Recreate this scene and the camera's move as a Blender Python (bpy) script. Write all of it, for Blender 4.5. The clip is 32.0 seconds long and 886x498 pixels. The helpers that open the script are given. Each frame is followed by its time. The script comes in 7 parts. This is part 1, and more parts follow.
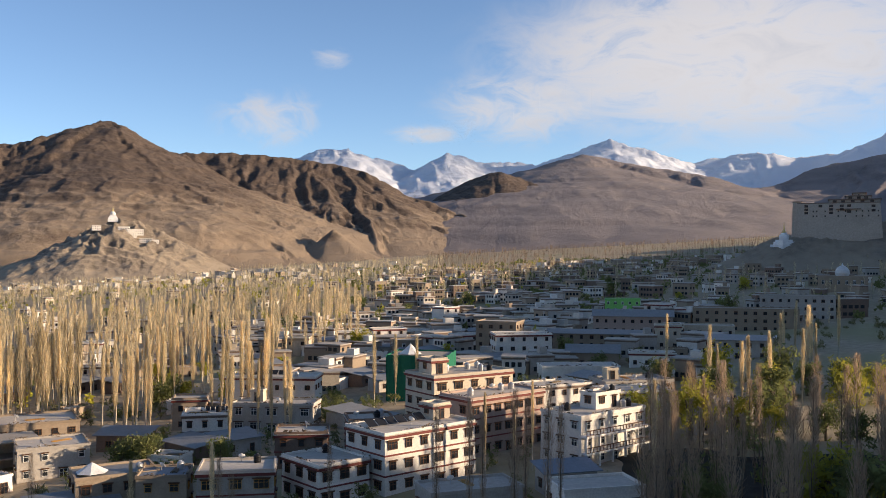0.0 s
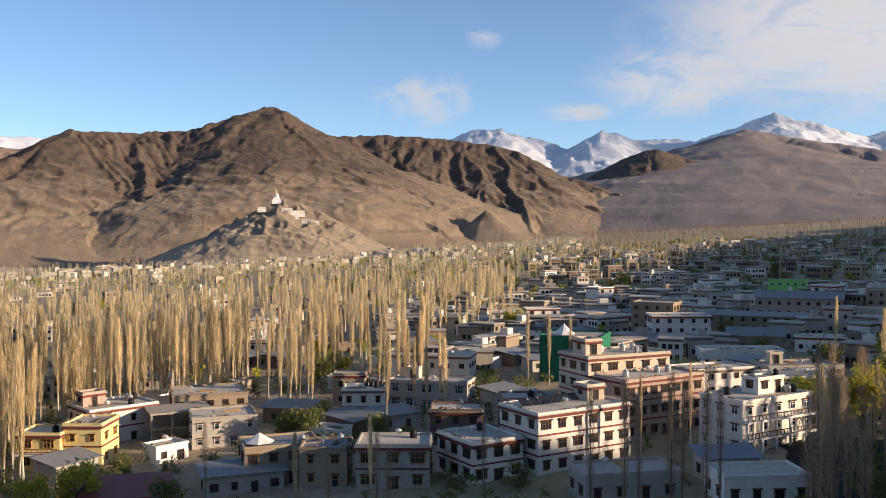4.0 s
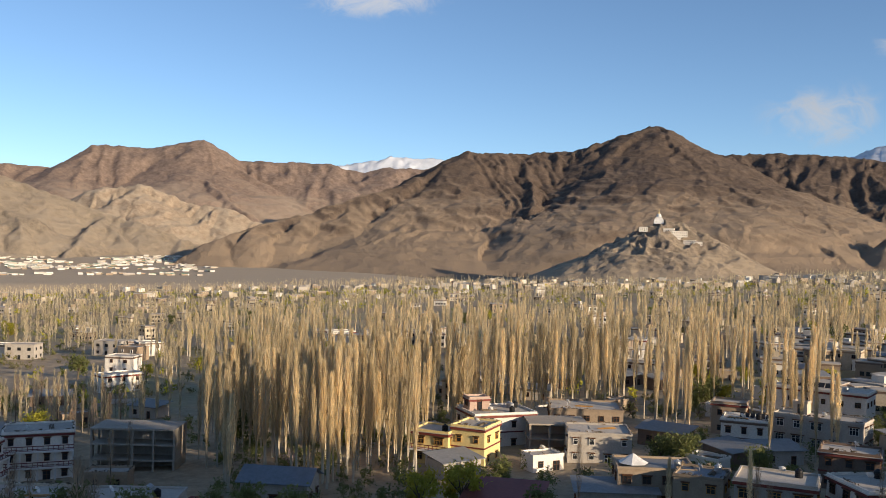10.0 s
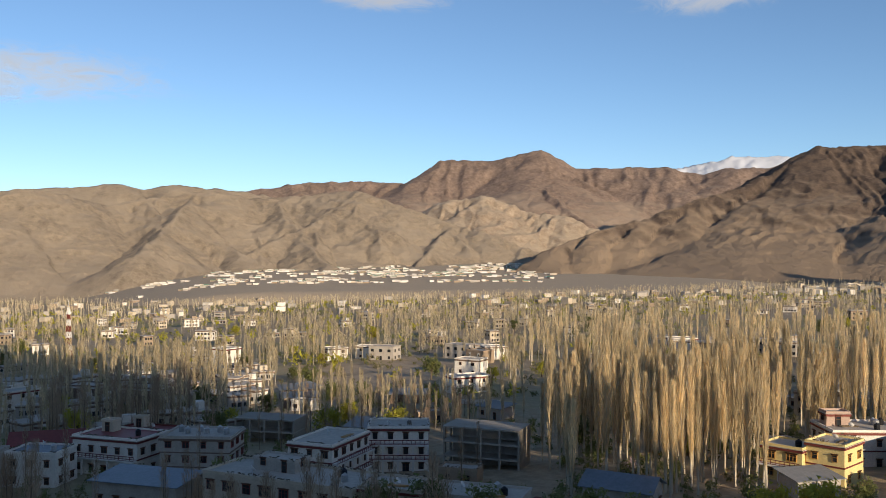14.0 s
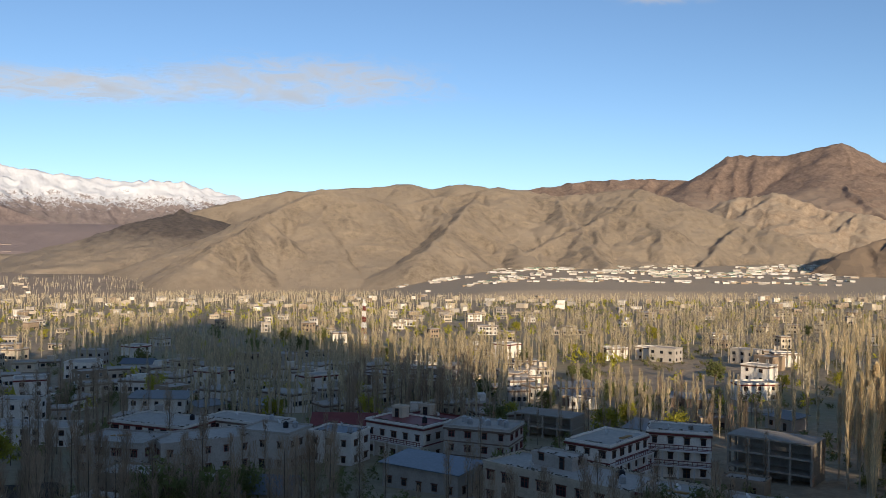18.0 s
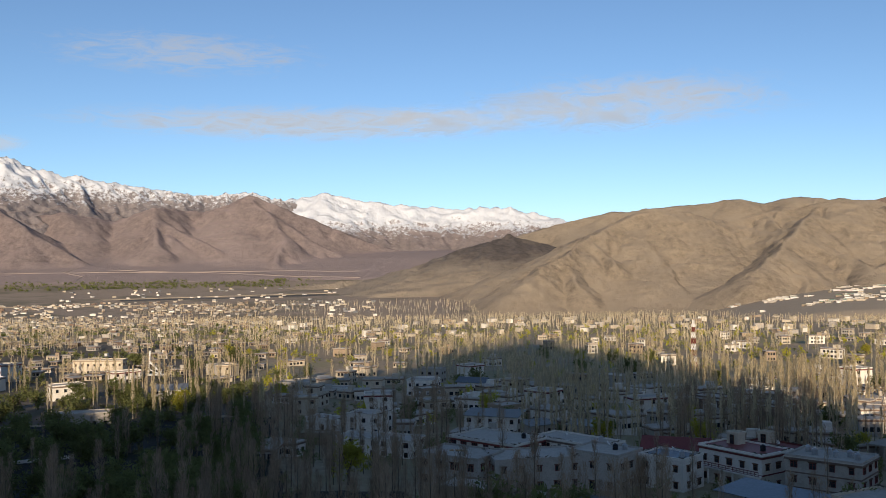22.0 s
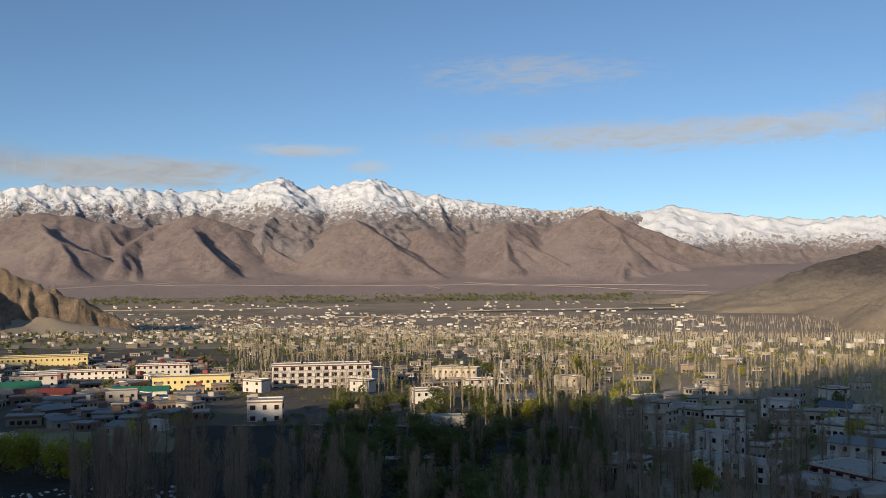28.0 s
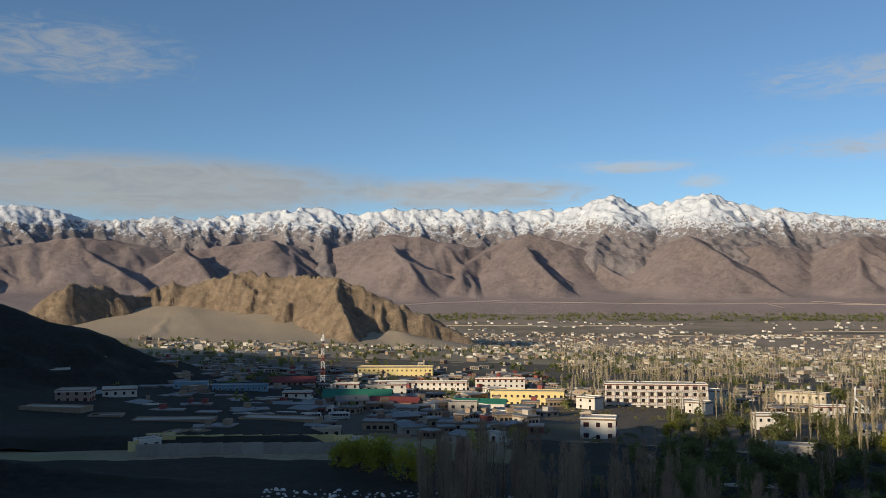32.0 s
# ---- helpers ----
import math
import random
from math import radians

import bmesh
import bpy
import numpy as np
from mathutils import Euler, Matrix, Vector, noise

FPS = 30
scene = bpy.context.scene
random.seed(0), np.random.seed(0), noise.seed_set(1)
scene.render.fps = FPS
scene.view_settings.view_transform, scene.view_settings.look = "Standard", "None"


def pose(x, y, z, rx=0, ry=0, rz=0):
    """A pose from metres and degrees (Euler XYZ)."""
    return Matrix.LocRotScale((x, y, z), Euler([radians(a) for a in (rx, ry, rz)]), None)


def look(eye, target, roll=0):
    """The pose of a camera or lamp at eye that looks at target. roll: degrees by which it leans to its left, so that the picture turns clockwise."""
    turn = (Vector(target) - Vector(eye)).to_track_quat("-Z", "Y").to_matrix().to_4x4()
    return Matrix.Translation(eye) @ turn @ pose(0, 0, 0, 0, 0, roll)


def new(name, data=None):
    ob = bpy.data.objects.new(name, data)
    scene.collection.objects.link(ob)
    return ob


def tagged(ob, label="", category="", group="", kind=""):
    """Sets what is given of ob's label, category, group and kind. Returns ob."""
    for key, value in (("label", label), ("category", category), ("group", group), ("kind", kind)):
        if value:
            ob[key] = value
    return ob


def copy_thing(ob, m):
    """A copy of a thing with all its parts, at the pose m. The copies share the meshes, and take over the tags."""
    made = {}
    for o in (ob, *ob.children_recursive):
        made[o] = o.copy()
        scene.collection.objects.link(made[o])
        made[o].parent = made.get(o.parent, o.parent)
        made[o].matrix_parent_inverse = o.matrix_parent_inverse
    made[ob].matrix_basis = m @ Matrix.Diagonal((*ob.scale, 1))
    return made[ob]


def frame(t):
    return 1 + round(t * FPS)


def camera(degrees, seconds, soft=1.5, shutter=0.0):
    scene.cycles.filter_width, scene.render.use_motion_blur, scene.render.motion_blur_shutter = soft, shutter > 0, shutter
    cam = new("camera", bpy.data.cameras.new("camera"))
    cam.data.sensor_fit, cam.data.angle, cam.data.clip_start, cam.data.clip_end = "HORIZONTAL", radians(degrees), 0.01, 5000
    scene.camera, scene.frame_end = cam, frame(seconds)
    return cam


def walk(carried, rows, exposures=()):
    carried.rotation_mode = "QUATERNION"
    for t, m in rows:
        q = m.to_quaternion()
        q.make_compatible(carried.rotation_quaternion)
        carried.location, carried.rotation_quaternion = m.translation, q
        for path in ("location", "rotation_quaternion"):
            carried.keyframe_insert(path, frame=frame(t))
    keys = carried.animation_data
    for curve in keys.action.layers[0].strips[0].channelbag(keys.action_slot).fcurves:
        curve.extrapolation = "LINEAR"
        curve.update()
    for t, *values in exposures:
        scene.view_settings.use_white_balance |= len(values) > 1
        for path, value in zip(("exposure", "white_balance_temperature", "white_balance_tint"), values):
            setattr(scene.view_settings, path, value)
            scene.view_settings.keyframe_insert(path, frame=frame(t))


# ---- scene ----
cam = camera(50.85, 32.0, soft=0.75)

# seconds, turn, tilt, lean of the camera on the hillside terrace
PATH = [
    (0.0, 0.00, 0.00, 0.00),
    (0.5, 1.71, -0.06, 0.11),
    (1.0, 3.03, -0.15, 0.40),
    (1.5, 4.43, -0.16, 0.61),
    (2.0, 5.29, -0.22, 0.19),
    (2.5, 6.05, -0.41, 0.21),
    (3.0, 7.23, -0.91, 0.05),
    (3.5, 8.29, -1.30, 0.18),
    (5.5, 14.31, -0.61, -0.72),
    (6.0, 16.55, -0.52, -1.07),
    (6.5, 18.48, -0.48, -0.66),
    (7.0, 20.46, -0.47, -0.61),
    (7.5, 22.17, -0.52, -0.37),
    (8.0, 24.22, -0.44, -0.24),
    (8.5, 25.87, -0.41, -0.40),
    (9.0, 27.90, -0.41, -0.83),
    (9.5, 30.03, -0.31, -0.93),
    (10.0, 32.50, -0.27, -1.43),
    (10.5, 36.09, -0.21, -0.50),
    (11.0, 38.75, -0.14, -0.23),
    (11.5, 40.40, -0.09, -0.02),
    (12.0, 43.66, -0.05, 0.43),
    (12.5, 46.49, -0.11, 0.47),
    (13.0, 48.39, -0.21, -0.40),
    (13.5, 50.59, -0.27, -0.17),
    (14.0, 53.03, -0.20, -0.23),
    (14.5, 55.33, 0.02, -0.10),
    (16.5, 63.57, 0.09, 0.07),
    (17.0, 65.55, -0.09, -0.51),
    (17.5, 68.12, -0.12, -0.61),
    (18.0, 70.12, -0.45, -0.77),
    (18.5, 71.89, -0.59, -0.42),
    (19.0, 73.75, -0.68, -0.35),
    (19.5, 76.62, -0.32, -0.11),
    (20.0, 79.19, 0.06, 0.04),
    (20.5, 81.46, 0.22, 0.31),
    (21.0, 83.96, 0.42, 0.29),
    (21.5, 86.39, 0.67, 0.47),
    (22.0, 89.88, 0.82, 0.66),
    (22.5, 92.77, 0.67, 0.64),
    (23.0, 94.91, 0.68, 0.67),
    (23.5, 97.48, 0.82, 0.58),
    (24.0, 100.65, 1.23, 0.36),
    (24.5, 102.31, 1.76, 0.27),
    (25.0, 102.51, 2.03, 0.29),
    (25.5, 103.76, 1.99, 0.53),
    (27.5, 108.79, 1.96, 0.79),
    (28.0, 110.89, 1.85, 0.45),
    (28.5, 114.19, 2.22, -0.16),
    (29.0, 116.72, 2.42, 0.20),
    (29.5, 119.95, 2.52, 0.49),
    (30.0, 123.65, 2.62, 0.75),
    (30.5, 125.94, 2.72, 0.85),
    (31.0, 128.19, 2.80, 0.31),
    (31.5, 130.22, 2.94, -0.10),
    (32.0, 131.08, 3.03, 0.13),
]
EYE = (0.05, 0.03, 0.0)
walk(cam, [(t, pose(*EYE, 90 + tilt, lean, turn)) for t, turn, tilt, lean in PATH],
     exposures=[(0.0, 0.64, 6900, 12), (6.0, 0.6, 6920, 11), (12.0, 0.26, 6620, 7), (19.0, 0.14, 6650, 8), (25.0, -0.02, 6650, 7), (28.0, -0.1, 6620, 6), (32.0, -0.13, 6450, 3)])

# ---------------------------------------------------------------- light
SUN_TURN, SUN_HEIGHT = 95.0, 13.0
world = bpy.data.worlds.new("morning_sky")
scene.world = world
world.use_nodes = True
wn, wl = world.node_tree.nodes, world.node_tree.links
sky = wn.new("ShaderNodeTexSky")
sky.sky_type = "NISHITA"
sky.sun_disc = False
sky.sun_elevation, sky.sun_rotation = radians(SUN_HEIGHT), radians(SUN_TURN)
sky.altitude, sky.air_density, sky.dust_density, sky.ozone_density = 3500, 1.0, 5.0, 2.6
wl.new(sky.outputs["Color"], wn["Background"].inputs["Color"])
wn["Background"].inputs["Strength"].default_value = 0.135
sun = new("sun", bpy.data.lights.new("sun", "SUN"))
sun.data.energy, sun.data.angle, sun.data.color = 4.9, radians(0.6), (1.0, 0.82, 0.62)
_c = math.cos(radians(SUN_HEIGHT))
SUN_WAY = Vector((math.sin(radians(SUN_TURN)) * _c, math.cos(radians(SUN_TURN)) * _c, math.sin(radians(SUN_HEIGHT))))
sun.matrix_world = look(SUN_WAY * 900, (0, 0, 0))


# ---------------------------------------------------------------- materials
def material(name, rough=0.85, metal=0.0):
    m = bpy.data.materials.new(name)
    m.use_nodes = True
    b = m.node_tree.nodes["Principled BSDF"]
    b.inputs["Roughness"].default_value, b.inputs["Metallic"].default_value = rough, metal
    b.inputs["Specular IOR Level"].default_value = 0.25
    return m, m.node_tree.nodes, m.node_tree.links, b


def noise_fac(nodes, links, scale, detail=6.0, rough=0.6, stretch=None, coords="Object"):
    tc = nodes.new("ShaderNodeTexCoord")
    n = nodes.new("ShaderNodeTexNoise")
    n.inputs["Scale"].default_value, n.inputs["Detail"].default_value, n.inputs["Roughness"].default_value = scale, detail, rough
    if stretch:
        mp = nodes.new("ShaderNodeMapping")
        mp.inputs["Scale"].default_value = stretch
        links.new(tc.outputs[coords], mp.inputs["Vector"])
        links.new(mp.outputs["Vector"], n.inputs["Vector"])
    else:
        links.new(tc.outputs[coords], n.inputs["Vector"])
    return n.outputs["Fac"]


def ramp(nodes, links, fac, stops):
    r = nodes.new("ShaderNodeValToRGB")
    while len(r.color_ramp.elements) < len(stops):
        r.color_ramp.elements.new(0.5)
    for e, (p, c) in zip(r.color_ramp.elements, stops):
        e.position, e.color = p, (*c, 1.0)
    links.new(fac, r.inputs["Fac"])
    return r.outputs["Color"]


def mixed(nodes, links, fac, a, b, kind="MIX"):
    m = nodes.new("ShaderNodeMix")
    m.data_type, m.blend_type = "RGBA", kind
    for sock, v in ((m.inputs["Factor"], fac), (m.inputs["A"], a), (m.inputs["B"], b)):
        if isinstance(v, (int, float)):
            sock.default_value = v
        elif isinstance(v, tuple):
            sock.default_value = (*v, 1.0)
        else:
            links.new(v, sock)
    return m.outputs["Result"]


def bump(nodes, links, bsdf, height, strength, distance):
    b = nodes.new("ShaderNodeBump")
    b.inputs["Strength"].default_value, b.inputs["Distance"].default_value = strength, distance
    links.new(height, b.inputs["Height"])
    links.new(b.outputs["Normal"], bsdf.inputs["Normal"])


def shade(c, k):
    return tuple(min(1.0, v * k) for v in c)


def surface(name, colour, rough=0.85, metal=0.0, grain=3.0, spread=0.25, vary=0.12, dirt=None):
    """A worn surface: two scales of noise over the colour, each object a little different."""
    m, n, l, b = material(name, rough, metal)
    big = noise_fac(n, l, grain * 0.12, 4.0)
    small = noise_fac(n, l, grain, 8.0, 0.7)
    col = ramp(n, l, small, [(0.25, shade(colour, 1 - spread)), (0.75, shade(colour, 1 + spread * 0.6))])
    stain = dirt if dirt else shade(colour, 0.55)
    f = n.new("ShaderNodeMapRange")
    f.inputs["From Min"].default_value, f.inputs["From Max"].default_value = 0.5, 0.8
    f.inputs["To Max"].default_value = 0.6
    l.new(big, f.inputs["Value"])
    col = mixed(n, l, f.outputs["Result"], col, stain)
    info = n.new("ShaderNodeObjectInfo")
    hv = n.new("ShaderNodeHueSaturation")
    mr = n.new("ShaderNodeMapRange")
    mr.inputs["To Min"].default_value, mr.inputs["To Max"].default_value = 1 - vary, 1 + vary
    l.new(info.outputs["Random"], mr.inputs["Value"])
    l.new(mr.outputs["Result"], hv.inputs["Value"])
    l.new(col, hv.inputs["Color"])
    l.new(hv.outputs["Color"], b.inputs["Base Color"])
    bump(n, l, b, small, 0.25, 0.03)
    return m


def leafage(name, colour, vary):
    """Twigs and leaves: a little light passes through."""
    m, n, l, b = material(name, 0.9)
    big = noise_fac(n, l, 0.25, 3.0)
    col = ramp(n, l, big, [(0.3, shade(colour, 0.75)), (0.7, shade(colour, 1.2))])
    info = n.new("ShaderNodeObjectInfo")
    geo = n.new("ShaderNodeNewGeometry")
    add = n.new("ShaderNodeMath")
    l.new(info.outputs["Random"], add.inputs[0])
    l.new(geo.outputs["Random Per Island"], add.inputs[1])
    mr = n.new("ShaderNodeMapRange")
    mr.inputs["From Max"].default_value = 2.0
    mr.inputs["To Min"].default_value, mr.inputs["To Max"].default_value = 1 - 1.6 * vary, 1 + 1.6 * vary
    l.new(add.outputs[0], mr.inputs["Value"])
    hv = n.new("ShaderNodeHueSaturation")
    l.new(mr.outputs["Result"], hv.inputs["Value"])
    l.new(col, hv.inputs["Color"])
    l.new(hv.outputs["Color"], b.inputs["Base Color"])
    tr = n.new("ShaderNodeBsdfTranslucent")
    l.new(hv.outputs["Color"], tr.inputs["Color"])
    mx = n.new("ShaderNodeMixShader")
    mx.inputs[0].default_value = 0.5
    l.new(b.outputs[0], mx.inputs[1])
    l.new(tr.outputs[0], mx.inputs[2])
    l.new(mx.outputs[0], n["Material Output"].inputs["Surface"])
    return m


MAT = {
    "white": surface("white_plaster", (0.77, 0.71, 0.62), dirt=(0.56, 0.48, 0.39)),
    "cream": surface("cream_plaster", (0.58, 0.49, 0.37), dirt=(0.32, 0.25, 0.18)),
    "yellow": surface("yellow_paint", (0.80, 0.64, 0.29), dirt=(0.62, 0.48, 0.24)),
    "pink": surface("pinkish_plaster", (0.47, 0.34, 0.27), dirt=(0.40, 0.28, 0.22)),
    "brown": surface("mud_brick_plaster", (0.35, 0.265, 0.185), dirt=(0.22, 0.16, 0.11)),
    "grey": surface("bare_cement", (0.46, 0.41, 0.35), dirt=(0.26, 0.225, 0.185)),
    "concrete": surface("raw_concrete", (0.37, 0.32, 0.26), dirt=(0.24, 0.20, 0.16)),
    "brick": surface("dark_brick", (0.22, 0.15, 0.11), dirt=(0.13, 0.09, 0.07)),
    "lime": surface("lime_green_paint", (0.25, 0.62, 0.16)),
    "blue": surface("pale_blue_paint", (0.22, 0.36, 0.46)),
    "roof": surface("mud_roof", (0.50, 0.44, 0.37), dirt=(0.32, 0.275, 0.22), grain=1.2),
    "tin": surface("corrugated_tin", (0.27, 0.265, 0.255), 0.6, 0.25, grain=1.5),
    "tin_blue": surface("blue_tin", (0.20, 0.22, 0.245), 0.5, 0.2, grain=1.5),
    "tin_green": surface("green_tin", (0.05, 0.22, 0.14), 0.5, 0.2, grain=1.5),
    "red_tin": surface("red_tin", (0.26, 0.07, 0.06), 0.55, 0.2, grain=1.5),
    "red": surface("oxide_red_paint", (0.19, 0.05, 0.04), 0.7),
    "wood": surface("dark_window_wood", (0.13, 0.06, 0.03), 0.6),
    "wood_light": surface("varnished_wood", (0.48, 0.25, 0.06), 0.5),
    "white_paint": surface("white_trim", (0.76, 0.73, 0.68), 0.6),
    "palace": surface("palace_masonry", (0.47, 0.39, 0.31), dirt=(0.30, 0.24, 0.18), grain=0.6),
    "steel": surface("painted_steel", (0.5, 0.5, 0.5), 0.4, 0.6),
    "black": surface("black_plastic", (0.02, 0.02, 0.022), 0.45),
    "net": surface("green_net", (0.02, 0.16, 0.09), 0.9, grain=6.0),
    "bark": surface("poplar_bark", (0.52, 0.45, 0.34), 0.9, grain=5.0),
    "bark_dark": surface("dark_bark", (0.16, 0.12, 0.08), 0.9, grain=5.0),
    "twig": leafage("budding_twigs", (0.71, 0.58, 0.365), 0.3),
    # bare twigs; the shade over their trees is put into this brown
    "twig_shaded": leafage("shaded_bare_twigs", (0.38, 0.275, 0.185), 0.3),
    "leaf_yellow": leafage("young_willow_leaves", (0.44, 0.40, 0.06), 0.2),
    "leaf_green": leafage("dull_green_leaves", (0.19, 0.20, 0.07), 0.25),
    "scrub": leafage("dry_scrub", (0.20, 0.18, 0.08), 0.3),
    "scrub_pale": leafage("pale_scrub", (0.38, 0.36, 0.14), 0.35),
    "blossom": surface("pale_blossom", (0.55, 0.42, 0.40), 0.8, grain=2.0),
    "rubble": surface("stone_rubble", (0.40, 0.36, 0.31), 0.9, grain=2.0),
}


def glass():
    m, n, l, b = material("window_glass", 0.12)
    b.inputs["Base Color"].default_value = (0.025, 0.028, 0.032, 1)
    b.inputs["Specular IOR Level"].default_value = 0.5
    return m


MAT["glass"] = glass()


def earth(name, dark, light, alt, grain, cover=0.5, relief=0.7):
    """Dry soil: grain, patches and a second soil in wide drifts."""
    m, n, l, b = material(name, 0.95)
    fine = noise_fac(n, l, 0.35, 8.0, 0.7)
    wide = noise_fac(n, l, grain, 6.0, 0.6)
    col = ramp(n, l, fine, [(0.3, dark), (0.7, light)])
    f = n.new("ShaderNodeMapRange")
    f.inputs["From Min"].default_value, f.inputs["From Max"].default_value = cover - 0.06, cover + 0.08
    l.new(wide, f.inputs["Value"])
    col = mixed(n, l, f.outputs["Result"], col, alt)
    l.new(col, b.inputs["Base Color"])
    bump(n, l, b, fine, 0.6, relief)
    return m


MAT["ground"] = earth("valley_soil", (0.27, 0.205, 0.13), (0.49, 0.385, 0.255), (0.31, 0.27, 0.14), 0.012, 0.55)
MAT["sand"] = earth("pale_sand", (0.36, 0.285, 0.20), (0.48, 0.385, 0.275), (0.42, 0.335, 0.235), 0.01, 0.6, 0.3)
# near-black soil: the hill's deep shade is mixed into its dark brown
MAT["shaded_soil"] = earth("hill_shaded_soil", (0.021, 0.018, 0.014), (0.052, 0.043, 0.032), (0.032, 0.031, 0.019), 0.04, 0.55)
MAT["town_soil"] = earth("trodden_soil", (0.10, 0.08, 0.06), (0.20, 0.16, 0.12), (0.13, 0.12, 0.07), 0.03, 0.55)
MAT["plain"] = earth("river_plain_sand", (0.27, 0.21, 0.155), (0.44, 0.345, 0.255), (0.23, 0.19, 0.125), 0.006, 0.54, 0.3)
MAT["track"] = earth("pale_fan_gravel", (0.30, 0.235, 0.20), (0.42, 0.335, 0.28), (0.36, 0.285, 0.24), 0.01, 0.6, 0.3)
MAT["runway"] = surface("worn_asphalt", (0.10, 0.095, 0.09), 0.9, grain=0.2)
MAT["field"] = earth("ploughed_field", (0.34, 0.25, 0.16), (0.48, 0.37, 0.25), (0.29, 0.22, 0.14), 0.05, 0.6)


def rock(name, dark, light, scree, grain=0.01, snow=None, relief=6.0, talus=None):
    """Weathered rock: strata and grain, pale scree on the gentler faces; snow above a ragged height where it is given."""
    m, n, l, b = material(name, 0.95)
    fine = noise_fac(n, l, grain * 6, 12.0, 0.72)
    wide = noise_fac(n, l, grain * 0.6, 6.0, 0.6)
    col = ramp(n, l, fine, [(0.32, dark), (0.66, light)])
    geo = n.new("ShaderNodeNewGeometry")
    sep = n.new("ShaderNodeSeparateXYZ")
    l.new(geo.outputs["Normal"], sep.inputs["Vector"])
    add = n.new("ShaderNodeMath")
    add.operation = "MULTIPLY_ADD"
    l.new(wide, add.inputs[0])
    add.inputs[1].default_value = 0.5
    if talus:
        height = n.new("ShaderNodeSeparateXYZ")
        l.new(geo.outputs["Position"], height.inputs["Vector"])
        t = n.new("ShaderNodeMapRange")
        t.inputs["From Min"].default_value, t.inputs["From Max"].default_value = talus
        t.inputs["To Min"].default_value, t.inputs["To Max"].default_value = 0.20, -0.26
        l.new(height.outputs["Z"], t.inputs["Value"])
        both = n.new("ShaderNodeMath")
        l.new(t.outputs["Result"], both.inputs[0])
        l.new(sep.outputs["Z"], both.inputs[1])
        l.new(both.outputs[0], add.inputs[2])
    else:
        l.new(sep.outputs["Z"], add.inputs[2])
    f = n.new("ShaderNodeMapRange")
    f.inputs["From Min"].default_value, f.inputs["From Max"].default_value = 1.02, 1.22
    l.new(add.outputs[0], f.inputs["Value"])
    col = mixed(n, l, f.outputs["Result"], col, scree)
    if snow:
        pos = n.new("ShaderNodeSeparateXYZ")
        l.new(geo.outputs["Position"], pos.inputs["Vector"])
        ragged = noise_fac(n, l, grain * 7, 12.0, 0.8)
        lift = n.new("ShaderNodeMath")
        lift.operation = "MULTIPLY_ADD"
        l.new(ragged, lift.inputs[0])
        lift.inputs[1].default_value = snow[1]
        steep = n.new("ShaderNodeMath")
        steep.operation = "MULTIPLY_ADD"
        l.new(sep.outputs["Z"], steep.inputs[0])
        steep.inputs[1].default_value = 160.0
        l.new(pos.outputs["Z"], steep.inputs[2])
        l.new(steep.outputs[0], lift.inputs[2])
        s = n.new("ShaderNodeMapRange")
        s.inputs["From Min"].default_value, s.inputs["From Max"].default_value = snow[0], snow[0] + snow[2]
        l.new(lift.outputs[0], s.inputs["Value"])
        col = mixed(n, l, s.outputs["Result"], col, (0.66, 0.68, 0.72))
    l.new(col, b.inputs["Base Color"])
    bump(n, l, b, fine, 0.9, relief)
    return m


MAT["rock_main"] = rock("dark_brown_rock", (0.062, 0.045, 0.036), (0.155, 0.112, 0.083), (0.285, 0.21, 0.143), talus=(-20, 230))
# dark rock with cloud shade mixed in, tan scree lower down
MAT["rock_shaded"] = rock("cloud_shaded_hillock_rock", (0.075, 0.063, 0.057), (0.16, 0.132, 0.112), (0.30, 0.245, 0.185), talus=(-95, 60))
MAT["rock_stupa"] = rock("grey_hill_rock", (0.12, 0.095, 0.07), (0.33, 0.26, 0.19), (0.40, 0.31, 0.21), 0.02, None, 3.0)
MAT["rock_tan"] = rock("tan_hill_soil", (0.175, 0.137, 0.098), (0.345, 0.275, 0.198), (0.37, 0.295, 0.212))
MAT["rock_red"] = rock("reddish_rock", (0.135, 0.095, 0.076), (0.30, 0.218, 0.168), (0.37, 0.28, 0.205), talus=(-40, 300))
MAT["rock_pale"] = rock("pale_crag", (0.22, 0.16, 0.11), (0.46, 0.36, 0.26), (0.48, 0.38, 0.27))
MAT["rock_brown"] = rock("brown_crag", (0.13, 0.092, 0.062), (0.33, 0.245, 0.165), (0.38, 0.29, 0.195))
# purple-brown rock with some distance haze mixed into the colour
MAT["rock_far"] = rock("hazed_purple_brown_slopes", (0.135, 0.108, 0.104), (0.27, 0.212, 0.196), (0.32, 0.252, 0.232), 0.008)
# greyer and cooler than the rock: haze and shade are put into the colour
MAT["rock_north"] = rock("hazed_north_slopes", (0.12, 0.10, 0.094), (0.22, 0.184, 0.172), (0.245, 0.205, 0.188), 0.008)
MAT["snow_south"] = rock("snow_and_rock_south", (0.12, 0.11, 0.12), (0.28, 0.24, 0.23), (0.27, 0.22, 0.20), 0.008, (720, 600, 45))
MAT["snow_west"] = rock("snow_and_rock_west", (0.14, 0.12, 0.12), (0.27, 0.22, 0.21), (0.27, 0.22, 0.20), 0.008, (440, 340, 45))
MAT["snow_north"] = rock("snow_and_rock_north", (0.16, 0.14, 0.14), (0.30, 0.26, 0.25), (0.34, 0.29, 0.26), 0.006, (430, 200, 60))


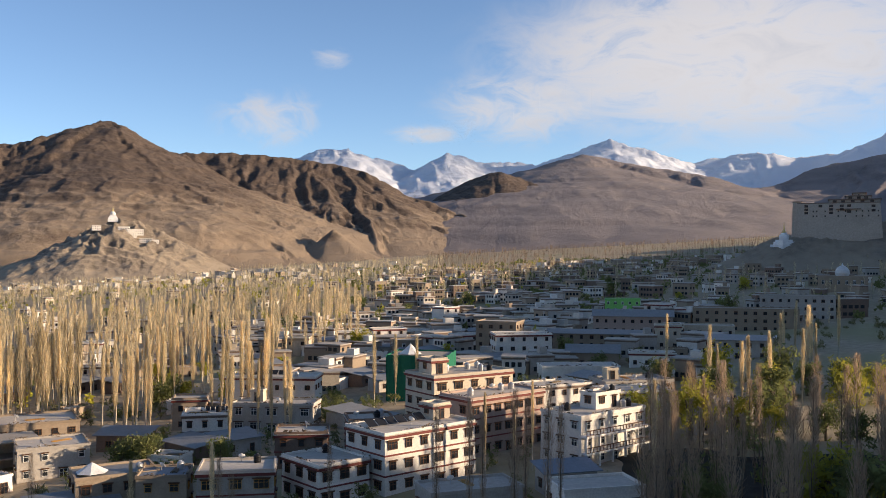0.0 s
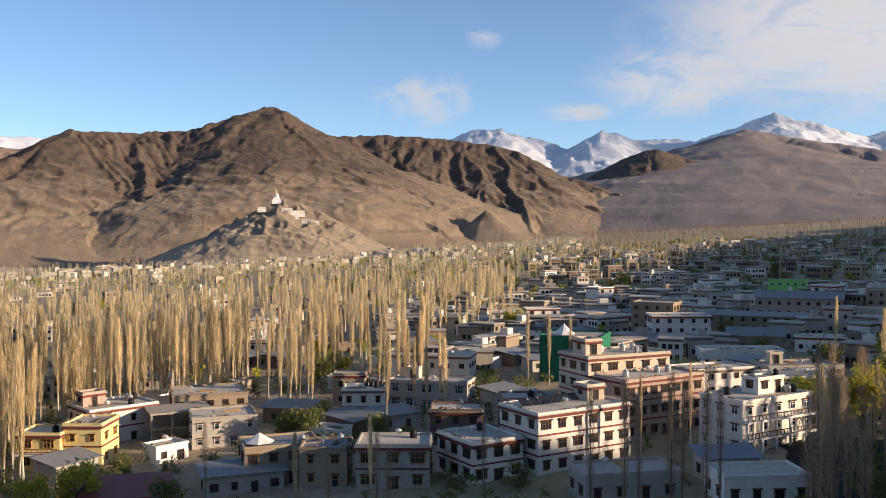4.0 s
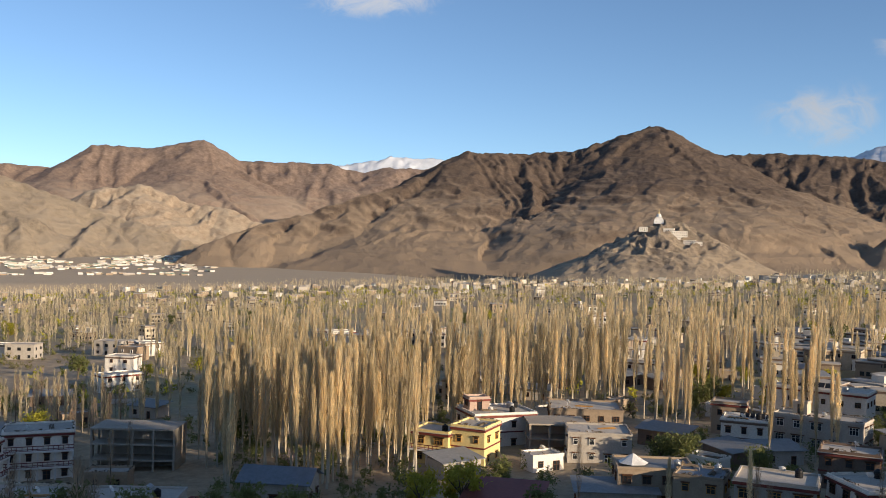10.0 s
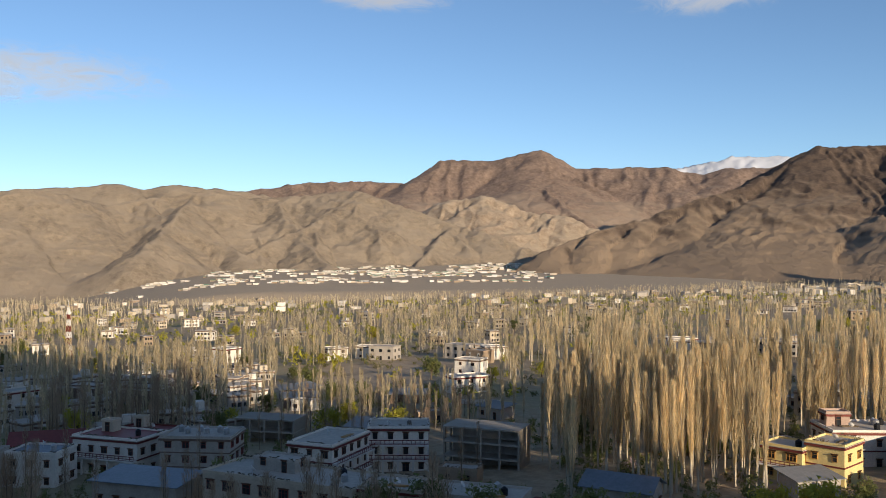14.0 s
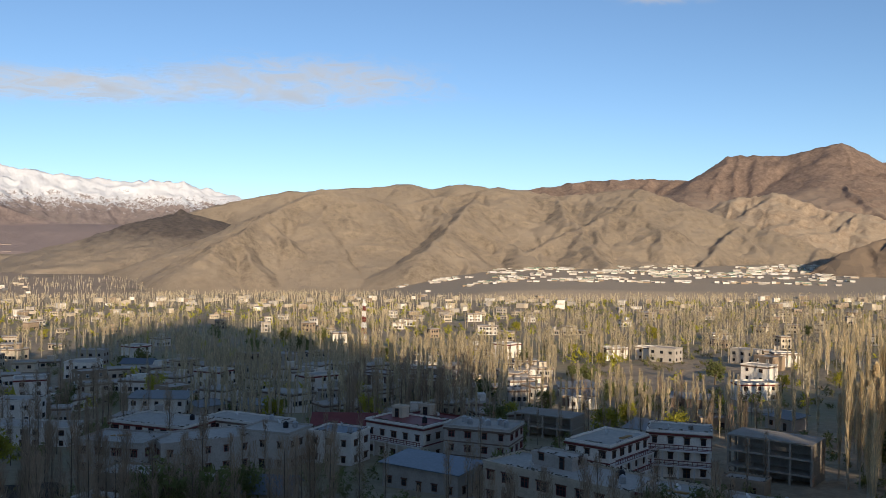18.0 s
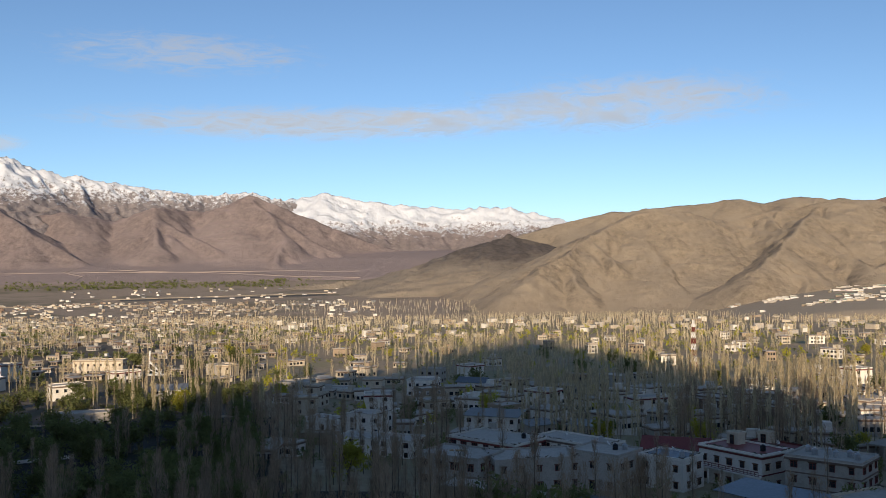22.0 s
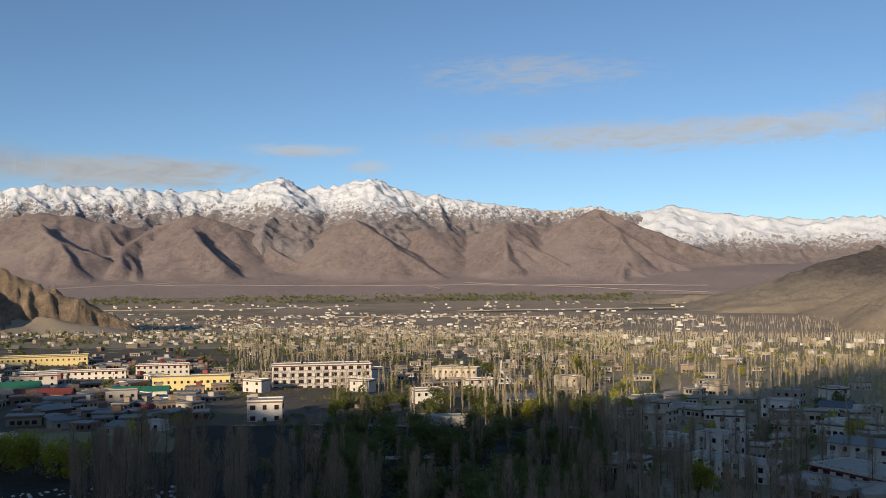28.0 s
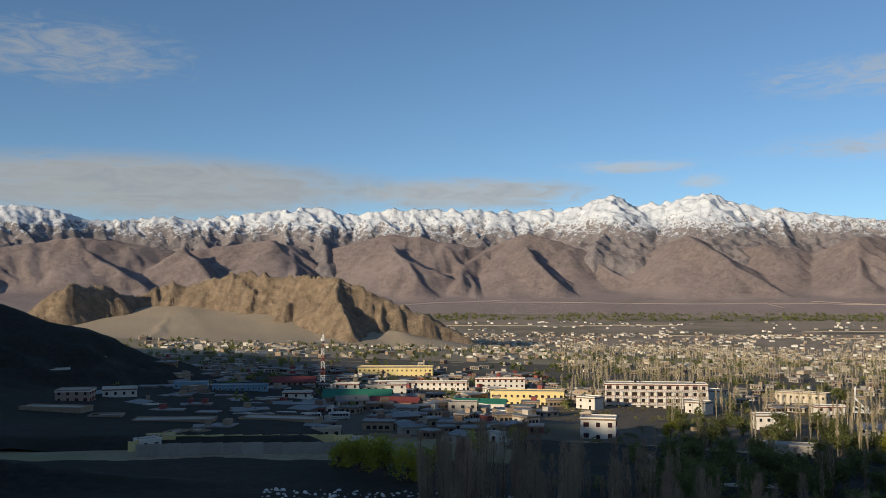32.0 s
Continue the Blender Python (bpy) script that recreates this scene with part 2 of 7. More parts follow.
# ---------------------------------------------------------------- helpers
def mesh_object(name, bm, mats, parent=None, smooth=False):
    me = bpy.data.meshes.new(name)
    bm.to_mesh(me)
    bm.free()
    for m in mats:
        me.materials.append(MAT[m])
    if smooth:
        me.shade_smooth()
    ob = new(name, me)
    ob.parent = parent
    return ob


def part(name, bm, mat, parent, label=""):
    ob = mesh_object(name, bm, [mat], parent)
    if label:
        ob["label"] = label
    return ob


def share(name, me, parent, m, label=""):
    ob = new(name, me)
    ob.parent = parent
    ob.matrix_basis = m
    if label:
        ob["label"] = label
    return ob


def block(bm, x0, y0, z0, x1, y1, z1, mat=0, taper=0.0):
    """A box; taper draws the top in by that many metres on each side."""
    v = [bm.verts.new(p) for p in ((x0, y0, z0), (x1, y0, z0), (x1, y1, z0), (x0, y1, z0),
                                   (x0 + taper, y0 + taper, z1), (x1 - taper, y0 + taper, z1), (x1 - taper, y1 - taper, z1), (x0 + taper, y1 - taper, z1))]
    for q in ((3, 2, 1, 0), (4, 5, 6, 7), (0, 1, 5, 4), (1, 2, 6, 5), (2, 3, 7, 6), (3, 0, 4, 7)):
        bm.faces.new([v[i] for i in q]).material_index = mat
    return v


def box_mesh(name, mats, boxes):
    """One mesh of boxes (x0, y0, z0, x1, y1, z1, material)."""
    bm = bmesh.new()
    for b in boxes:
        block(bm, *b)
    me = bpy.data.meshes.new(name)
    bm.to_mesh(me)
    bm.free()
    for m in mats:
        me.materials.append(MAT[m])
    return me


def tube(bm, a, b, r0, r1, sides=6, mat=0):
    a, b = Vector(a), Vector(b)
    q = (b - a).to_track_quat("Z", "Y")
    rings = []
    for p, r in ((a, r0), (b, r1)):
        rings.append([bm.verts.new(p + q @ Vector((r * math.cos(math.tau * i / sides), r * math.sin(math.tau * i / sides), 0))) for i in range(sides)])
    for i in range(sides):
        j = (i + 1) % sides
        bm.faces.new((rings[0][i], rings[0][j], rings[1][j], rings[1][i])).material_index = mat
    bm.faces.new(rings[0][::-1]).material_index = mat
    bm.faces.new(rings[1]).material_index = mat


def lattice(ix, iy, seed):
    h = (ix.astype(np.int64) * 374761393 + iy.astype(np.int64) * 668265263 + seed * 1442695041) & 0xFFFFFFFF
    h = ((h ^ (h >> 13)) * 1274126177) & 0xFFFFFFFF
    return ((h ^ (h >> 16)) & 0xFFFF) / 65535.0


def vnoise(x, y, seed=0):
    ix, iy = np.floor(x), np.floor(y)
    fx, fy = x - ix, y - iy
    fx, fy = fx * fx * fx * (fx * (fx * 6 - 15) + 10), fy * fy * fy * (fy * (fy * 6 - 15) + 10)
    ix, iy = ix.astype(np.int64), iy.astype(np.int64)
    a, b = lattice(ix, iy, seed), lattice(ix + 1, iy, seed)
    c, d = lattice(ix, iy + 1, seed), lattice(ix + 1, iy + 1, seed)
    return (a * (1 - fx) + b * fx) * (1 - fy) + (c * (1 - fx) + d * fx) * fy


def fbm(x, y, octaves=5, seed=0, ridged=False, gain=0.5):
    total, amp, norm = 0.0, 1.0, 0.0
    for i in range(octaves):
        n = vnoise(x * 2 ** i + 17.3 * i, y * 2 ** i - 9.1 * i, seed + i)
        n = 1 - abs(2 * n - 1) if ridged else n
        total, norm, amp = total + amp * n, norm + amp, amp * gain
    return total / norm


def polar(az, d):
    """Place d metres from the terrace, az degrees to the left of north."""
    return -math.sin(radians(az)) * d, math.cos(radians(az)) * d


def ridge_field(x, y, ridges):
    """Height of crests with falling flanks: for each crest a list of (x, y, z) and its fall; gives height, way along and way off the crest."""
    best = np.full(x.shape, -1e9)
    along, off = np.zeros(x.shape), np.zeros(x.shape)
    base = 0.0
    for pts, fall in ridges:
        for (ax, ay, az), (bx, by, bz) in zip(pts, pts[1:]):
            dx, dy = bx - ax, by - ay
            length = math.hypot(dx, dy)
            k = np.clip(((x - ax) * dx + (y - ay) * dy) / (length * length), 0, 1)
            dist = np.hypot(x - ax - k * dx, y - ay - k * dy)
            z = az + (bz - az) * k - fall * dist * (1 - 0.25 * np.clip(dist / 900, 0, 1))
            m = z > best
            best = np.where(m, z, best)
            along, off = np.where(m, base + k * length, along), np.where(m, dist, off)
            base += length
        base += 40
    return best, along, off


# ---------------------------------------------------------------- the land
# Out-of-view crest behind the terrace; north end raised to shade the upper town.
CREST = [(790, 1500, 110), (560, 800, 105), (450, 480, 78), (368, 300, 58), (332, 228, 46), (318, 195, 20), (310, 165, 12), (292, 137, 30), (285, 118, 42), (288, 60, 92), (290, -15, 190), (280, -150, 95),
         (290, -330, 95), (330, -620, 150), (330, -950, 180), (320, -1200, 120), (300, -1700, 90)]
CREST_2 = [(-130, -190, -47), (-95, -222, -38), (-60, -235, -22), (60, -260, 25), (290, -330, 95)]
CREST_3 = [(-335, -500, -52), (-295, -522, -37), (-268, -537, -22), (-239, -550, -5), (-100, -600, 30), (330, -620, 150)]


def land(x, y):
    """The height of the bare ground: a fan of soil that falls to the south-west, and the hill that the terrace stands on."""
    x, y = np.asarray(x, float), np.asarray(y, float)
    d = np.hypot(x, y)
    flat = -42 + 0.013 * d + 0.05 * x
    flat = flat + np.clip((d - 90) / 300, 0, 1) * (fbm(x / 60, y / 60, 3, 5) - 0.5) * 3.0
    hill, _, off = ridge_field(x, y, [(CREST, 1.25), (CREST_2, 0.55), (CREST_3, 0.42)])
    hill = hill + (fbm(x / 40, y / 40, 5, 9, True) - 0.55) * 14 * np.clip(off / 60, 0, 1)
    knoll = -1.8 - 0.85 * np.maximum(0, np.hypot(x - 4, y + 2) - 5) + (fbm(x / 15, y / 15, 4, 3) - 0.6) * 4 * np.clip(d / 30, 0, 1)
    hill = np.maximum(hill, knoll)
    k = 6.0
    h = np.clip(0.5 + 0.5 * (hill - flat) / k, 0, 1)
    return flat * (1 - h) + hill * h + k * h * (1 - h)


def ground_z(x, y):
    return float(land(np.array([x]), np.array([y]))[0])


def sheet(name, az, r, height, mats, face_mat=None):
    """A sheet of land over a fan of bearings and distances."""
    A, D = np.meshgrid(np.radians(az), r, indexing="ij")
    X, Y = -np.sin(A) * D, np.cos(A) * D
    Zs = height(X, Y)
    co = np.stack([X, Y, Zs], -1).reshape(-1, 3)
    n, m = len(az), len(r)
    i = np.arange(n - 1)[:, None] * m + np.arange(m - 1)[None, :]
    f = np.stack([i, i + 1, i + m + 1, i + m], -1).reshape(-1, 4)
    me = bpy.data.meshes.new(name)
    me.vertices.add(len(co))
    me.vertices.foreach_set("co", co.ravel())
    me.loops.add(f.size)
    me.loops.foreach_set("vertex_index", f.ravel().astype(np.int32))
    me.polygons.add(len(f))
    me.polygons.foreach_set("loop_start", np.arange(0, f.size, 4, dtype=np.int32))
    me.update(calc_edges=True)
    me.validate()
    for q in mats:
        me.materials.append(MAT[q])
    me.shade_smooth()
    return new(name, me)


az_all = np.concatenate([np.arange(-28, 160, 0.5), np.arange(160, 332.1, 2.0)])
tagged(sheet("ground", az_all, np.concatenate([[0.01], np.geomspace(4, 4900, 170)]), land, ["ground"]),
       "dry brown valley soil with faint green fields", "ground", kind="structure")


HEIGHT = {}


def side_spurs(line, gap, slope, base, rng, both):
    """Spurs that leave a crest and run down to the foot, each a bent line of (x, y, z)."""
    out, left, hand = [], gap * rng.uniform(0.2, 0.8), 1
    for (ax, ay, az), (bx, by, bz) in zip(line, line[1:]):
        dx, dy = bx - ax, by - ay
        length = math.hypot(dx, dy)
        while left < length:
            k = left / length
            x, y, z = ax + dx * k, ay + dy * k, az + (bz - az) * k
            if z - base > 12:
                if both:
                    hand, turn = -hand, math.atan2(dy, dx) + hand * radians(rng.uniform(38, 66))
                    reach = min((z - base) / slope, gap * rng.uniform(1.0, 1.9))
                else:
                    turn = math.atan2(dy, dx) + radians(90)
                    if math.cos(turn) * x + math.sin(turn) * y > 0:
                        turn += math.pi
                    turn += radians(rng.uniform(-28, 28))
                    reach = (z - base) / slope * rng.uniform(0.75, 1.1)
                spur, drop = [(x, y, z)], reach * slope * rng.uniform(0.85, 1.1)
                for j in range(1, 5):
                    turn += radians(rng.uniform(-16, 16))
                    x, y = x + math.cos(turn) * reach / 4, y + math.sin(turn) * reach / 4
                    spur.append((x, y, z - drop * (j / 4) ** 0.9))
                out.append(spur)
            left += gap * rng.uniform(0.65, 1.4)
        left -= length
    return out


def mountain(name, label, mat, crests, az0, az1, r0, r1, step, rings, rough, gap, foot=None, seed=1, category="mountain", grain=70, spur=0.42, flank=0.62, base=-30, fine=True, wane=3.0, flute=(55, 16)):
    """A mountain of crests (bearing, lift in degrees, distance), with spurs and side spurs that run down its flanks."""
    rng = random.Random(seed)
    lines = []
    for q, (pts, fall) in enumerate(crests):
        line = [(*polar(a, d), math.tan(radians(e)) * d) for a, e, d in pts]
        lines.append((line, fall))
        for s in side_spurs(line, gap * (1.0 if q == 0 or len(pts) > 5 else 0.7), spur, base, rng, q > 0 and len(pts) <= 5):
            lines.append((s, flank))
            if fine:
                lines.extend((t, flank * 1.15) for t in side_spurs(s, gap * 0.42, spur * 1.25, base, rng, True))

    def height(x, y):
        low = land(x, y) - 2.0 if foot is None else foot(x, y)
        wx = x + (fbm(x / gap, y / gap, 4, seed + 40) - 0.5) * gap * 0.34
        wy = y + (fbm(x / gap, y / gap, 4, seed + 50) - 0.5) * gap * 0.34
        top = low - 80.0
        along, off, way = np.zeros(x.shape), np.zeros(x.shape), 0.0
        for line, fall in lines:
            way += 977.0
            for (ax, ay, az), (bx, by, bz) in zip(line, line[1:]):
                dx, dy = bx - ax, by - ay
                reach = math.hypot(dx, dy) / 2 + (max(az, bz) + 150) / fall
                m = (abs(wx - (ax + bx) / 2) < reach) & (abs(wy - (ay + by) / 2) < reach)
                px, py = wx[m], wy[m]
                k = np.clip(((px - ax) * dx + (py - ay) * dy) / max(dx * dx + dy * dy, 1e-6), 0, 1)
                dist = np.hypot(px - ax - k * dx, py - ay - k * dy)
                z = az + (bz - az) * k - fall * dist * (1 - 0.25 * np.clip(dist / 700, 0, 1))
                won = z > top[m]
                length = math.hypot(dx, dy)
                top[m] = np.where(won, z, top[m])
                along[m] = np.where(won, way + k * length, along[m])
                off[m] = np.where(won, dist, off[m])
                way += length
        tall = np.clip((top - low) / 110, 0.1, 1)
        groove = fbm(along / flute[0], off / (flute[0] * 5), 4, seed + 60, True, 0.55)
        top = top + np.clip(off / (flute[0] * 0.8), 0, 1) * np.clip((top - low) / 60, 0, 1) * flute[1] * (groove - 0.62)
        crag = fbm(wx / grain, wy / grain, 6, seed + 20, True, 0.55)
        top = top + tall * rough * (crag - 0.68)
        bearing, far = np.degrees(np.arctan2(-x, y)), np.hypot(x, y)
        side = np.clip(np.minimum(bearing - az0, az1 - bearing) / wane, 0, 1)
        front = np.clip((far - r0) / (0.14 * (r1 - r0)), 0, 1)
        top = top - 170 * (1 - side) ** 2 * (az0 > -20) - 140 * (1 - front) ** 2
        k = np.clip(0.5 + 0.5 * (top - low) / 24, 0, 1)
        return low * (1 - k) + np.maximum(top, low - 60) * k + 24 * k * (1 - k) - 5.0 * (1 - k) * (foot is None)

    HEIGHT[name] = height
    ob = sheet(name, np.arange(az0, az1 + 0.001, step), np.linspace(r0, r1, rings), height, [mat])
    return tagged(ob, label, category, kind="structure")


def lift_line(d, ds, els):
    """Height of a surface seen from the terrace at the given lifts for the given distances."""
    return np.tan(np.radians(np.interp(d, ds, els))) * d


def fan(x, y):
    """The long gravel fan at the foot of the southern range."""
    d = np.hypot(x, y)
    return lift_line(d, [2500, 3150, 3400, 3620, 3850, 4100, 4900], [-4.2, -2.2, -0.9, -0.3, 0.3, 0.62, 0.95]) + (fbm(x / 200, y / 200, 4, 77) - 0.5) * 7


def plain(x, y):
    """The flat river plain between the lower town and the fan."""
    d, az = np.hypot(x, y), np.degrees(np.arctan2(-x, y))
    z = lift_line(d, [1700, 1950, 2400, 3100, 3480], [-3.9, -3.05, -2.3, -1.36, -0.86]) + (fbm(x / 130, y / 130, 3, 78) - 0.5) * 2.0
    return z - 90 * np.clip((90 - az) / 9, 0, 1) ** 2 - 60 * np.clip((az - 146) / 14, 0, 1) ** 2


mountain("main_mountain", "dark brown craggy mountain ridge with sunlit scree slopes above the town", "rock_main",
         [([(-8, 0.3, 2600), (-5.4, 1.0, 2600), (-2.6, 1.8, 2620), (-0.2, 2.6, 2650), (2.2, 3.4, 2680), (4.3, 4.5, 2700), (6.0, 5.1, 2720), (8, 5.4, 2740), (12.4, 5.7, 2760), (15.4, 5.7, 2750), (17.2, 6.2, 2700), (18.4, 6.9, 2670), (19.3, 7.5, 2650)], 0.6),
          ([(19.3, 7.5, 2650), (20.6, 7.1, 2630), (22.6, 6.4, 2600), (24.7, 5.9, 2600), (28, 5.7, 2560), (31.6, 5.7, 2500), (33.6, 4.5, 2420), (35.7, 3.4, 2340), (38.7, 2.7, 2260), (41, 1.7, 2200), (43.6, 0.9, 2150), (45.8, 0.0, 2100), (48.3, -1.3, 2060), (50.4, -2.4, 2030)], 0.6),
          ([(19.2, 6.9, 2640), (17.9, 5.9, 2540), (16.0, 4.7, 2430), (13.9, 3.6, 2330), (11.6, 2.4, 2230), (9.2, 1.3, 2130), (7.4, 0.5, 2060)], 0.55),
          ([(6.9, 0.5, 2050), (6.5, 1.3, 2050), (6.0, 0.4, 2050)], 0.85),
          ([(28, 5.7, 2560), (27.5, 3.4, 2300), (26.6, 1.4, 2080), (26, -0.6, 1920)], 0.6),
          ([(8, 5.4, 2740), (7.2, 3.2, 2500), (6.0, 1.4, 2350), (5.0, 0.0, 2250)], 0.6),
          ([(35.7, 3.4, 2340), (34.5, 1.2, 2150), (34, -0.8, 2020)], 0.6)],
         -14, 60, 1380, 2950, 0.12, 240, 15, 290, seed=3, grain=44, spur=0.43, flank=0.78, flute=(42, 34))
mountain("stupa_hill", "steep grey-brown rocky hill that carries a white stupa", "rock_stupa",
         [([(24.3, -1.2, 1650), (22.2, 0.0, 1640), (20.9, 1.2, 1610), (19.6, 1.75, 1600), (18.6, 1.6, 1605), (17.8, 1.4, 1610), (16.0, 0.2, 1640), (13.2, -1.3, 1680)], 0.52),
          ([(19.6, 1.75, 1600), (19.4, -0.4, 1540), (19.2, -2, 1500)], 0.59)],
         8, 30, 1350, 1800, 0.1, 120, 44, 80, seed=11, category="hill", grain=30, spur=0.55, flank=1.1)
mountain("north_hill", "brown pointed foothill below the snow range", "rock_main",
         [([(-0.2, 2.4, 3150), (-1.6, 3.7, 3150), (-3.2, 4.8, 3150), (-5.1, 4.2, 3130), (-6.1, 2.9, 3100), (-8.8, 1.2, 3050), (-12, 0.6, 3000)], 0.46),
          ([(-3.2, 4.8, 3150), (-2.0, 2.0, 2850)], 0.46)],
         -15, 3, 2300, 3500, 0.12, 130, 16, 200, seed=21, category="hill", flank=0.8, flute=(45, 24))
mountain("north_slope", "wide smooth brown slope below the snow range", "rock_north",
         [([(-2, 3.9, 3700), (-6.1, 5.0, 3650), (-8.5, 5.75, 3620), (-11.8, 5.1, 3600), (-15.8, 4.4, 3560), (-18.0, 3.7, 3500), (-20.5, 2.3, 3400), (-24, 1.6, 3300)], 0.35),
          ([(-16, 3.2, 3350), (-20.5, 3.9, 3900), (-22.9, 4.8, 4000), (-27, 5.5, 4000)], 0.35)],
         -29, 3, 2000, 4200, 0.16, 120, 8, 320, seed=31, grain=90, spur=0.36, flank=0.66, flute=(70, 40))
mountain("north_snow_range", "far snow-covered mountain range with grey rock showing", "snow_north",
         [([(12, 5.0, 4600), (9.8, 5.3, 4600), (7.7, 6.0, 4550), (5.9, 6.2, 4550), (4.3, 5.7, 4550), (1.5, 4.9, 4550), (-0.5, 5.9, 4500), (-2.3, 5.4, 4550), (-5.7, 5.2, 4600), (-7.5, 5.8, 4550), (-10.3, 6.65, 4500), (-12.5, 6.0, 4500)], 0.6),
          ([(-12.5, 6.0, 4500), (-15.1, 5.1, 4550), (-17.4, 5.7, 4600), (-19.3, 5.6, 4600), (-20.8, 5.2, 4600), (-22.9, 5.5, 4550), (-25.4, 6.5, 4500), (-29, 7.2, 4500)], 0.6),
          ([(32, 5.2, 4700), (36, 5.3, 4700), (39, 4.6, 4700)], 0.6)],
         -29, 42, 3500, 4800, 0.15, 100, 26, 260, seed=41, category="mountain range", flank=0.7, spur=0.5, base=100, flute=(60, 22))
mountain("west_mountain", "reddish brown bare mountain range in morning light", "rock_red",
         [([(66, 3.1, 3600), (61.9, 3.8, 3600), (58.2, 4.0, 3600), (55.3, 3.8, 3600), (53.1, 5.3, 3600), (50, 5.2, 3600), (47.4, 5.9, 3600), (44.8, 4.75, 3600), (42.3, 4.8, 3600), (39.6, 4.7, 3600), (37.6, 4.3, 3600), (36.2, 4.7, 3620), (32, 4.6, 3650)], 0.6),
          ([(47.4, 5.9, 3600), (46, 3.5, 3300), (45, 1.6, 3050)], 0.6),
          ([(53.1, 5.3, 3600), (54, 3.0, 3300)], 0.6)],
         28, 72, 2300, 3850, 0.14, 140, 18, 340, seed=51, spur=0.4, flank=0.75, flute=(50, 30))
mountain("pale_crag", "pale sunlit crag in front of the reddish range", "rock_pale",
         [([(56, 1.2, 2900), (54.8, 1.9, 2900), (53.1, 2.7, 2900), (50.7, 3.15, 2880), (48.2, 2.3, 2850), (45.4, 1.8, 2800), (42, 0.5, 2750)], 0.6)],
         38, 60, 2150, 3150, 0.1, 120, 24, 190, seed=61, category="hill", flank=0.95, spur=0.5, flute=(36, 26))
mountain("tan_hill", "smooth tan hill of bare soil with shallow gullies", "rock_tan",
         [([(93, -2.4, 2750), (90.7, -2.0, 2720), (86.9, -0.8, 2680), (82.8, 0.0, 2650), (80.1, 1.7, 2620), (77.9, 3.1, 2600), (76, 3.0, 2600), (73.2, 2.3, 2640), (70.8, 2.7, 2680), (67, 3.2, 2700), (64.3, 2.8, 2720)], 0.55),
          ([(64.3, 2.8, 2720), (61.3, 3.0, 2700), (58.3, 3.4, 2680), (56.4, 2.8, 2650), (54.2, 1.8, 2600), (50.3, 0.8, 2500), (47, -0.4, 2450)], 0.55),
          ([(77.9, 3.1, 2600), (78.5, 0.8, 2400), (79, -1.6, 2200)], 0.55),
          ([(58.3, 3.4, 2680), (60.5, 1.2, 2450), (62, -1.2, 2250)], 0.55)],
         40, 103, 1450, 2950, 0.13, 180, 14, 230, seed=71, category="hill", spur=0.33, flank=0.58, base=-70, grain=40, flute=(38, 15))
mountain("tan_back_ridge", "low tan ridge behind the nearer hill", "rock_tan",
         [([(87, 1.2, 3300), (84.2, 2.0, 3300), (80.1, 2.9, 3300), (75.6, 3.25, 3300), (72, 3.55, 3300), (70.8, 3.2, 3300), (69.2, 3.65, 3300), (67, 3.4, 3300), (63.6, 3.1, 3350)], 0.55)],
         58, 92, 2600, 3600, 0.2, 60, 12, 260, seed=81, category="hill", spur=0.33, flank=0.6)
mountain("dark_hill", "dark rocky hillock at the mouth of the valley, cloud shade put into its colour", "rock_shaded",
         [([(100, -1.5, 3000), (98.2, -1.25, 3000), (94.4, -0.9, 3000), (91.6, -0.3, 3000), (89.2, 0.5, 3000), (85.9, 1.7, 2980), (84.4, 1.3, 2980), (82.0, 0.5, 2980)], 0.38)],
         76, 104, 2450, 3300, 0.13, 80, 20, 180, seed=91, category="hill", base=-90, flank=0.7, flute=(50, 24))
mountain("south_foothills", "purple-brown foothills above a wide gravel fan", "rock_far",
         [([(86, -0.6, 4100), (90.4, 0.2, 4150), (94, 1.3, 4180), (98, 2.7, 4200), (101.7, 4.2, 4250), (104, 3.2, 4300), (106.8, 3.5, 4150), (109, 2.6, 4250), (111.7, 3.1, 4150), (113.5, 2.8, 4250), (115.9, 3.8, 4150), (119.3, 2.5, 4250), (123.3, 3.2, 4150), (126, 4.0, 4200), (128.8, 3.0, 4250), (134, 4.0, 4200), (138.8, 2.8, 4250), (141.9, 3.6, 4200), (146.5, 2.8, 4250), (152.1, 3.6, 4200), (158, 2.6, 4200)], 0.75),
          ([(101.7, 4.2, 4250), (100, 2.2, 3950), (99, 0.4, 3780)], 0.8), ([(106.8, 3.5, 4150), (107.5, 1.4, 3850)], 0.8),
          ([(115.9, 3.7, 4100), (114, 2.0, 3880), (111.5, 0.4, 3740)], 0.8), ([(126, 3.2, 4050), (124, 1.2, 3800)], 0.8), ([(134, 3.4, 4050), (133, 1.2, 3800)], 0.8),
          ([(146.5, 3.1, 4100), (145, 1.2, 3850)], 0.8)],
         78, 162, 2950, 4750, 0.2, 170, 16, 360, foot=fan, seed=101, grain=80, spur=0.46, flank=0.85, base=0, flute=(55, 30))
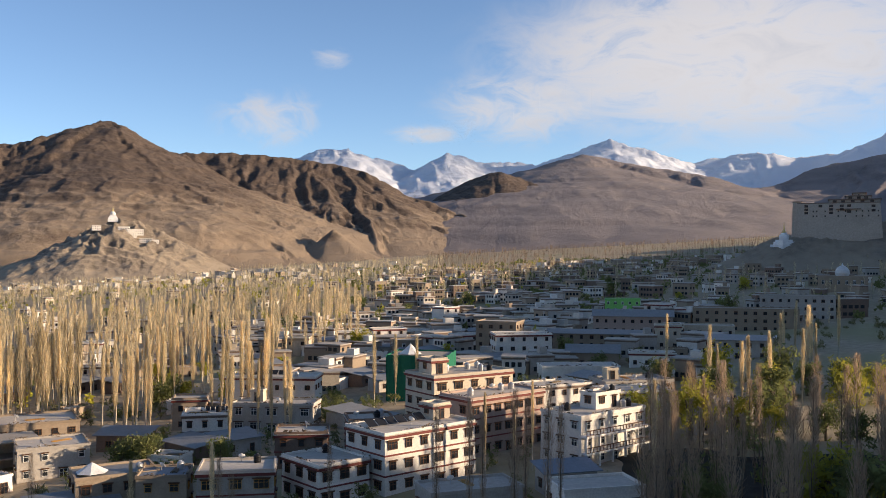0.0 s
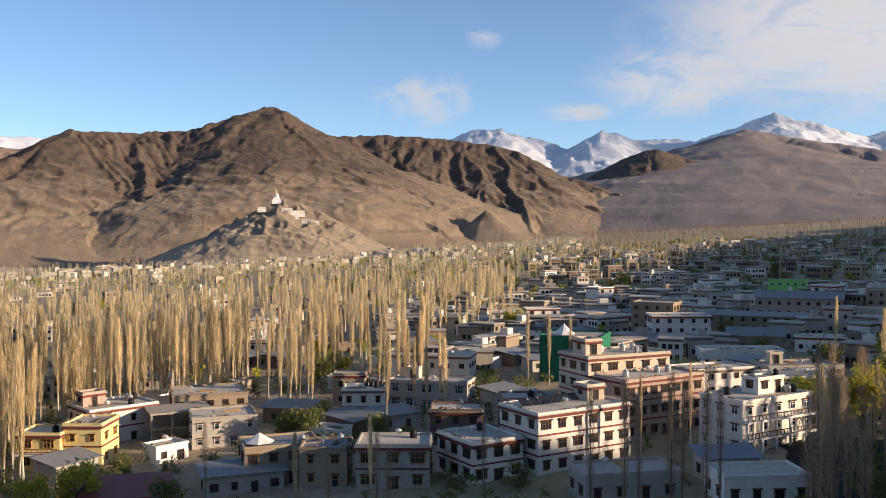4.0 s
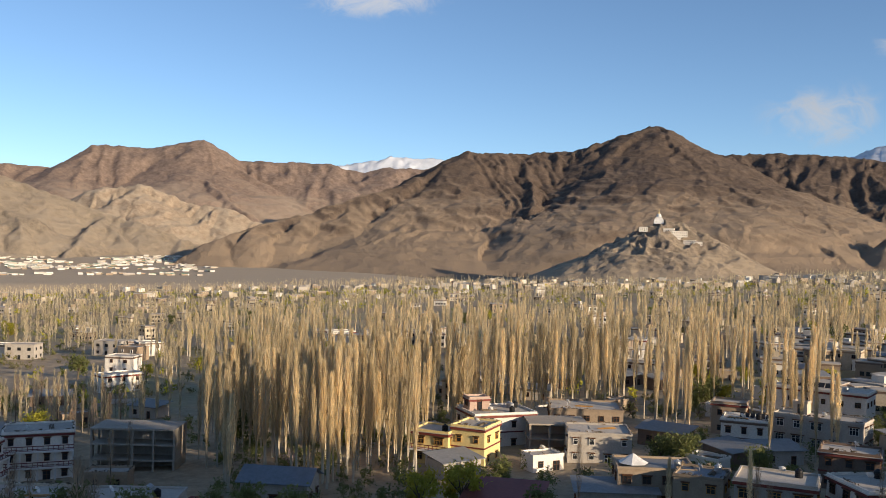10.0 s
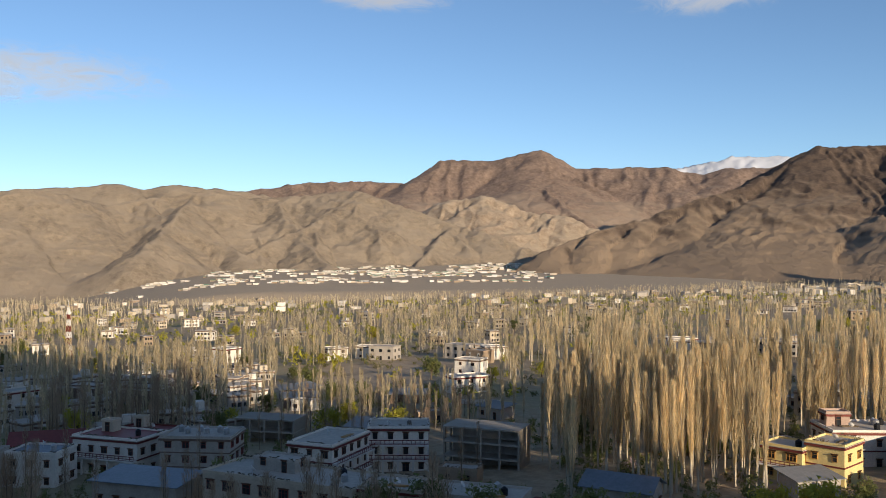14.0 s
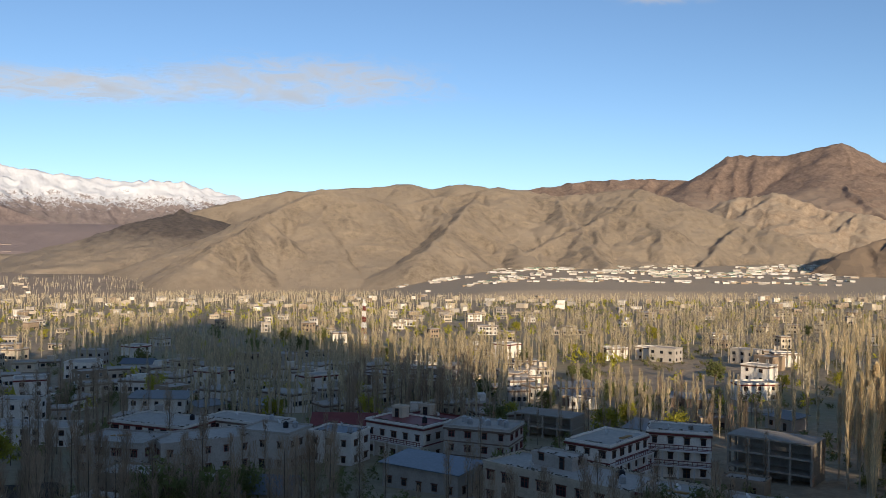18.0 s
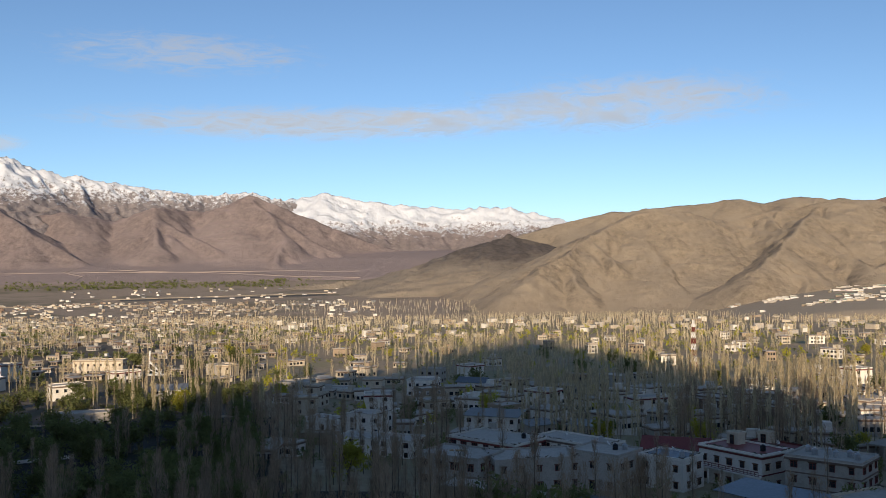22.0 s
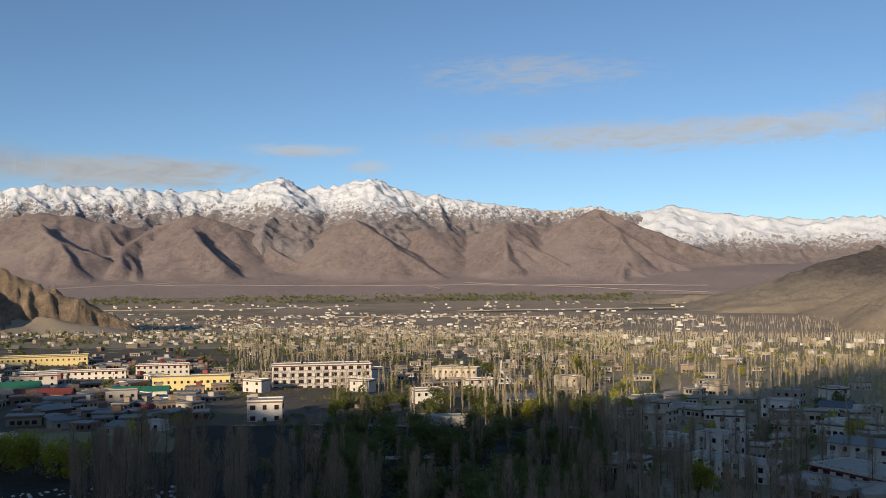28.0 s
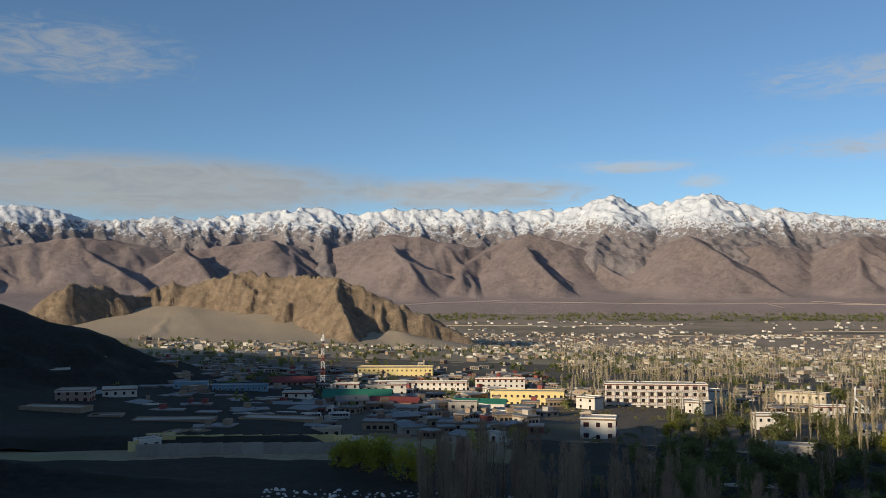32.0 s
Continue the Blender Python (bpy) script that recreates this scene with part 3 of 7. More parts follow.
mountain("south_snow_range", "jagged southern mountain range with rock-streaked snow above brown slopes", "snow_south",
         [([(96, 2.6, 4700), (98, 3.6, 4690), (101.6, 4.4, 4680), (104.6, 4.1, 4680), (107.3, 4.6, 4650), (110.3, 5.0, 4620), (113.4, 5.5, 4600), (115.4, 6.3, 4550), (117.4, 5.8, 4600), (119.2, 5.6, 4620), (120.7, 6.4, 4600),
            (122.5, 5.6, 4620), (125.3, 5.3, 4650), (129.5, 5.5, 4620), (134, 5.5, 4600), (136.8, 5.1, 4620), (139.3, 5.6, 4600), (142.6, 5.1, 4620), (148.4, 4.8, 4620), (150.9, 4.5, 4620), (153.7, 5.0, 4600), (155.4, 5.3, 4600), (160, 5.2, 4600)], 0.85)],
         94, 163, 4000, 4800, 0.13, 120, 50, 190, seed=111, grain=60, category="mountain range", spur=0.62, flank=0.9, base=60, flute=(36, 30))
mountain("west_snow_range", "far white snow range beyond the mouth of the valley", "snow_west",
         [([(78, 1.6, 4750), (82, 2.4, 4740), (83.8, 2.9, 4740), (85.7, 3.4, 4730), (89.8, 3.35, 4740), (94.7, 3.75, 4720), (97.1, 4.3, 4700), (99.5, 3.9, 4720), (101.6, 4.0, 4720)], 0.7)],
         74, 104, 4100, 4850, 0.16, 80, 45, 200, seed=112, grain=80, category="mountain range", spur=0.5, flank=0.75, base=20)
mountain("rock_hill", "craggy sunlit brown rock hill rising from a sandy plain", "rock_brown",
         [([(157.5, -2.2, 1760), (155.5, -0.9, 1750), (154.3, 0.2, 1740), (153.0, 1.0, 1740), (151.8, 0.7, 1760), (150.6, 0.8, 1780), (149.3, 0.1, 1810), (147.4, 1.0, 1830), (145.8, 1.0, 1820)], 1.25),
          ([(145.8, 1.0, 1800), (143.2, 1.9, 1780), (141.2, 1.5, 1740), (138.8, 1.35, 1680), (137.8, 1.4, 1640), (136.1, 0.6, 1620), (134, -0.2, 1610), (131.9, -1.1, 1600), (129.5, -2.3, 1600)], 1.25),
          ([(137.8, 1.4, 1640), (137.3, -0.4, 1560), (136.8, -1.9, 1500)], 1.25)],
         125, 162, 1150, 2000, 0.12, 170, 26, 75, seed=121, grain=28, category="hill", spur=0.95, flank=1.5, base=-45, flute=(22, 20))
mountain("sand_slope", "smooth pale sand slope between the crags", "sand",
         [([(161, -2.6, 1700), (157, -1.3, 1760), (151, -0.5, 1780), (146, -0.35, 1760), (141, -0.55, 1720), (138.5, -1.2, 1640), (134, -2.0, 1560), (131.5, -3.2, 1550)], 0.24)],
         124, 164, 1150, 1950, 0.15, 90, 3, 400, seed=131, category="slope", spur=0.2, flank=0.26, base=-85, fine=False, flute=(90, 1.5))
mountain("valley_apron", "pale sandy apron below the tan hills", "sand",
         [([(29, -2.2, 2420), (37, -0.9, 2450), (45, -0.9, 2500), (55, -1.0, 2500), (58, -1.3, 2450), (62, -2.1, 2420), (66, -3.1, 2400)], 0.045)],
         16, 86, 1350, 2600, 0.35, 70, 4, 900, seed=151, category="slope", spur=0.05, flank=0.06, base=-120, fine=False, wane=22.0, flute=(90, 1.0))


tagged(sheet("river_plain", np.arange(80, 161, 0.4), np.linspace(1700, 3480, 110), plain, ["plain"]), "pale sandy river plain with dry fields and gravel banks", "plain", kind="structure")


def strip(name, label, mat, pts, width, ground, lift=1.2):
    """A ribbon of road or dry channel laid along bearings and distances."""
    line = []
    for (a0, d0), (a1, d1) in zip(pts, pts[1:]):
        for k in range(14):
            line.append(polar(a0 + (a1 - a0) * k / 14, d0 + (d1 - d0) * k / 14))
    line.append(polar(*pts[-1]))
    p = np.array(line)
    way = np.gradient(p, axis=0)
    side = np.stack([-way[:, 1], way[:, 0]], -1) / np.hypot(*way.T)[:, None] * width / 2
    wob = 1 + 0.5 * (fbm(p[:, 0] / 40, p[:, 1] / 40, 3, 5) - 0.5)[:, None]
    rows = [np.stack([q[:, 0], q[:, 1], ground(q[:, 0], q[:, 1]) + h], -1) for q, h in ((p - side * wob, -0.6), (p - side * wob * 0.9, lift), (p + side * wob * 0.9, lift), (p + side * wob, -0.6))]
    bm = bmesh.new()
    rings = [[bm.verts.new(v) for v in r] for r in rows]
    for u, v in zip(rings, rings[1:]):
        for i in range(len(line) - 1):
            bm.faces.new((u[i], u[i + 1], v[i + 1], v[i]))
    bmesh.ops.recalc_face_normals(bm, faces=bm.faces)
    return tagged(mesh_object(name, bm, [mat]), label, "track", kind="structure")


strip("gravel_road", "pale straight gravel road across the fan", "track", [(95, 3560), (108, 3590), (116, 3600), (128, 3640)], 5, fan)
strip("dry_channel", "pale dry stream channel down the gravel fan", "track", [(111.6, 3850), (111.2, 3700), (112.0, 3600), (111.0, 3520), (111.6, 3420)], 6, fan)
strip("gravel_track", "pale track slanting down the gravel fan", "track", [(109.5, 3640), (104, 3560), (99, 3450), (95, 3400)], 4, fan)
strip("gravel_track", "pale track slanting across the gravel fan", "track", [(126, 3700), (133, 3600), (139, 3480)], 5, fan)
strip("dry_channel", "pale branching dry channel on the fan", "track", [(118, 3800), (119.5, 3640), (121, 3480)], 4, fan)
strip("runway", "long dark asphalt airstrip on the plain", "runway", [(97, 2690), (103, 2620), (109, 2600)], 46, plain)
strip("sand_bank", "long pale sandbank beside the airstrip", "sand", [(93, 2790), (101, 2740), (110, 2660)], 26, plain)
strip("sand_bank", "pale gravel bank on the river plain", "sand", [(104, 2380), (112, 2420), (119, 2440)], 18, plain)
strip("sand_bank", "narrow pale bank of dry sand", "sand", [(117, 2900), (124, 2850), (131, 2880)], 22, plain)


# terraces and scree at the hill foot, deep shade put into the soil colour
def near_sheet(name, label, mat, az0, az1, r0, r1, lift, steps=0.0):
    def height(x, y):
        z = land(x, y) + lift + (fbm(x / 9, y / 9, 4, 61) - 0.5) * 0.5
        if steps:
            d = np.hypot(x, y) + (fbm(x / 30, y / 30, 3, 62) - 0.5) * 30
            z = z + (d % steps) / steps * 1.3
        az = np.degrees(np.arctan2(-x, y))
        edge = np.minimum(np.minimum(az - az0, az1 - az) / 2.0, np.minimum(np.hypot(x, y) - r0, r1 - np.hypot(x, y)) / 12)
        return z - 3.0 * np.clip(1 - edge + (fbm(x / 20, y / 20, 3, 63) - 0.5) * 1.2, 0, 1) ** 2
    return tagged(sheet(name, np.arange(az0, az1 + 0.01, 0.4), np.linspace(r0, r1, 90), height, [mat]), label, "ground", kind="structure")


near_sheet("terraced_field", "terraced field below the hill, its dark soil coloured for shade", "shaded_soil", 92, 132, 70, 205, 0.9, 24.0)
near_sheet("dark_hillside", "stony hillside at the edge of the lower town, coloured as in deep shade", "shaded_soil", 138, 166, 300, 680, 3.0)
near_sheet("garden_soil", "dark shaded garden soil below the terrace", "shaded_soil", -27, -9, 95, 185, 0.25)
near_sheet("orchard_soil", "orchard soil coloured dark for its shade", "shaded_soil", 99, 128, 200, 345, 0.8)
near_sheet("scree_slope", "stony slope at the foot of the hill, coloured as in deep shade", "shaded_soil", 124, 164, 60, 284, 1.5)
near_sheet("town_soil", "trodden brown soil between the houses of the lower town", "town_soil", 100, 148, 335, 1000, 0.3)
near_sheet("ploughed_field", "open brown ploughed field among poplars", "field", 49.5, 63, 285, 440, 0.2)
near_sheet("ploughed_field", "bare brown field between the houses", "field", 88, 98, 330, 430, 0.2)


# ---------------------------------------------------------------- houses
FOOT = []          # ground taken by buildings: x, y, radius
CACHE = {}
NEAR = 222         # metres within which windows get panes and lintels of their own


def footing(x, y, r):
    a = np.linspace(0, math.tau, 9)
    return float(land(x + r * np.cos(a), y + r * np.sin(a)).min())


def grille(name, xs, zs, holes, y0, y1, mats, pane=None):
    """A flat frame of bars as one solid: the cells named in holes are open, or closed by a pane set back at that depth."""
    bm = bmesh.new()
    V = {}

    def v(i, j, y):
        if (i, j, y) not in V:
            V[i, j, y] = bm.verts.new((xs[i], y, zs[j]))
        return V[i, j, y]

    nx, nz = len(xs) - 1, len(zs) - 1
    full = lambda i, j: 0 <= i < nx and 0 <= j < nz and (i, j) not in holes
    for i in range(nx):
        for j in range(nz):
            if (i, j) in holes:
                if pane is not None:
                    bm.faces.new((v(i, j, pane), v(i + 1, j, pane), v(i + 1, j + 1, pane), v(i, j + 1, pane))).material_index = 1
                continue
            bm.faces.new((v(i, j, y0), v(i + 1, j, y0), v(i + 1, j + 1, y0), v(i, j + 1, y0)))
            for di, dj, a, b in ((-1, 0, (i, j), (i, j + 1)), (1, 0, (i + 1, j + 1), (i + 1, j)), (0, -1, (i + 1, j), (i, j)), (0, 1, (i, j + 1), (i + 1, j + 1))):
                if not full(i + di, j + dj):
                    deep = pane if pane is not None and (i + di, j + dj) in holes else y1
                    bm.faces.new((v(*a, y0), v(*b, y0), v(*b, deep), v(*a, deep)))
    bmesh.ops.recalc_face_normals(bm, faces=bm.faces)
    me = bpy.data.meshes.new(name)
    bm.to_mesh(me)
    bm.free()
    for m in mats:
        me.materials.append(MAT[m])
    return me


def window_meshes(w, h, frame, lintel, near):
    key = (round(w, 1), round(h, 1), frame, lintel, near)
    if key not in CACHE:
        w, h = key[0], key[1]
        t = 0.09
        n = max(1, round(w / 0.75))
        xs, zs = [-w / 2], [0, t, h * 0.64, h * 0.64 + 0.06, h - t, h]
        for i in range(n):
            a, b = -w / 2 + w * i / n, -w / 2 + w * (i + 1) / n
            xs += [a + (t if i == 0 else 0.035), b - (t if i == n - 1 else 0.035)]
        xs.append(w / 2)
        holes = {(i, j) for i in range(1, len(xs) - 1, 2) for j in (1, 3)}
        out = [grille("window", xs, zs, holes, -0.12, 0.06, [frame, "glass"], None if near else -0.03)]
        if near:
            out.append(box_mesh("pane", ["glass"], [(-w / 2 + t, -0.05, t, w / 2 - t, -0.01, h - t, 0)]))
            if lintel:
                bm = bmesh.new()
                block(bm, -w / 2 - 0.12, -0.2, h, w / 2 + 0.12, 0.05, h + 0.22)
                v = bm.verts[:]
                for q in v[4:]:
                    q.co.x *= 1.12
                    q.co.y -= 0.14 if q.co.y < 0 else 0
                me = bpy.data.meshes.new("lintel")
                bm.to_mesh(me)
                bm.free()
                me.materials.append(MAT[lintel])
                out.append(me)
        CACHE[key] = out
    return CACHE[key]


def face_frames(w, d):
    """The four walls: the pose of the wall's middle at its foot, with its outer side along -y, and its length."""
    return [(Matrix.Translation((0, -d / 2, 0)), w), (pose(w / 2, 0, 0, 0, 0, 90), d), (pose(0, d / 2, 0, 0, 0, 180), w), (pose(-w / 2, 0, 0, 0, 0, -90), d)]


def ring(bm, w, d, z0, z1, out, thick):
    """A flat band round a w by d plan, out metres proud."""
    X, Y = w / 2 + out, d / 2 + out
    loops = [[bm.verts.new((sx * a, sy * b, z)) for sx, sy in ((-1, -1), (1, -1), (1, 1), (-1, 1))]
             for a, b, z in ((X, Y, z0), (X, Y, z1), (X - thick, Y - thick, z1), (X - thick, Y - thick, z0))]
    for k in range(4):
        for i in range(4):
            j = (i + 1) % 4
            bm.faces.new((loops[k][i], loops[k][j], loops[(k + 1) % 4][j], loops[(k + 1) % 4][i]))


def house(x, y, yaw, w, d, h, wall, label, trim="red", frame="wood", floors=None, roof="flat", roof_mat="roof", sides=None, bays=None,
          lintel="wood", win=(1.15, 1.3), balcony=False, base=None, category="house", group="", bare=False, plain=False):
    """A flat-roofed plastered house with its storeys of windows, cornice and parapet."""
    r = math.hypot(w, d) / 2
    z = footing(x, y, r * 0.8) if base is None else base
    m = pose(x, y, z, 0, 0, yaw)
    body = tagged(new("house"), label, category, group)
    body.matrix_basis = m
    FOOT.append((x, y, r + 1.0))
    floors = floors or max(1, round(h / 3.2))
    bm = bmesh.new()
    block(bm, -w / 2, -d / 2, -1.5, w / 2, d / 2, h, 0, 0.12)
    part("wall", bm, wall, body)
    if roof == "flat":
        bm = bmesh.new()
        block(bm, -w / 2 + 0.3, -d / 2 + 0.3, h - 0.05, w / 2 - 0.3, d / 2 - 0.3, h + 0.12)
        part("roof", bm, roof_mat, body)
        bm = bmesh.new()
        ring(bm, w, d, h, h + 0.5, 0.02, 0.32)
        part("parapet", bm, wall, body)
        if trim:
            bm = bmesh.new()
            ring(bm, w, d, h - 0.55, h - 0.06, 0.14, 0.3)
            part("cornice", bm, trim, body)
            if not plain:
                bm = bmesh.new()
                ring(bm, w, d, h - 0.06, h + 0.06, 0.26, 0.4)
                part("roof_edge", bm, "roof", body)
    else:
        bm = bmesh.new()
        ov, rise = 0.6, (min(w, d) * 0.24 if roof == "gable" else 0.9)
        X, Y = w / 2 + ov, d / 2 + ov
        for s in ((-1, 1) if roof == "gable" else (0,)):
            if s:
                q = [(-X, s * Y, h - 0.1), (X, s * Y, h - 0.1), (X, 0, h + rise), (-X, 0, h + rise)]
            else:
                q = [(-X, -Y, h), (X, -Y, h), (X, Y, h + rise), (-X, Y, h + rise)]
            lo = [bm.verts.new(p) for p in q]
            hi = [bm.verts.new((a, b, c + 0.14)) for a, b, c in q]
            bm.faces.new(lo[::-1]), bm.faces.new(hi)
            for i in range(4):
                bm.faces.new((lo[i], lo[(i + 1) % 4], hi[(i + 1) % 4], hi[i]))
        bmesh.ops.recalc_face_normals(bm, faces=bm.faces)
        part("roof", bm, roof_mat, body)
        if roof == "gable":
            bm = bmesh.new()
            for s in (-1, 1):
                a = [bm.verts.new((s * (w / 2 - 0.1), b, c)) for b, c in ((-d / 2, h - 0.05), (d / 2, h - 0.05), (0, h + rise - 0.1))]
                bm.faces.new(a)
            part("gable", bm, wall, body)
    step = h / floors
    if trim and not plain and math.hypot(x, y) < NEAR:
        for k in range(1, floors):
            bm = bmesh.new()
            ring(bm, w, d, k * step - 0.12, k * step + 0.14, 0.05, 0.2)
            part("string_course", bm, trim, body)
    rng = random.Random(int(x * 7 + y * 13))
    for i, (fm, length) in enumerate(face_frames(w, d)):
        out = (m @ fm).to_3x3() @ Vector((0, -1, 0))
        seen = out.dot(-(m @ fm).translation)
        if sides is not None and i not in sides or sides is None and seen < 0:
            continue
        n = bays if bays and length > 0.8 * max(w, d) else max(1, int(length / (3.9 if plain else 3.1)))
        for k in range(floors):
            sill = k * step + 0.95
            for j in range(n):
                u = -length / 2 + length * (j + 0.5) / n
                ww = min(win[0] * rng.choice((0.85, 1.0, 1.25)), length / n * 0.72)
                hh = win[1]
                if k == 0 and j == n // 2 and i == 0:
                    sill_, hh = 0.05, 2.1
                else:
                    sill_ = sill
                if bare and rng.random() < 0.3:
                    continue
                near = r < 60 and math.hypot(x, y) < NEAR
                ws_ = window_meshes(ww, hh, frame, lintel, near)
                wo = share("window" if sill_ > 0.5 else "door", ws_[0], body, fm @ Matrix.Translation((u, 0.02, sill_)))
                for nm, q in zip(("pane", "lintel"), ws_[1:]):
                    share(nm, q, wo, Matrix.Identity(4))
        if balcony and i == balcony - 1:
            for k in range(1, floors):
                bm = bmesh.new()
                block(bm, -length / 2, -1.32, k * step - 0.34, length / 2, 0.0, k * step + 0.04)
                bo = part("balcony", bm, "white_paint", body)
                bo.matrix_basis = fm
                nb = max(4, int(length / 0.9))
                xs = [-length / 2]
                for q in range(nb):
                    a = -length / 2 + length * q / nb
                    xs += [a + 0.06, a + length / nb - 0.05]
                xs.append(length / 2)
                me = grille("railing", xs, [0, 0.12, 0.85, 1.0], {(q, 1) for q in range(1, len(xs) - 1, 2)}, -1.3, -1.22, [trim or "wood"])
                share("railing", me, bo, Matrix.Translation((0, 0, k * step)))
                me = box_mesh("pillar", ["white_paint"], [(-0.15, -1.2, 0, 0.15, -0.9, step - 0.34, 0)])
                for q in range(n + 1):
                    share("pillar", me, body, fm @ Matrix.Translation((-length / 2 + 0.15 + q * (length - 0.3) / n, 0, (k - 1) * step)))
    return body


def skeleton(x, y, yaw, w, d, h, label, floors=3):
    """An unfinished concrete frame: slabs, columns and some blank walls."""
    z = footing(x, y, math.hypot(w, d) * 0.4)
    ob = tagged(new("unfinished_building"), label, "building")
    ob.matrix_basis = pose(x, y, z, 0, 0, yaw)
    FOOT.append((x, y, math.hypot(w, d) / 2 + 1))
    step = h / floors
    for k in range(floors + 1):
        bm = bmesh.new()
        block(bm, -w / 2, -d / 2, k * step - 0.35, w / 2, d / 2, k * step)
        part("slab", bm, "concrete", ob)
    nx, ny = max(2, round(w / 4)), max(2, round(d / 4))
    me = box_mesh("column", ["concrete"], [(-0.2, -0.2, 0, 0.2, 0.2, step - 0.35, 0)])
    for k in range(floors):
        for i in range(nx + 1):
            for j in range(ny + 1):
                if 0 < i < nx and 0 < j < ny:
                    continue
                share("column", me, ob, Matrix.Translation((-w / 2 + 0.25 + (w - 0.5) * i / nx, -d / 2 + 0.25 + (d - 0.5) * j / ny, k * step)))
        bm = bmesh.new()
        block(bm, -w / 2 + 0.6, -d / 2 + d * 0.55, k * step, w / 2 - 0.6, -d / 2 + d * 0.55 + 0.2, (k + 1) * step - 0.35)
        part("back_wall", bm, "grey", ob)
    bm = bmesh.new()
    block(bm, w / 2 - 0.22, -d / 2 + 0.5, 0, w / 2 - 0.02, d / 2 - 0.5, h - 0.35)
    part("side_wall", bm, "concrete", ob)
    return ob


def tank(x, y, z, mat="black"):
    """A ribbed water tank on a roof."""
    ob = tagged(new("water_tank"), "ribbed %s water tank on a flat roof" % ("black plastic" if mat == "black" else "grey metal"), "water tank", "roof water tanks")
    ob.matrix_basis = Matrix.Translation((x, y, z))
    bm = bmesh.new()
    sides = 12
    rings = []
    for r, z in ((0.6, 0), (0.62, 0.24), (0.56, 0.27), (0.62, 0.3), (0.62, 0.54), (0.56, 0.57), (0.62, 0.6), (0.62, 0.84), (0.56, 0.87), (0.62, 0.9), (0.6, 1.15), (0.25, 1.4)):
        rings.append([bm.verts.new((r * math.cos(math.tau * i / sides), r * math.sin(math.tau * i / sides), z)) for i in range(sides)])
    for a, b in zip(rings, rings[1:]):
        for i in range(sides):
            j = (i + 1) % sides
            bm.faces.new((a[i], a[j], b[j], b[i]))
    bm.faces.new(rings[-1])
    part("drum", bm, mat, ob)
    bm = bmesh.new()
    tube(bm, (0, 0, 1.4), (0, 0, 1.5), 0.24, 0.2, 10)
    part("lid", bm, mat, ob)
    return ob


def roof_spot(ob, u, v, h):
    p = ob.matrix_basis @ Vector((u, v, h + 0.12))
    return p.x, p.y, p.z


def block_of(ob, name, label, w, d, h, u, v, z, wall, category="rooftop room", trim="red", bays=None, sides=None):
    """A smaller storey that stands on a roof."""
    p = ob.matrix_basis @ Vector((u, v, z))
    yaw = math.degrees(ob.matrix_basis.to_euler().z)
    return house(p.x, p.y, yaw, w, d, h, wall, label, trim, floors=1, base=p.z, category=category, bays=bays, sides=sides)


# the terrace side: houses below the hill, north to south
house(-104, 163, 8, 8.5, 8, 6.6, "yellow", "bright yellow two-storey house with red cornice and parapet", frame="wood_light", win=(1.6, 1.4), balcony=1)
house(-96.5, 166, 8, 7.5, 9, 7.8, "yellow", "tall yellow house block with a white parapet and red trim", frame="wood_light", bays=2)
wr = house(-103, 186, 52, 15, 12, 7.6, "white", "white plastered house with red rooftop room and trim", bays=4)
block_of(wr, "room", "brick-red room on a white house roof", 5, 4, 2.6, -4, 2, 7.7, "pink")
skeleton(-88, 186, 35, 13, 10, 6.4, "unfinished brown concrete house with open storeys", 2)
gb = house(-76, 181, 28, 13, 11, 6.0, "grey", "bare grey cement house with a flat roof", trim=None, frame="white_paint", bare=True)
house(-90, 206, 28, 17, 14, 6.4, "brown", "brown mud-plastered house with a wide flat roof", trim=None)
house(-72, 134, 20, 12, 10, 3.6, "white", "low house with a faded red metal roof", trim=None, roof="shed", roof_mat="red_tin", lintel=None)
house(-58, 146, 30, 13, 6, 3.4, "grey", "low shed with a rusty tin roof", trim=None, roof="shed", roof_mat="tin", lintel=None)
th = house(-54, 153, 28, 13, 9, 6.4, "brown", "brown house with tin sheets and a white awning on its roof", trim=None, roof_mat="tin")
yw = house(-33, 150, 8, 12, 9, 7.0, "grey", "grey rendered house with bright yellow carved windows", trim="red", frame="wood_light", bays=3, win=(1.9, 1.5))
house(-45, 151, 8, 8, 8, 6.2, "brown", "brown rendered house with yellow window frames and a blue tin roof", trim=None, frame="wood_light", roof_mat="tin_blue", bays=2)
house(-27, 179, 6, 10, 8, 6.4, "brick", "dark brick house with white corner horns on its roof", trim="red", frame="wood")
house(-14.5, 184, 12, 9, 8, 7.2, "brick", "dark stone house with a flat roof beside a white hotel", trim="red")
wl_ = house(-19.5, 155, 40, 10, 11.5, 6.6, "white", "low white wing of a hotel with carved brown windows", bays=3, win=(1.7, 1.5))
wm = house(-5.5, 163, 40, 20, 11.5, 10, "white", "long white three-storey hotel with red bands and brown windows", bays=6, floors=3, win=(1.5, 1.45))
block_of(wm, "room", "square stair room on a white hotel roof", 4, 4, 2.4, 7, 2, 10.1, "cream")
pl = house(10, 185, 40, 20, 9, 11, "pink", "large pinkish four-storey hotel with dark red bands", bays=7, floors=3, win=(1.5, 1.4))
pu = house(3.5, 195, 34, 20, 11, 14, "cream", "tall cream upper block of a hotel with red cornices", bays=5, floors=4, win=(1.5, 1.4))
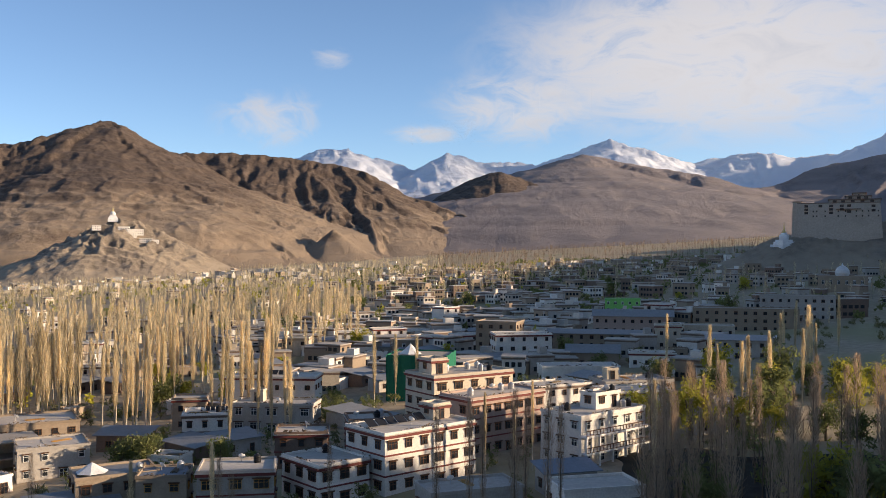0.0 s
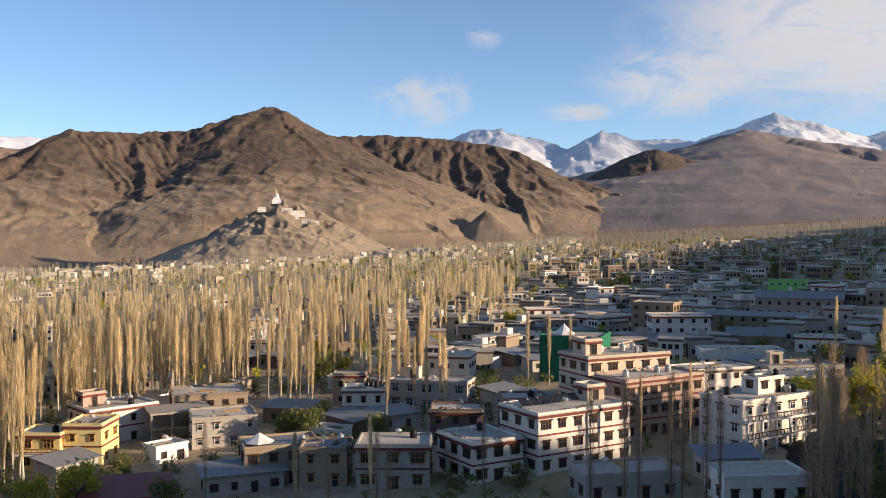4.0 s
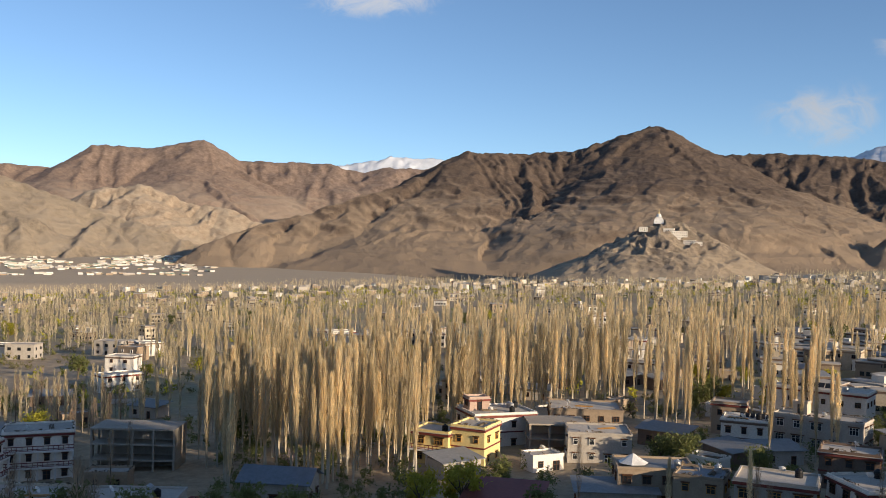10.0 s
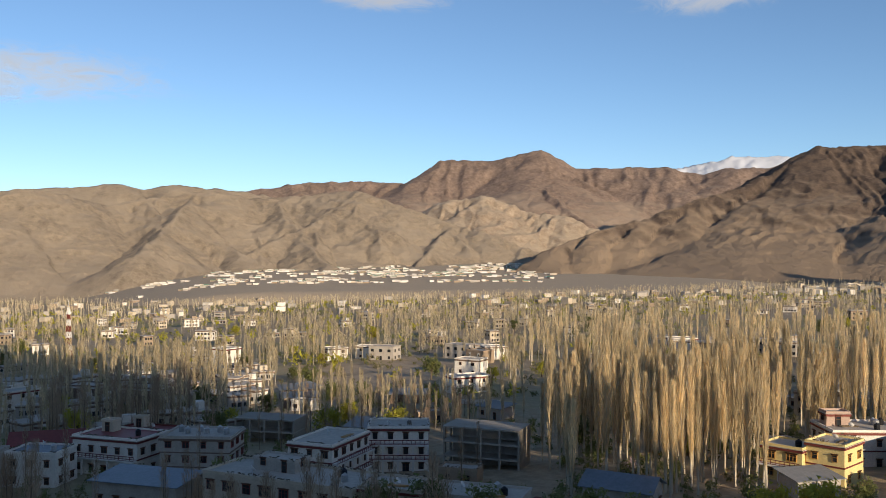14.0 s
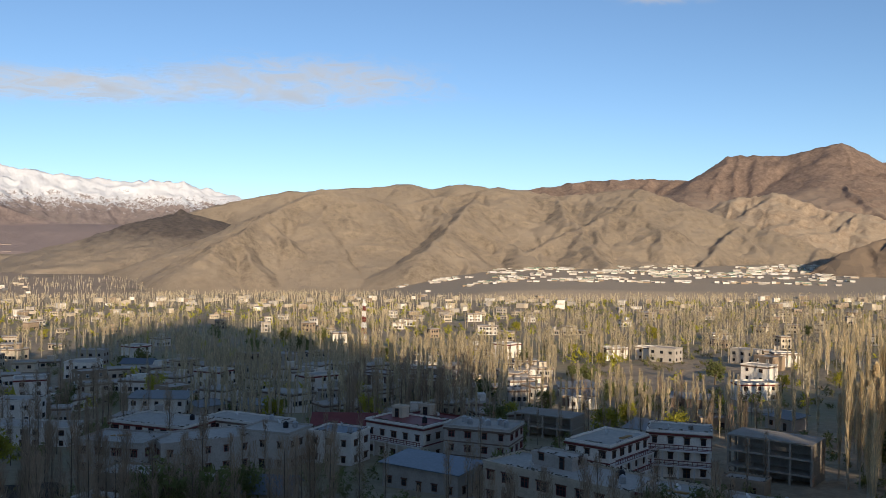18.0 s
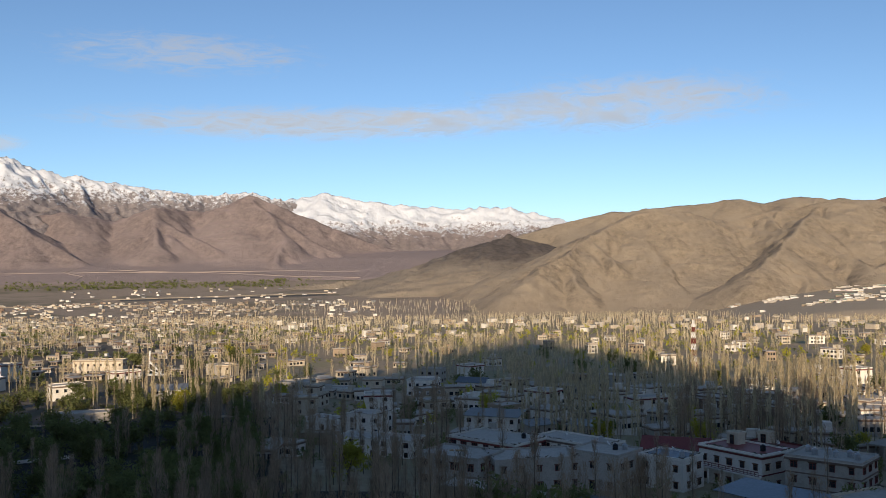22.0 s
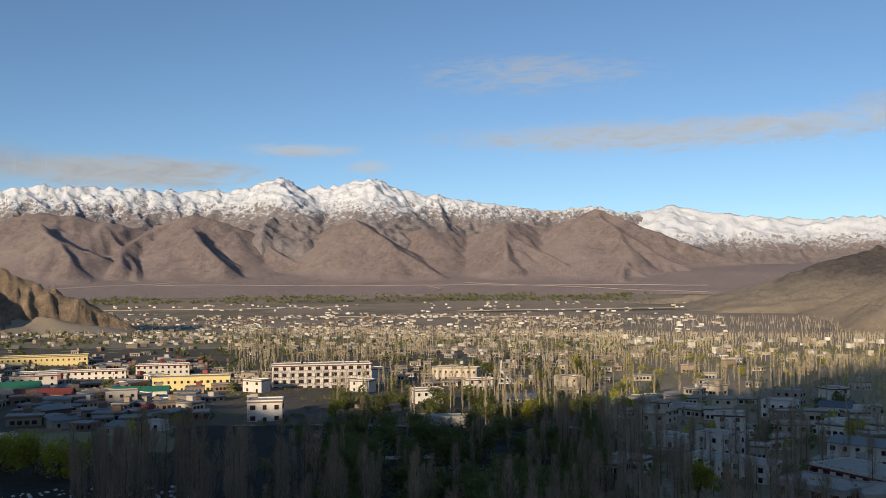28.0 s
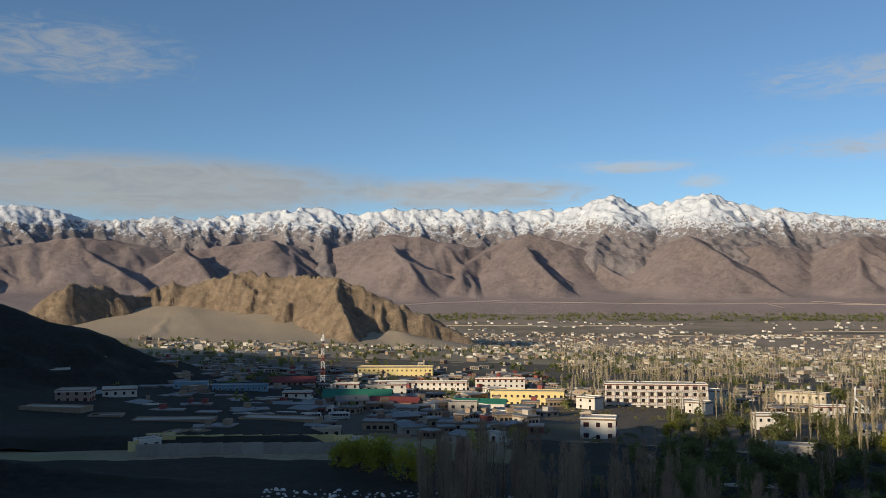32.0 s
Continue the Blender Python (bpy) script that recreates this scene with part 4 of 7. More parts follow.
block_of(pu, "room", "small cream stair tower on a hotel roof", 4, 5, 2.8, -6, 1, 14.1, "cream")
ws = house(-51, 201, 10, 9.5, 8, 7.0, "white", "small white house with dark windows and black roof edge", trim="brick", bays=3)
ah = house(-45, 249, -4, 24, 10, 8, "white", "white house with an arched porch and dark roof panels", bays=6)
house(-38, 213, -6, 19, 8, 6.4, "grey", "grey and white house annex with large dark windows", trim=None, bays=5, win=(1.9, 1.6), frame="white_paint")
house(-60, 222, 10, 8, 7, 7.2, "brown", "narrow brown house with stacked firewood on its roof", trim="red")
house(20, 324, -20, 14.5, 11, 12, "brown", "brown four-storey building with bare brick walls", trim=None, bays=4, floors=4)
house(26, 311, 8, 19, 10, 9, "white", "brown and white house with red-edged flat roof", bays=5)
bw = house(28, 173, 40, 18, 10, 9, "white", "white building with long balconies on three storeys", trim=None, balcony=1, bays=5, frame="white_paint", floors=3)
block_of(bw, "room", "grey roof room with a blue tin cover", 7, 4, 2.6, 3, 1, 9.1, "white", trim=None)
lw = house(23, 141, 14, 13, 8, 3.8, "white", "low white house with dark doors under poplars", trim=None, bays=4)
house(20, 151, 16, 9, 5, 3.6, "grey", "small lean-to with a blue tin roof", trim=None, roof="shed", roof_mat="tin_blue")
house(4, 143, 20, 15, 8, 4.0, "grey", "low grey house with a littered flat roof", trim=None)
house(76, 373, -12, 31, 10, 7, "pink", "long pinkish school building with a tin roof", trim=None, bays=9, roof="gable", roof_mat="tin", lintel=None)
house(83, 430, -12, 16, 10, 9, "lime", "lime green house with white window frames", trim=None, frame="white_paint", lintel=None)
house(56, 338, -12, 36, 9, 5.4, "brown", "long low brown building with a dark veranda", trim=None, bays=10, roof="shed", roof_mat="tin")
house(78, 323, -12, 9, 8, 8, "cream", "narrow cream two-storey house", bays=2)
house(93, 326, -12, 17, 9, 7, "cream", "cream house with a flat tin roof", trim=None, bays=5)
house(64, 285, -10, 14, 8, 4.2, "white", "low white house with red eaves", bays=4)
house(47, 292, -10, 16, 9, 4.6, "brown", "brown shed with a gabled tin roof", trim=None, roof="gable", roof_mat="tin")
house(38, 262, 4, 22, 9, 4.6, "white", "low market row with a pale flat roof", trim=None, bays=7)
house(46, 228, 15, 18, 10, 5.5, "grey", "grey house with a wide tin roof", trim=None, roof_mat="tin", bays=5)
house(25, 222, 28, 20, 9, 6.0, "white", "long white house under a dark flat roof", bays=6, trim="brick")
house(55, 190, 20, 14, 9, 5.6, "grey", "grey cement house in the shade of poplars", trim=None)
house(42, 206, 15, 15, 10, 6.6, "white", "white house with cluttered flat roof and dishes", trim="brick")
house(120, 370, -16, 40, 10, 9, "brown", "long brown barrack-like building beside the road", trim=None, bays=11)
house(150, 395, -18, 30, 10, 10, "grey", "grey three-storey block with rows of small windows", trim=None, bays=9, floors=3)
house(92, 292, -14, 18, 9, 6, "grey", "grey shed with a pale roof behind willows", trim=None, roof="shed", roof_mat="tin")

# the western side
house(-164, 95, 121, 16, 10, 9.5, "white", "white hotel wing with long red-railed balconies", balcony=1, bays=5, floors=3)
house(-167, 114, 54, 13, 10, 9.5, "white", "three-storey white hotel front with brown doors and balconies", balcony=1, bays=4, floors=3)
skeleton(-154, 128, 33, 17, 9, 9.3, "unfinished grey concrete building with empty window bays", 3)
gt = house(-190, 79, 49, 15, 11, 9, "grey", "big bare cement house with many roof tanks", trim="brick", frame="red", bays=4)
for i in range(6):
    tank(*roof_spot(gt, -5 + 2.1 * i, 1.0 - (i % 2) * 2.2, 9), "steel")
rr = house(-207, 67, 34, 17, 11, 8, "white", "white house with dark red curved balconies and red roof", trim="red", balcony=1, roof_mat="red_tin", bays=5)
house(-225, 80, 34, 14, 8, 5, "red", "dark red roofed house with a long veranda", trim="red", roof_mat="red_tin")
lf = house(-147, 78, 28, 31, 12, 7.5, "cream", "long unfinished two-storey house with grey concrete roof and red windows", trim=None, frame="red", bays=8, win=(1.9, 1.7))
block_of(lf, "room", "low grey roof room on a long house", 9, 5, 1.9, -4, 2, 7.6, "grey", trim=None)
house(-129, 88, 36, 11, 9, 6.6, "cream", "cream house with stacked timber on its roof", trim="red", bays=3)
house(-121, 99, 34, 16, 9, 4.8, "grey", "low grey house with a plain flat roof", trim=None, bays=4)
house(-173, 61, 36, 18, 9, 4.8, "grey", "low house with a blue-grey tin roof", trim=None, roof="shed", roof_mat="tin_blue")
skeleton(-216, 108, 40, 16, 9, 6, "unfinished grey concrete shell with bare columns", 2)
house(-195, 128, 40, 16, 9, 4.2, "white", "low white house with tin sheets on the roof", trim=None, roof="shed", roof_mat="tin")
house(-110, 122, 25, 12, 8, 4.2, "grey", "low hut with a blue-grey gabled tin roof", trim=None, roof="gable", roof_mat="tin_blue")
house(-212, 4, 58, 16, 12, 7, "grey", "grey cement house wing with red windows", trim=None, frame="red", bays=4, win=(1.8, 1.5))
house(-210, 20, 100, 20, 12, 7, "grey", "grey cement house with a wide flat roof", trim=None, frame="red", bays=5)
house(-240, 14, 48, 22, 14, 6.5, "white", "white building with dark red window panels in arches", bays=6, win=(1.9, 1.8), frame="red")
house(-236, 34, 44, 22, 10, 6, "white", "grey-roofed white house with pillars", trim="brick", bays=6)
house(-254, -17, 66, 23, 9, 5, "white", "long low white house with a flat grey roof", trim=None, bays=7)
house(-294, -23, 70, 12, 9, 6.5, "white", "white modern house with a roof terrace", trim=None, bays=3, frame="black")
house(-304, -37, 58, 14, 7, 4, "white", "white shed with a grey roof", trim=None, bays=3)
fh = house(-364, -52, 75, 13, 9, 5, "cream", "old cream farmhouse with small windows", trim="brick")
block_of(fh, "room", "square upper room of an old farmhouse", 6, 5, 3, 2, 0, 5.1, "cream", trim="brick")
house(-400, -8, 75, 13, 8, 7, "white", "white house with tall grey pillars", trim=None, frame="black")
house(-418, 14, 68, 13, 8, 4.4, "white", "white cottage with a blue tin roof", trim=None, roof="gable", roof_mat="tin_blue")
house(-464, -5, 72, 12, 8, 7, "grey", "grey two-storey house with a shallow roof", trim=None)
house(-290, 16, 70, 17, 9, 6, "white", "white house with a dark slate-grey roof", trim=None, roof="shed", roof_mat="tin")
house(-208, 36, 50, 13, 11, 8, "grey", "grey bare block house with open windows", trim=None, bays=3)
house(-205, 50, 46, 11, 9, 7, "white", "white house with a blue roof tarpaulin", trim=None, roof_mat="tin_blue")
house(-224, 56, 70, 15, 9, 5.6, "white", "white house under dark red roofs", trim="red", roof="gable", roof_mat="red_tin")
house(-187, 6, 62, 13, 9, 4.6, "brown", "low brown house with a cracked flat roof", trim=None)
house(-171, 17, 58, 8, 9, 5.4, "brown", "narrow brown house with a red door", trim=None)
house(-166, 28, 66, 9, 9, 4.4, "grey", "low hut with a blue-grey roof and a dish", trim=None, roof="gable", roof_mat="tin_blue")
house(-300, 105, 40, 13, 9, 6.5, "brick", "dark house with white window frames", trim="white_paint", frame="white_paint")
house(-318, 92, 40, 12, 9, 6.5, "brick", "dark two-storey house with white framed windows", trim="white_paint", frame="white_paint")

# the southern side
fl = house(-443, -239, 122, 52, 14, 13.5, "white", "long white four-storey block of flats with red balconies", trim="red", balcony=1, bays=12, floors=4, win=(1.9, 1.7))
house(-390, -157, 128, 13, 9, 7, "white", "white two-storey house with black windows", trim="brick", frame="black")
house(-530, -194, 92, 28, 9, 8, "cream", "brown and cream pair of houses with wide windows", trim="brown", bays=8)
house(-315, -121, 106, 18, 8, 4.6, "grey", "low grey house with a flat roof among willows", trim=None)
house(-394, -115, 104, 14, 8, 5, "white", "white house with a shallow blue-grey roof", trim=None, roof="gable", roof_mat="tin_blue")
wh = house(-303, -187, 118, 13, 10, 8, "white", "new white three-storey house with red-framed windows", trim="brick", frame="red", floors=2, bays=3, win=(1.6, 1.7))
house(-307, -195, 118, 4, 5, 8.8, "cream", "cream stair tower beside a white house", trim="brick", floors=2, bays=1)
house(-407, -295, 122, 39, 11, 7.6, "yellow", "long yellow two-storey hall with plain walls", trim=None, bays=12, frame="wood")
house(-422, -387, 128, 58, 10, 5.6, "white", "long white shop row with a rust red upper roof", trim="red", bays=16)
house(-452, -348, 125, 30, 9, 8.5, "white", "white building with a rust red roof band", trim="red", roof_mat="red_tin", bays=9)
house(-324, -313, 118, 24, 9, 3.6, "brown", "low shed with a dark red tin roof", trim=None, roof="gable", roof_mat="red_tin")
house(-360, -290, 118, 26, 8, 3.8, "white", "low white hall with a green tin roof", trim=None, roof="gable", roof_mat="tin_green")
house(-507, -489, 128, 56, 14, 8, "yellow", "far long yellow barrack with rows of windows", trim="brick", bays=16)
house(-197, -378, 140, 14, 13, 8, "pink", "red-brown and white three-storey house", trim="white_paint", frame="red", floors=3, bays=4)
house(-226, -393, 150, 15, 11, 7, "white", "white house with grey flat roof and dark windows", trim="brick", bays=4)
house(-282, -420, 140, 17, 9, 6.4, "blue", "pale blue school wing with rows of white windows", trim=None, frame="white_paint", lintel=None, bays=6)
house(-297, -398, 138, 28, 9, 6.4, "blue", "long pale blue school building with white windows", trim=None, frame="white_paint", lintel=None, bays=10)
house(-194, -299, 135, 29, 10, 4, "brown", "long low mud-brown house with rubble on its roof", trim=None, bays=6, bare=True)
house(-226, -278, 118, 30, 10, 4.2, "brown", "mud-brown flat house with a bare brick parapet", trim=None, bays=5, bare=True)
house(-172, -345, 120, 26, 9, 4.6, "brown", "bare brown brick house at the foot of the slope", trim=None, bays=5, bare=True)
house(-225, -251, 135, 10, 6, 3.2, "cream", "small hut with a pale flat roof", trim=None, bays=3)
house(-297, -315, 150, 14, 9, 5, "cream", "cream house with a grey gabled roof", trim=None, roof="gable", roof_mat="tin")
house(-222, -468, 155, 33, 9, 6, "white", "row of white shops with dark openings", trim="brick", bays=9)
house(-180, -322, 140, 12, 8, 3.6, "brown", "low brown shed with a blue sheet on the roof", trim=None, roof_mat="tin_blue")
house(-165, -262, 150, 9, 6, 3.2, "yellow", "small yellowish gate hut by the compound wall", trim=None, bays=2)
house(-330, -345, 130, 34, 14, 3.6, "grey", "long workshop with a dark green roof", trim=None, roof="gable", roof_mat="tin_green")
house(-350, -420, 135, 26, 12, 5, "brown", "brown hall with a dark red gabled roof", trim=None, roof="gable", roof_mat="red_tin")


RNG = np.random.default_rng(7)


def tri_mesh(name, v, f, mats, index=None):
    me = bpy.data.meshes.new(name)
    me.vertices.add(len(v))
    me.vertices.foreach_set("co", np.asarray(v, np.float32).ravel())
    me.loops.add(f.size)
    me.loops.foreach_set("vertex_index", f.ravel().astype(np.int32))
    me.polygons.add(len(f))
    me.polygons.foreach_set("loop_start", np.arange(0, f.size, 3, dtype=np.int32))
    for m in mats:
        me.materials.append(MAT[m])
    if index is not None:
        me.polygons.foreach_set("material_index", np.asarray(index, np.int32))
    me.update(calc_edges=True)
    me.shade_flat()
    return me


TAKEN = {}


def clear(x, y, gap=0.0):
    """True where no building stands within gap metres."""
    if TAKEN.get("count") != len(FOOT):
        TAKEN["count"], TAKEN["plots"] = len(FOOT), np.array(FOOT)
    p = TAKEN["plots"]
    return bool(np.all((x - p[:, 0]) ** 2 + (y - p[:, 1]) ** 2 > (p[:, 2] + gap) ** 2))


OPEN = [(16.5, 33.0, 0, 216), (8.5, 16.5, 0, 190), (-12, 8.5, 0, 205), (-3, 10, 205, 330), (118.8, 126, 225, 370), (49.5, 63, 285, 425), (88, 98, 330, 425)]     # sectors kept free of tall trees


def scatter(rng, az0, az1, d0, d1, n, gap=0.0, rows=0.0, tall=True):
    """Free places in a sector; rows draws them towards planted lines."""
    out, tries = [], 0
    while len(out) < n and tries < n * 6:
        tries += 1
        az = rng.uniform(az0, az1)
        d = math.sqrt(rng.uniform(d0 * d0, d1 * d1))
        x, y = polar(az, d)
        if rows:
            x, y = x, round(y / rows) * rows + rng.normal(0, 0.7)
        if tall and any(a < az < b and c < d < e for a, b, c, e in OPEN):
            continue
        if clear(x, y, gap):
            out.append((x, y))
    z = land(np.array([p[0] for p in out]), np.array([p[1] for p in out])) if out else []
    return [(x, y, float(h)) for (x, y), h in zip(out, z)]


def clustered(spots, scale, keep, seed):
    """Thin a scatter into clumps and gaps."""
    a = np.array(spots)
    n = fbm(a[:, 0] / scale, a[:, 1] / scale, 3, seed)
    return [p for p, v in zip(spots, n) if v > keep + RNG.uniform(-0.06, 0.06)]


# ---------------------------------------------------------------- village houses among the groves
def village(proto, spots, face=45):
    """Copies of a house at free places, turned more or less to the open south-east."""
    w = proto["plan"]
    for x, y in spots:
        if not clear(x, y, w * 0.45):
            continue
        to = math.degrees(math.atan2(-y, -x)) + 90
        z = footing(x, y, w * 0.4)
        copy_thing(proto, pose(x, y, z, 0, 0, to + RNG.uniform(-face, face)))
        FOOT.append((x, y, w * 0.6))


KINDS = [
    (11, 8, 6.2, "white", "white two-storey village house with dark windows", dict(trim="brick", frame="wood")),
    (14, 8, 5.8, "white", "long white village house with a red-edged roof", dict(trim="red", frame="wood")),
    (9, 8, 6.4, "cream", "cream plastered village house with a flat roof", dict(trim="brown", frame="wood")),
    (12, 9, 3.6, "white", "low white village house with grey roof", dict(trim=None, frame="black")),
    (10, 8, 6.0, "brown", "mud-brown village house with small windows", dict(trim=None, frame="white_paint")),
    (13, 9, 6.4, "grey", "bare cement village house with open windows", dict(trim=None, frame="black")),
    (12, 8, 3.4, "brown", "low mud-brown house with a flat earthen roof", dict(trim=None, frame="wood")),
    (10, 9, 9.0, "white", "tall white three-storey house with flat roof", dict(trim="red", frame="wood")),
]


def sector(n, az0, az1, d0, d1):
    out = []
    for i in range(n):
        out.append(polar(RNG.uniform(az0, az1), math.sqrt(RNG.uniform(d0 * d0, d1 * d1))))
    return out


SPOTS = (sector(28, 20, 50, 270, 470) + sector(34, 50, 100, 300, 470) + sector(16, 2, 22, 300, 470) + sector(26, -17, 4, 330, 450)
         + sector(12, 100, 126, 470, 560) + sector(16, 126, 150, 420, 560) + sector(8, 84, 100, 300, 430))
for k, (w, d, h, wall, label, more) in enumerate(KINDS):
    mine = SPOTS[k::len(KINDS)]
    x, y = next(p for p in mine if clear(*p, 6))
    to = math.degrees(math.atan2(-y, -x)) + 90
    proto = house(x, y, to, w, d, h, wall, label, sides=(0, 1) if k % 2 else (0, 3), lintel=None, plain=True, group="village houses", **more)
    proto["plan"] = float(math.hypot(w, d) / 2 * 1.2)
    village(proto, mine)


# low sheds and lean-tos that fill the lanes
SHEDS = [(8, 5, 3.0, "brown", "low mud-brown shed with a flat roof", "flat", "roof"), (9, 6, 3.2, "grey", "low grey shed with a tin roof", "shed", "tin"),
         (7, 5, 3.0, "white", "small whitewashed outhouse with a flat roof", "flat", "roof"), (11, 6, 3.4, "brick", "dark brick row of stores with a tin roof", "shed", "tin")]
LANES = sector(74, -15, 12, 195, 400) + sector(30, 12, 34, 150, 330) + sector(30, 48, 98, 150, 330) + sector(26, 126, 152, 300, 520)
for k, (w, d, h, wall, label, roof, rm) in enumerate(SHEDS):
    mine = LANES[k::4]
    x, y = next(p for p in mine if clear(*p, 4))
    proto = house(x, y, math.degrees(math.atan2(-y, -x)) + 90, w, d, h, wall, label, trim=None, sides=(0,), lintel=None, plain=True, roof=roof, roof_mat=rm, bays=2, group="sheds", category="shed")
    proto["plan"] = float(math.hypot(w, d) / 2)
    village(proto, mine, 60)


def far_town(name, label, spots, mats, lo=2.6, hi=7.0, size=1.0, square=None):
    """Houses too far to pick apart: walls, roof slab and dark openings in one mesh."""
    vs, fs, ms = [], [], []
    quad = np.array([(0, 1, 5), (0, 5, 4), (1, 2, 6), (1, 6, 5), (2, 3, 7), (2, 7, 6), (3, 0, 4), (3, 4, 7), (4, 5, 6), (4, 6, 7)])

    def add(x, y, z, a, w, d, h, mat, ox=0.0, oy=0.0):
        p = np.array([(-w, -d, 0), (w, -d, 0), (w, d, 0), (-w, d, 0), (-w, -d, h), (w, -d, h), (w, d, h), (-w, d, h)]) + np.array([ox, oy, 0])
        c, s = math.cos(a), math.sin(a)
        fs.append(quad + 8 * len(vs))
        vs.append(np.stack([p[:, 0] * c - p[:, 1] * s + x, p[:, 0] * s + p[:, 1] * c + y, p[:, 2] + z], -1))
        ms.append(np.full(10, mat))

    n = len(mats) - 2
    for x, y, z in spots:
        a = math.atan2(-y, -x) + math.pi / 2 + RNG.uniform(-0.8, 0.8) if square is None else square + RNG.uniform(-0.05, 0.05)
        w, d, h = RNG.uniform(2.5, 6.5) * size, RNG.uniform(2.5, 4.5) * size, RNG.uniform(lo, hi)
        add(x, y, z - 1.5, a, w, d, h + 1.5, int(RNG.integers(n)))
        add(x, y, z + h, a, w + 0.25, d + 0.25, 0.35, n)
        if math.hypot(x, y) < 950:
            add(x, y, z + h - 0.55, a, w + 0.12, d + 0.12, 0.5, n + 2)
            for f in range(max(1, int(h / 3))):
                m = 3 if w < 4.2 else 4
                for q in range(m):
                    add(x, y, z + 0.9 + 3 * f, a, w * 0.52 / m, 0.1, 1.35, n + 1, ox=w * 1.6 * ((q + 0.5) / m - 0.5), oy=-d)
                for q in range(2):
                    for side in (-1, 1):
                        add(x, y, z + 0.9 + 3 * f, a, 0.1, d * 0.2, 1.35, n + 1, ox=side * w, oy=d * (q - 0.5))
            if RNG.random() < 0.4:
                add(x, y, z + h + 0.3, a, w * 0.3, d * 0.4, 2.0, int(RNG.integers(n)), ox=w * 0.4, oy=d * 0.2)
    ob = new(name, tri_mesh(name, np.concatenate(vs), np.concatenate(fs), [*mats, "brick"], np.concatenate(ms)))
    return tagged(ob, label, "houses", kind="stuff")


def on_plain(spots):
    out = []
    for x, y, z in spots:
        far = math.hypot(x, y) > 1720
        out.append((x, y, max(z, float(plain(np.array([x]), np.array([y]))[0])) if far else z))
    return out


def top_of(name, x, y):
    return max(ground_z(x, y), float(HEIGHT[name](np.array([[x]]), np.array([[y]]))[0, 0]))


far_town("distant_houses", "scattered far white houses among the poplars", scatter(RNG, 0, 100, 430, 1600, 520, tall=False), ("white", "cream", "grey", "brown", "roof", "glass"))
lower = [p for p in on_plain(scatter(RNG, 100, 149, 480, 2500, 4300, tall=False)) if fbm(np.array([p[0] / 140]), np.array([p[1] / 140]), 3, 91)[0] + RNG.uniform(-0.2, 0.2) > 0.46]
far_town("distant_houses", "crowded low houses of the far lower town", lower, ("brown", "brick", "grey", "cream", "brown", "brown", "grey", "white", "roof", "glass"), 2.0, 4.0, 0.8)
camp = clustered(scatter(RNG, 46, 73, 1690, 2330, 2600, tall=False), 75, 0.53, 92)
camp = [(x, y, top_of("valley_apron", x, y)) for x, y, z in camp]
far_town("distant_houses", "rows of white barracks on the pale plain at the foot of the tan hills", camp[::2], ("white_paint", "grey", "cream", "white", "white", "glass"), 2.0, 3.6, 1.15, 0.9)
far_town("distant_houses", "green-roofed huts and sheds at the foot of the tan hills", camp[1::4], ("white", "grey", "brown", "tin_green", "glass"), 1.8, 3.2, 1.0, 0.9)
far_town("distant_houses", "grey sheds and stores at the foot of the tan hills", camp[3::4], ("white", "grey", "brown", "tin", "glass"), 1.8, 3.2, 1.0, 0.9)
far_town("distant_houses", "dense grey houses of the upper old town", scatter(RNG, -28, 4, 380, 1150, 520, tall=False), ("brown", "white", "grey", "brick", "brown", "roof", "glass"), 3.0, 8.0)
far_town("distant_houses", "houses at the foot of the stupa hill", scatter(RNG, 8, 32, 1100, 1500, 170, tall=False), ("white", "cream", "brown", "grey", "roof", "glass"))
far_town("distant_houses", "packed dark low sheds and workshops of the lower town", scatter(RNG, 125, 149, 330, 760, 290, tall=False), ("brown", "brick", "grey", "brick", "red_tin", "brown", "tin", "glass"), 2.2, 3.8)
far_town("distant_houses", "low pale sheds on the far plain", on_plain(clustered(scatter(RNG, 94, 135, 1800, 3050, 560, tall=False), 170, 0.5, 93)), ("white", "cream", "tin", "white", "tin", "glass"), 2.4, 4.5)


far_town("distant_houses", "crowded flat-roofed houses of the old town", scatter(RNG, -16, 13, 262, 480, 170, 3.0, tall=False), ("white", "brown", "white", "grey", "cream", "roof", "glass"), 3.0, 6.6, 1.0)
far_town("distant_houses", "low pale houses in the shaded gardens below the hill", scatter(RNG, 64, 101, 235, 420, 70, 3.0, tall=False), ("white", "white", "grey", "cream", "roof", "glass"), 3.0, 5.0, 1.0)


# ---------------------------------------------------------------- landmarks
def lathe(bm, profile, sides=20, mat=0):
    rings = [[bm.verts.new((r * math.cos(math.tau * i / sides), r * math.sin(math.tau * i / sides), z)) for i in range(sides)] for r, z in profile]
    for a, b in zip(rings, rings[1:]):
        for i in range(sides):
            j = (i + 1) % sides
            bm.faces.new((a[i], a[j], b[j], b[i])).material_index = mat
    bm.faces.new(rings[-1])


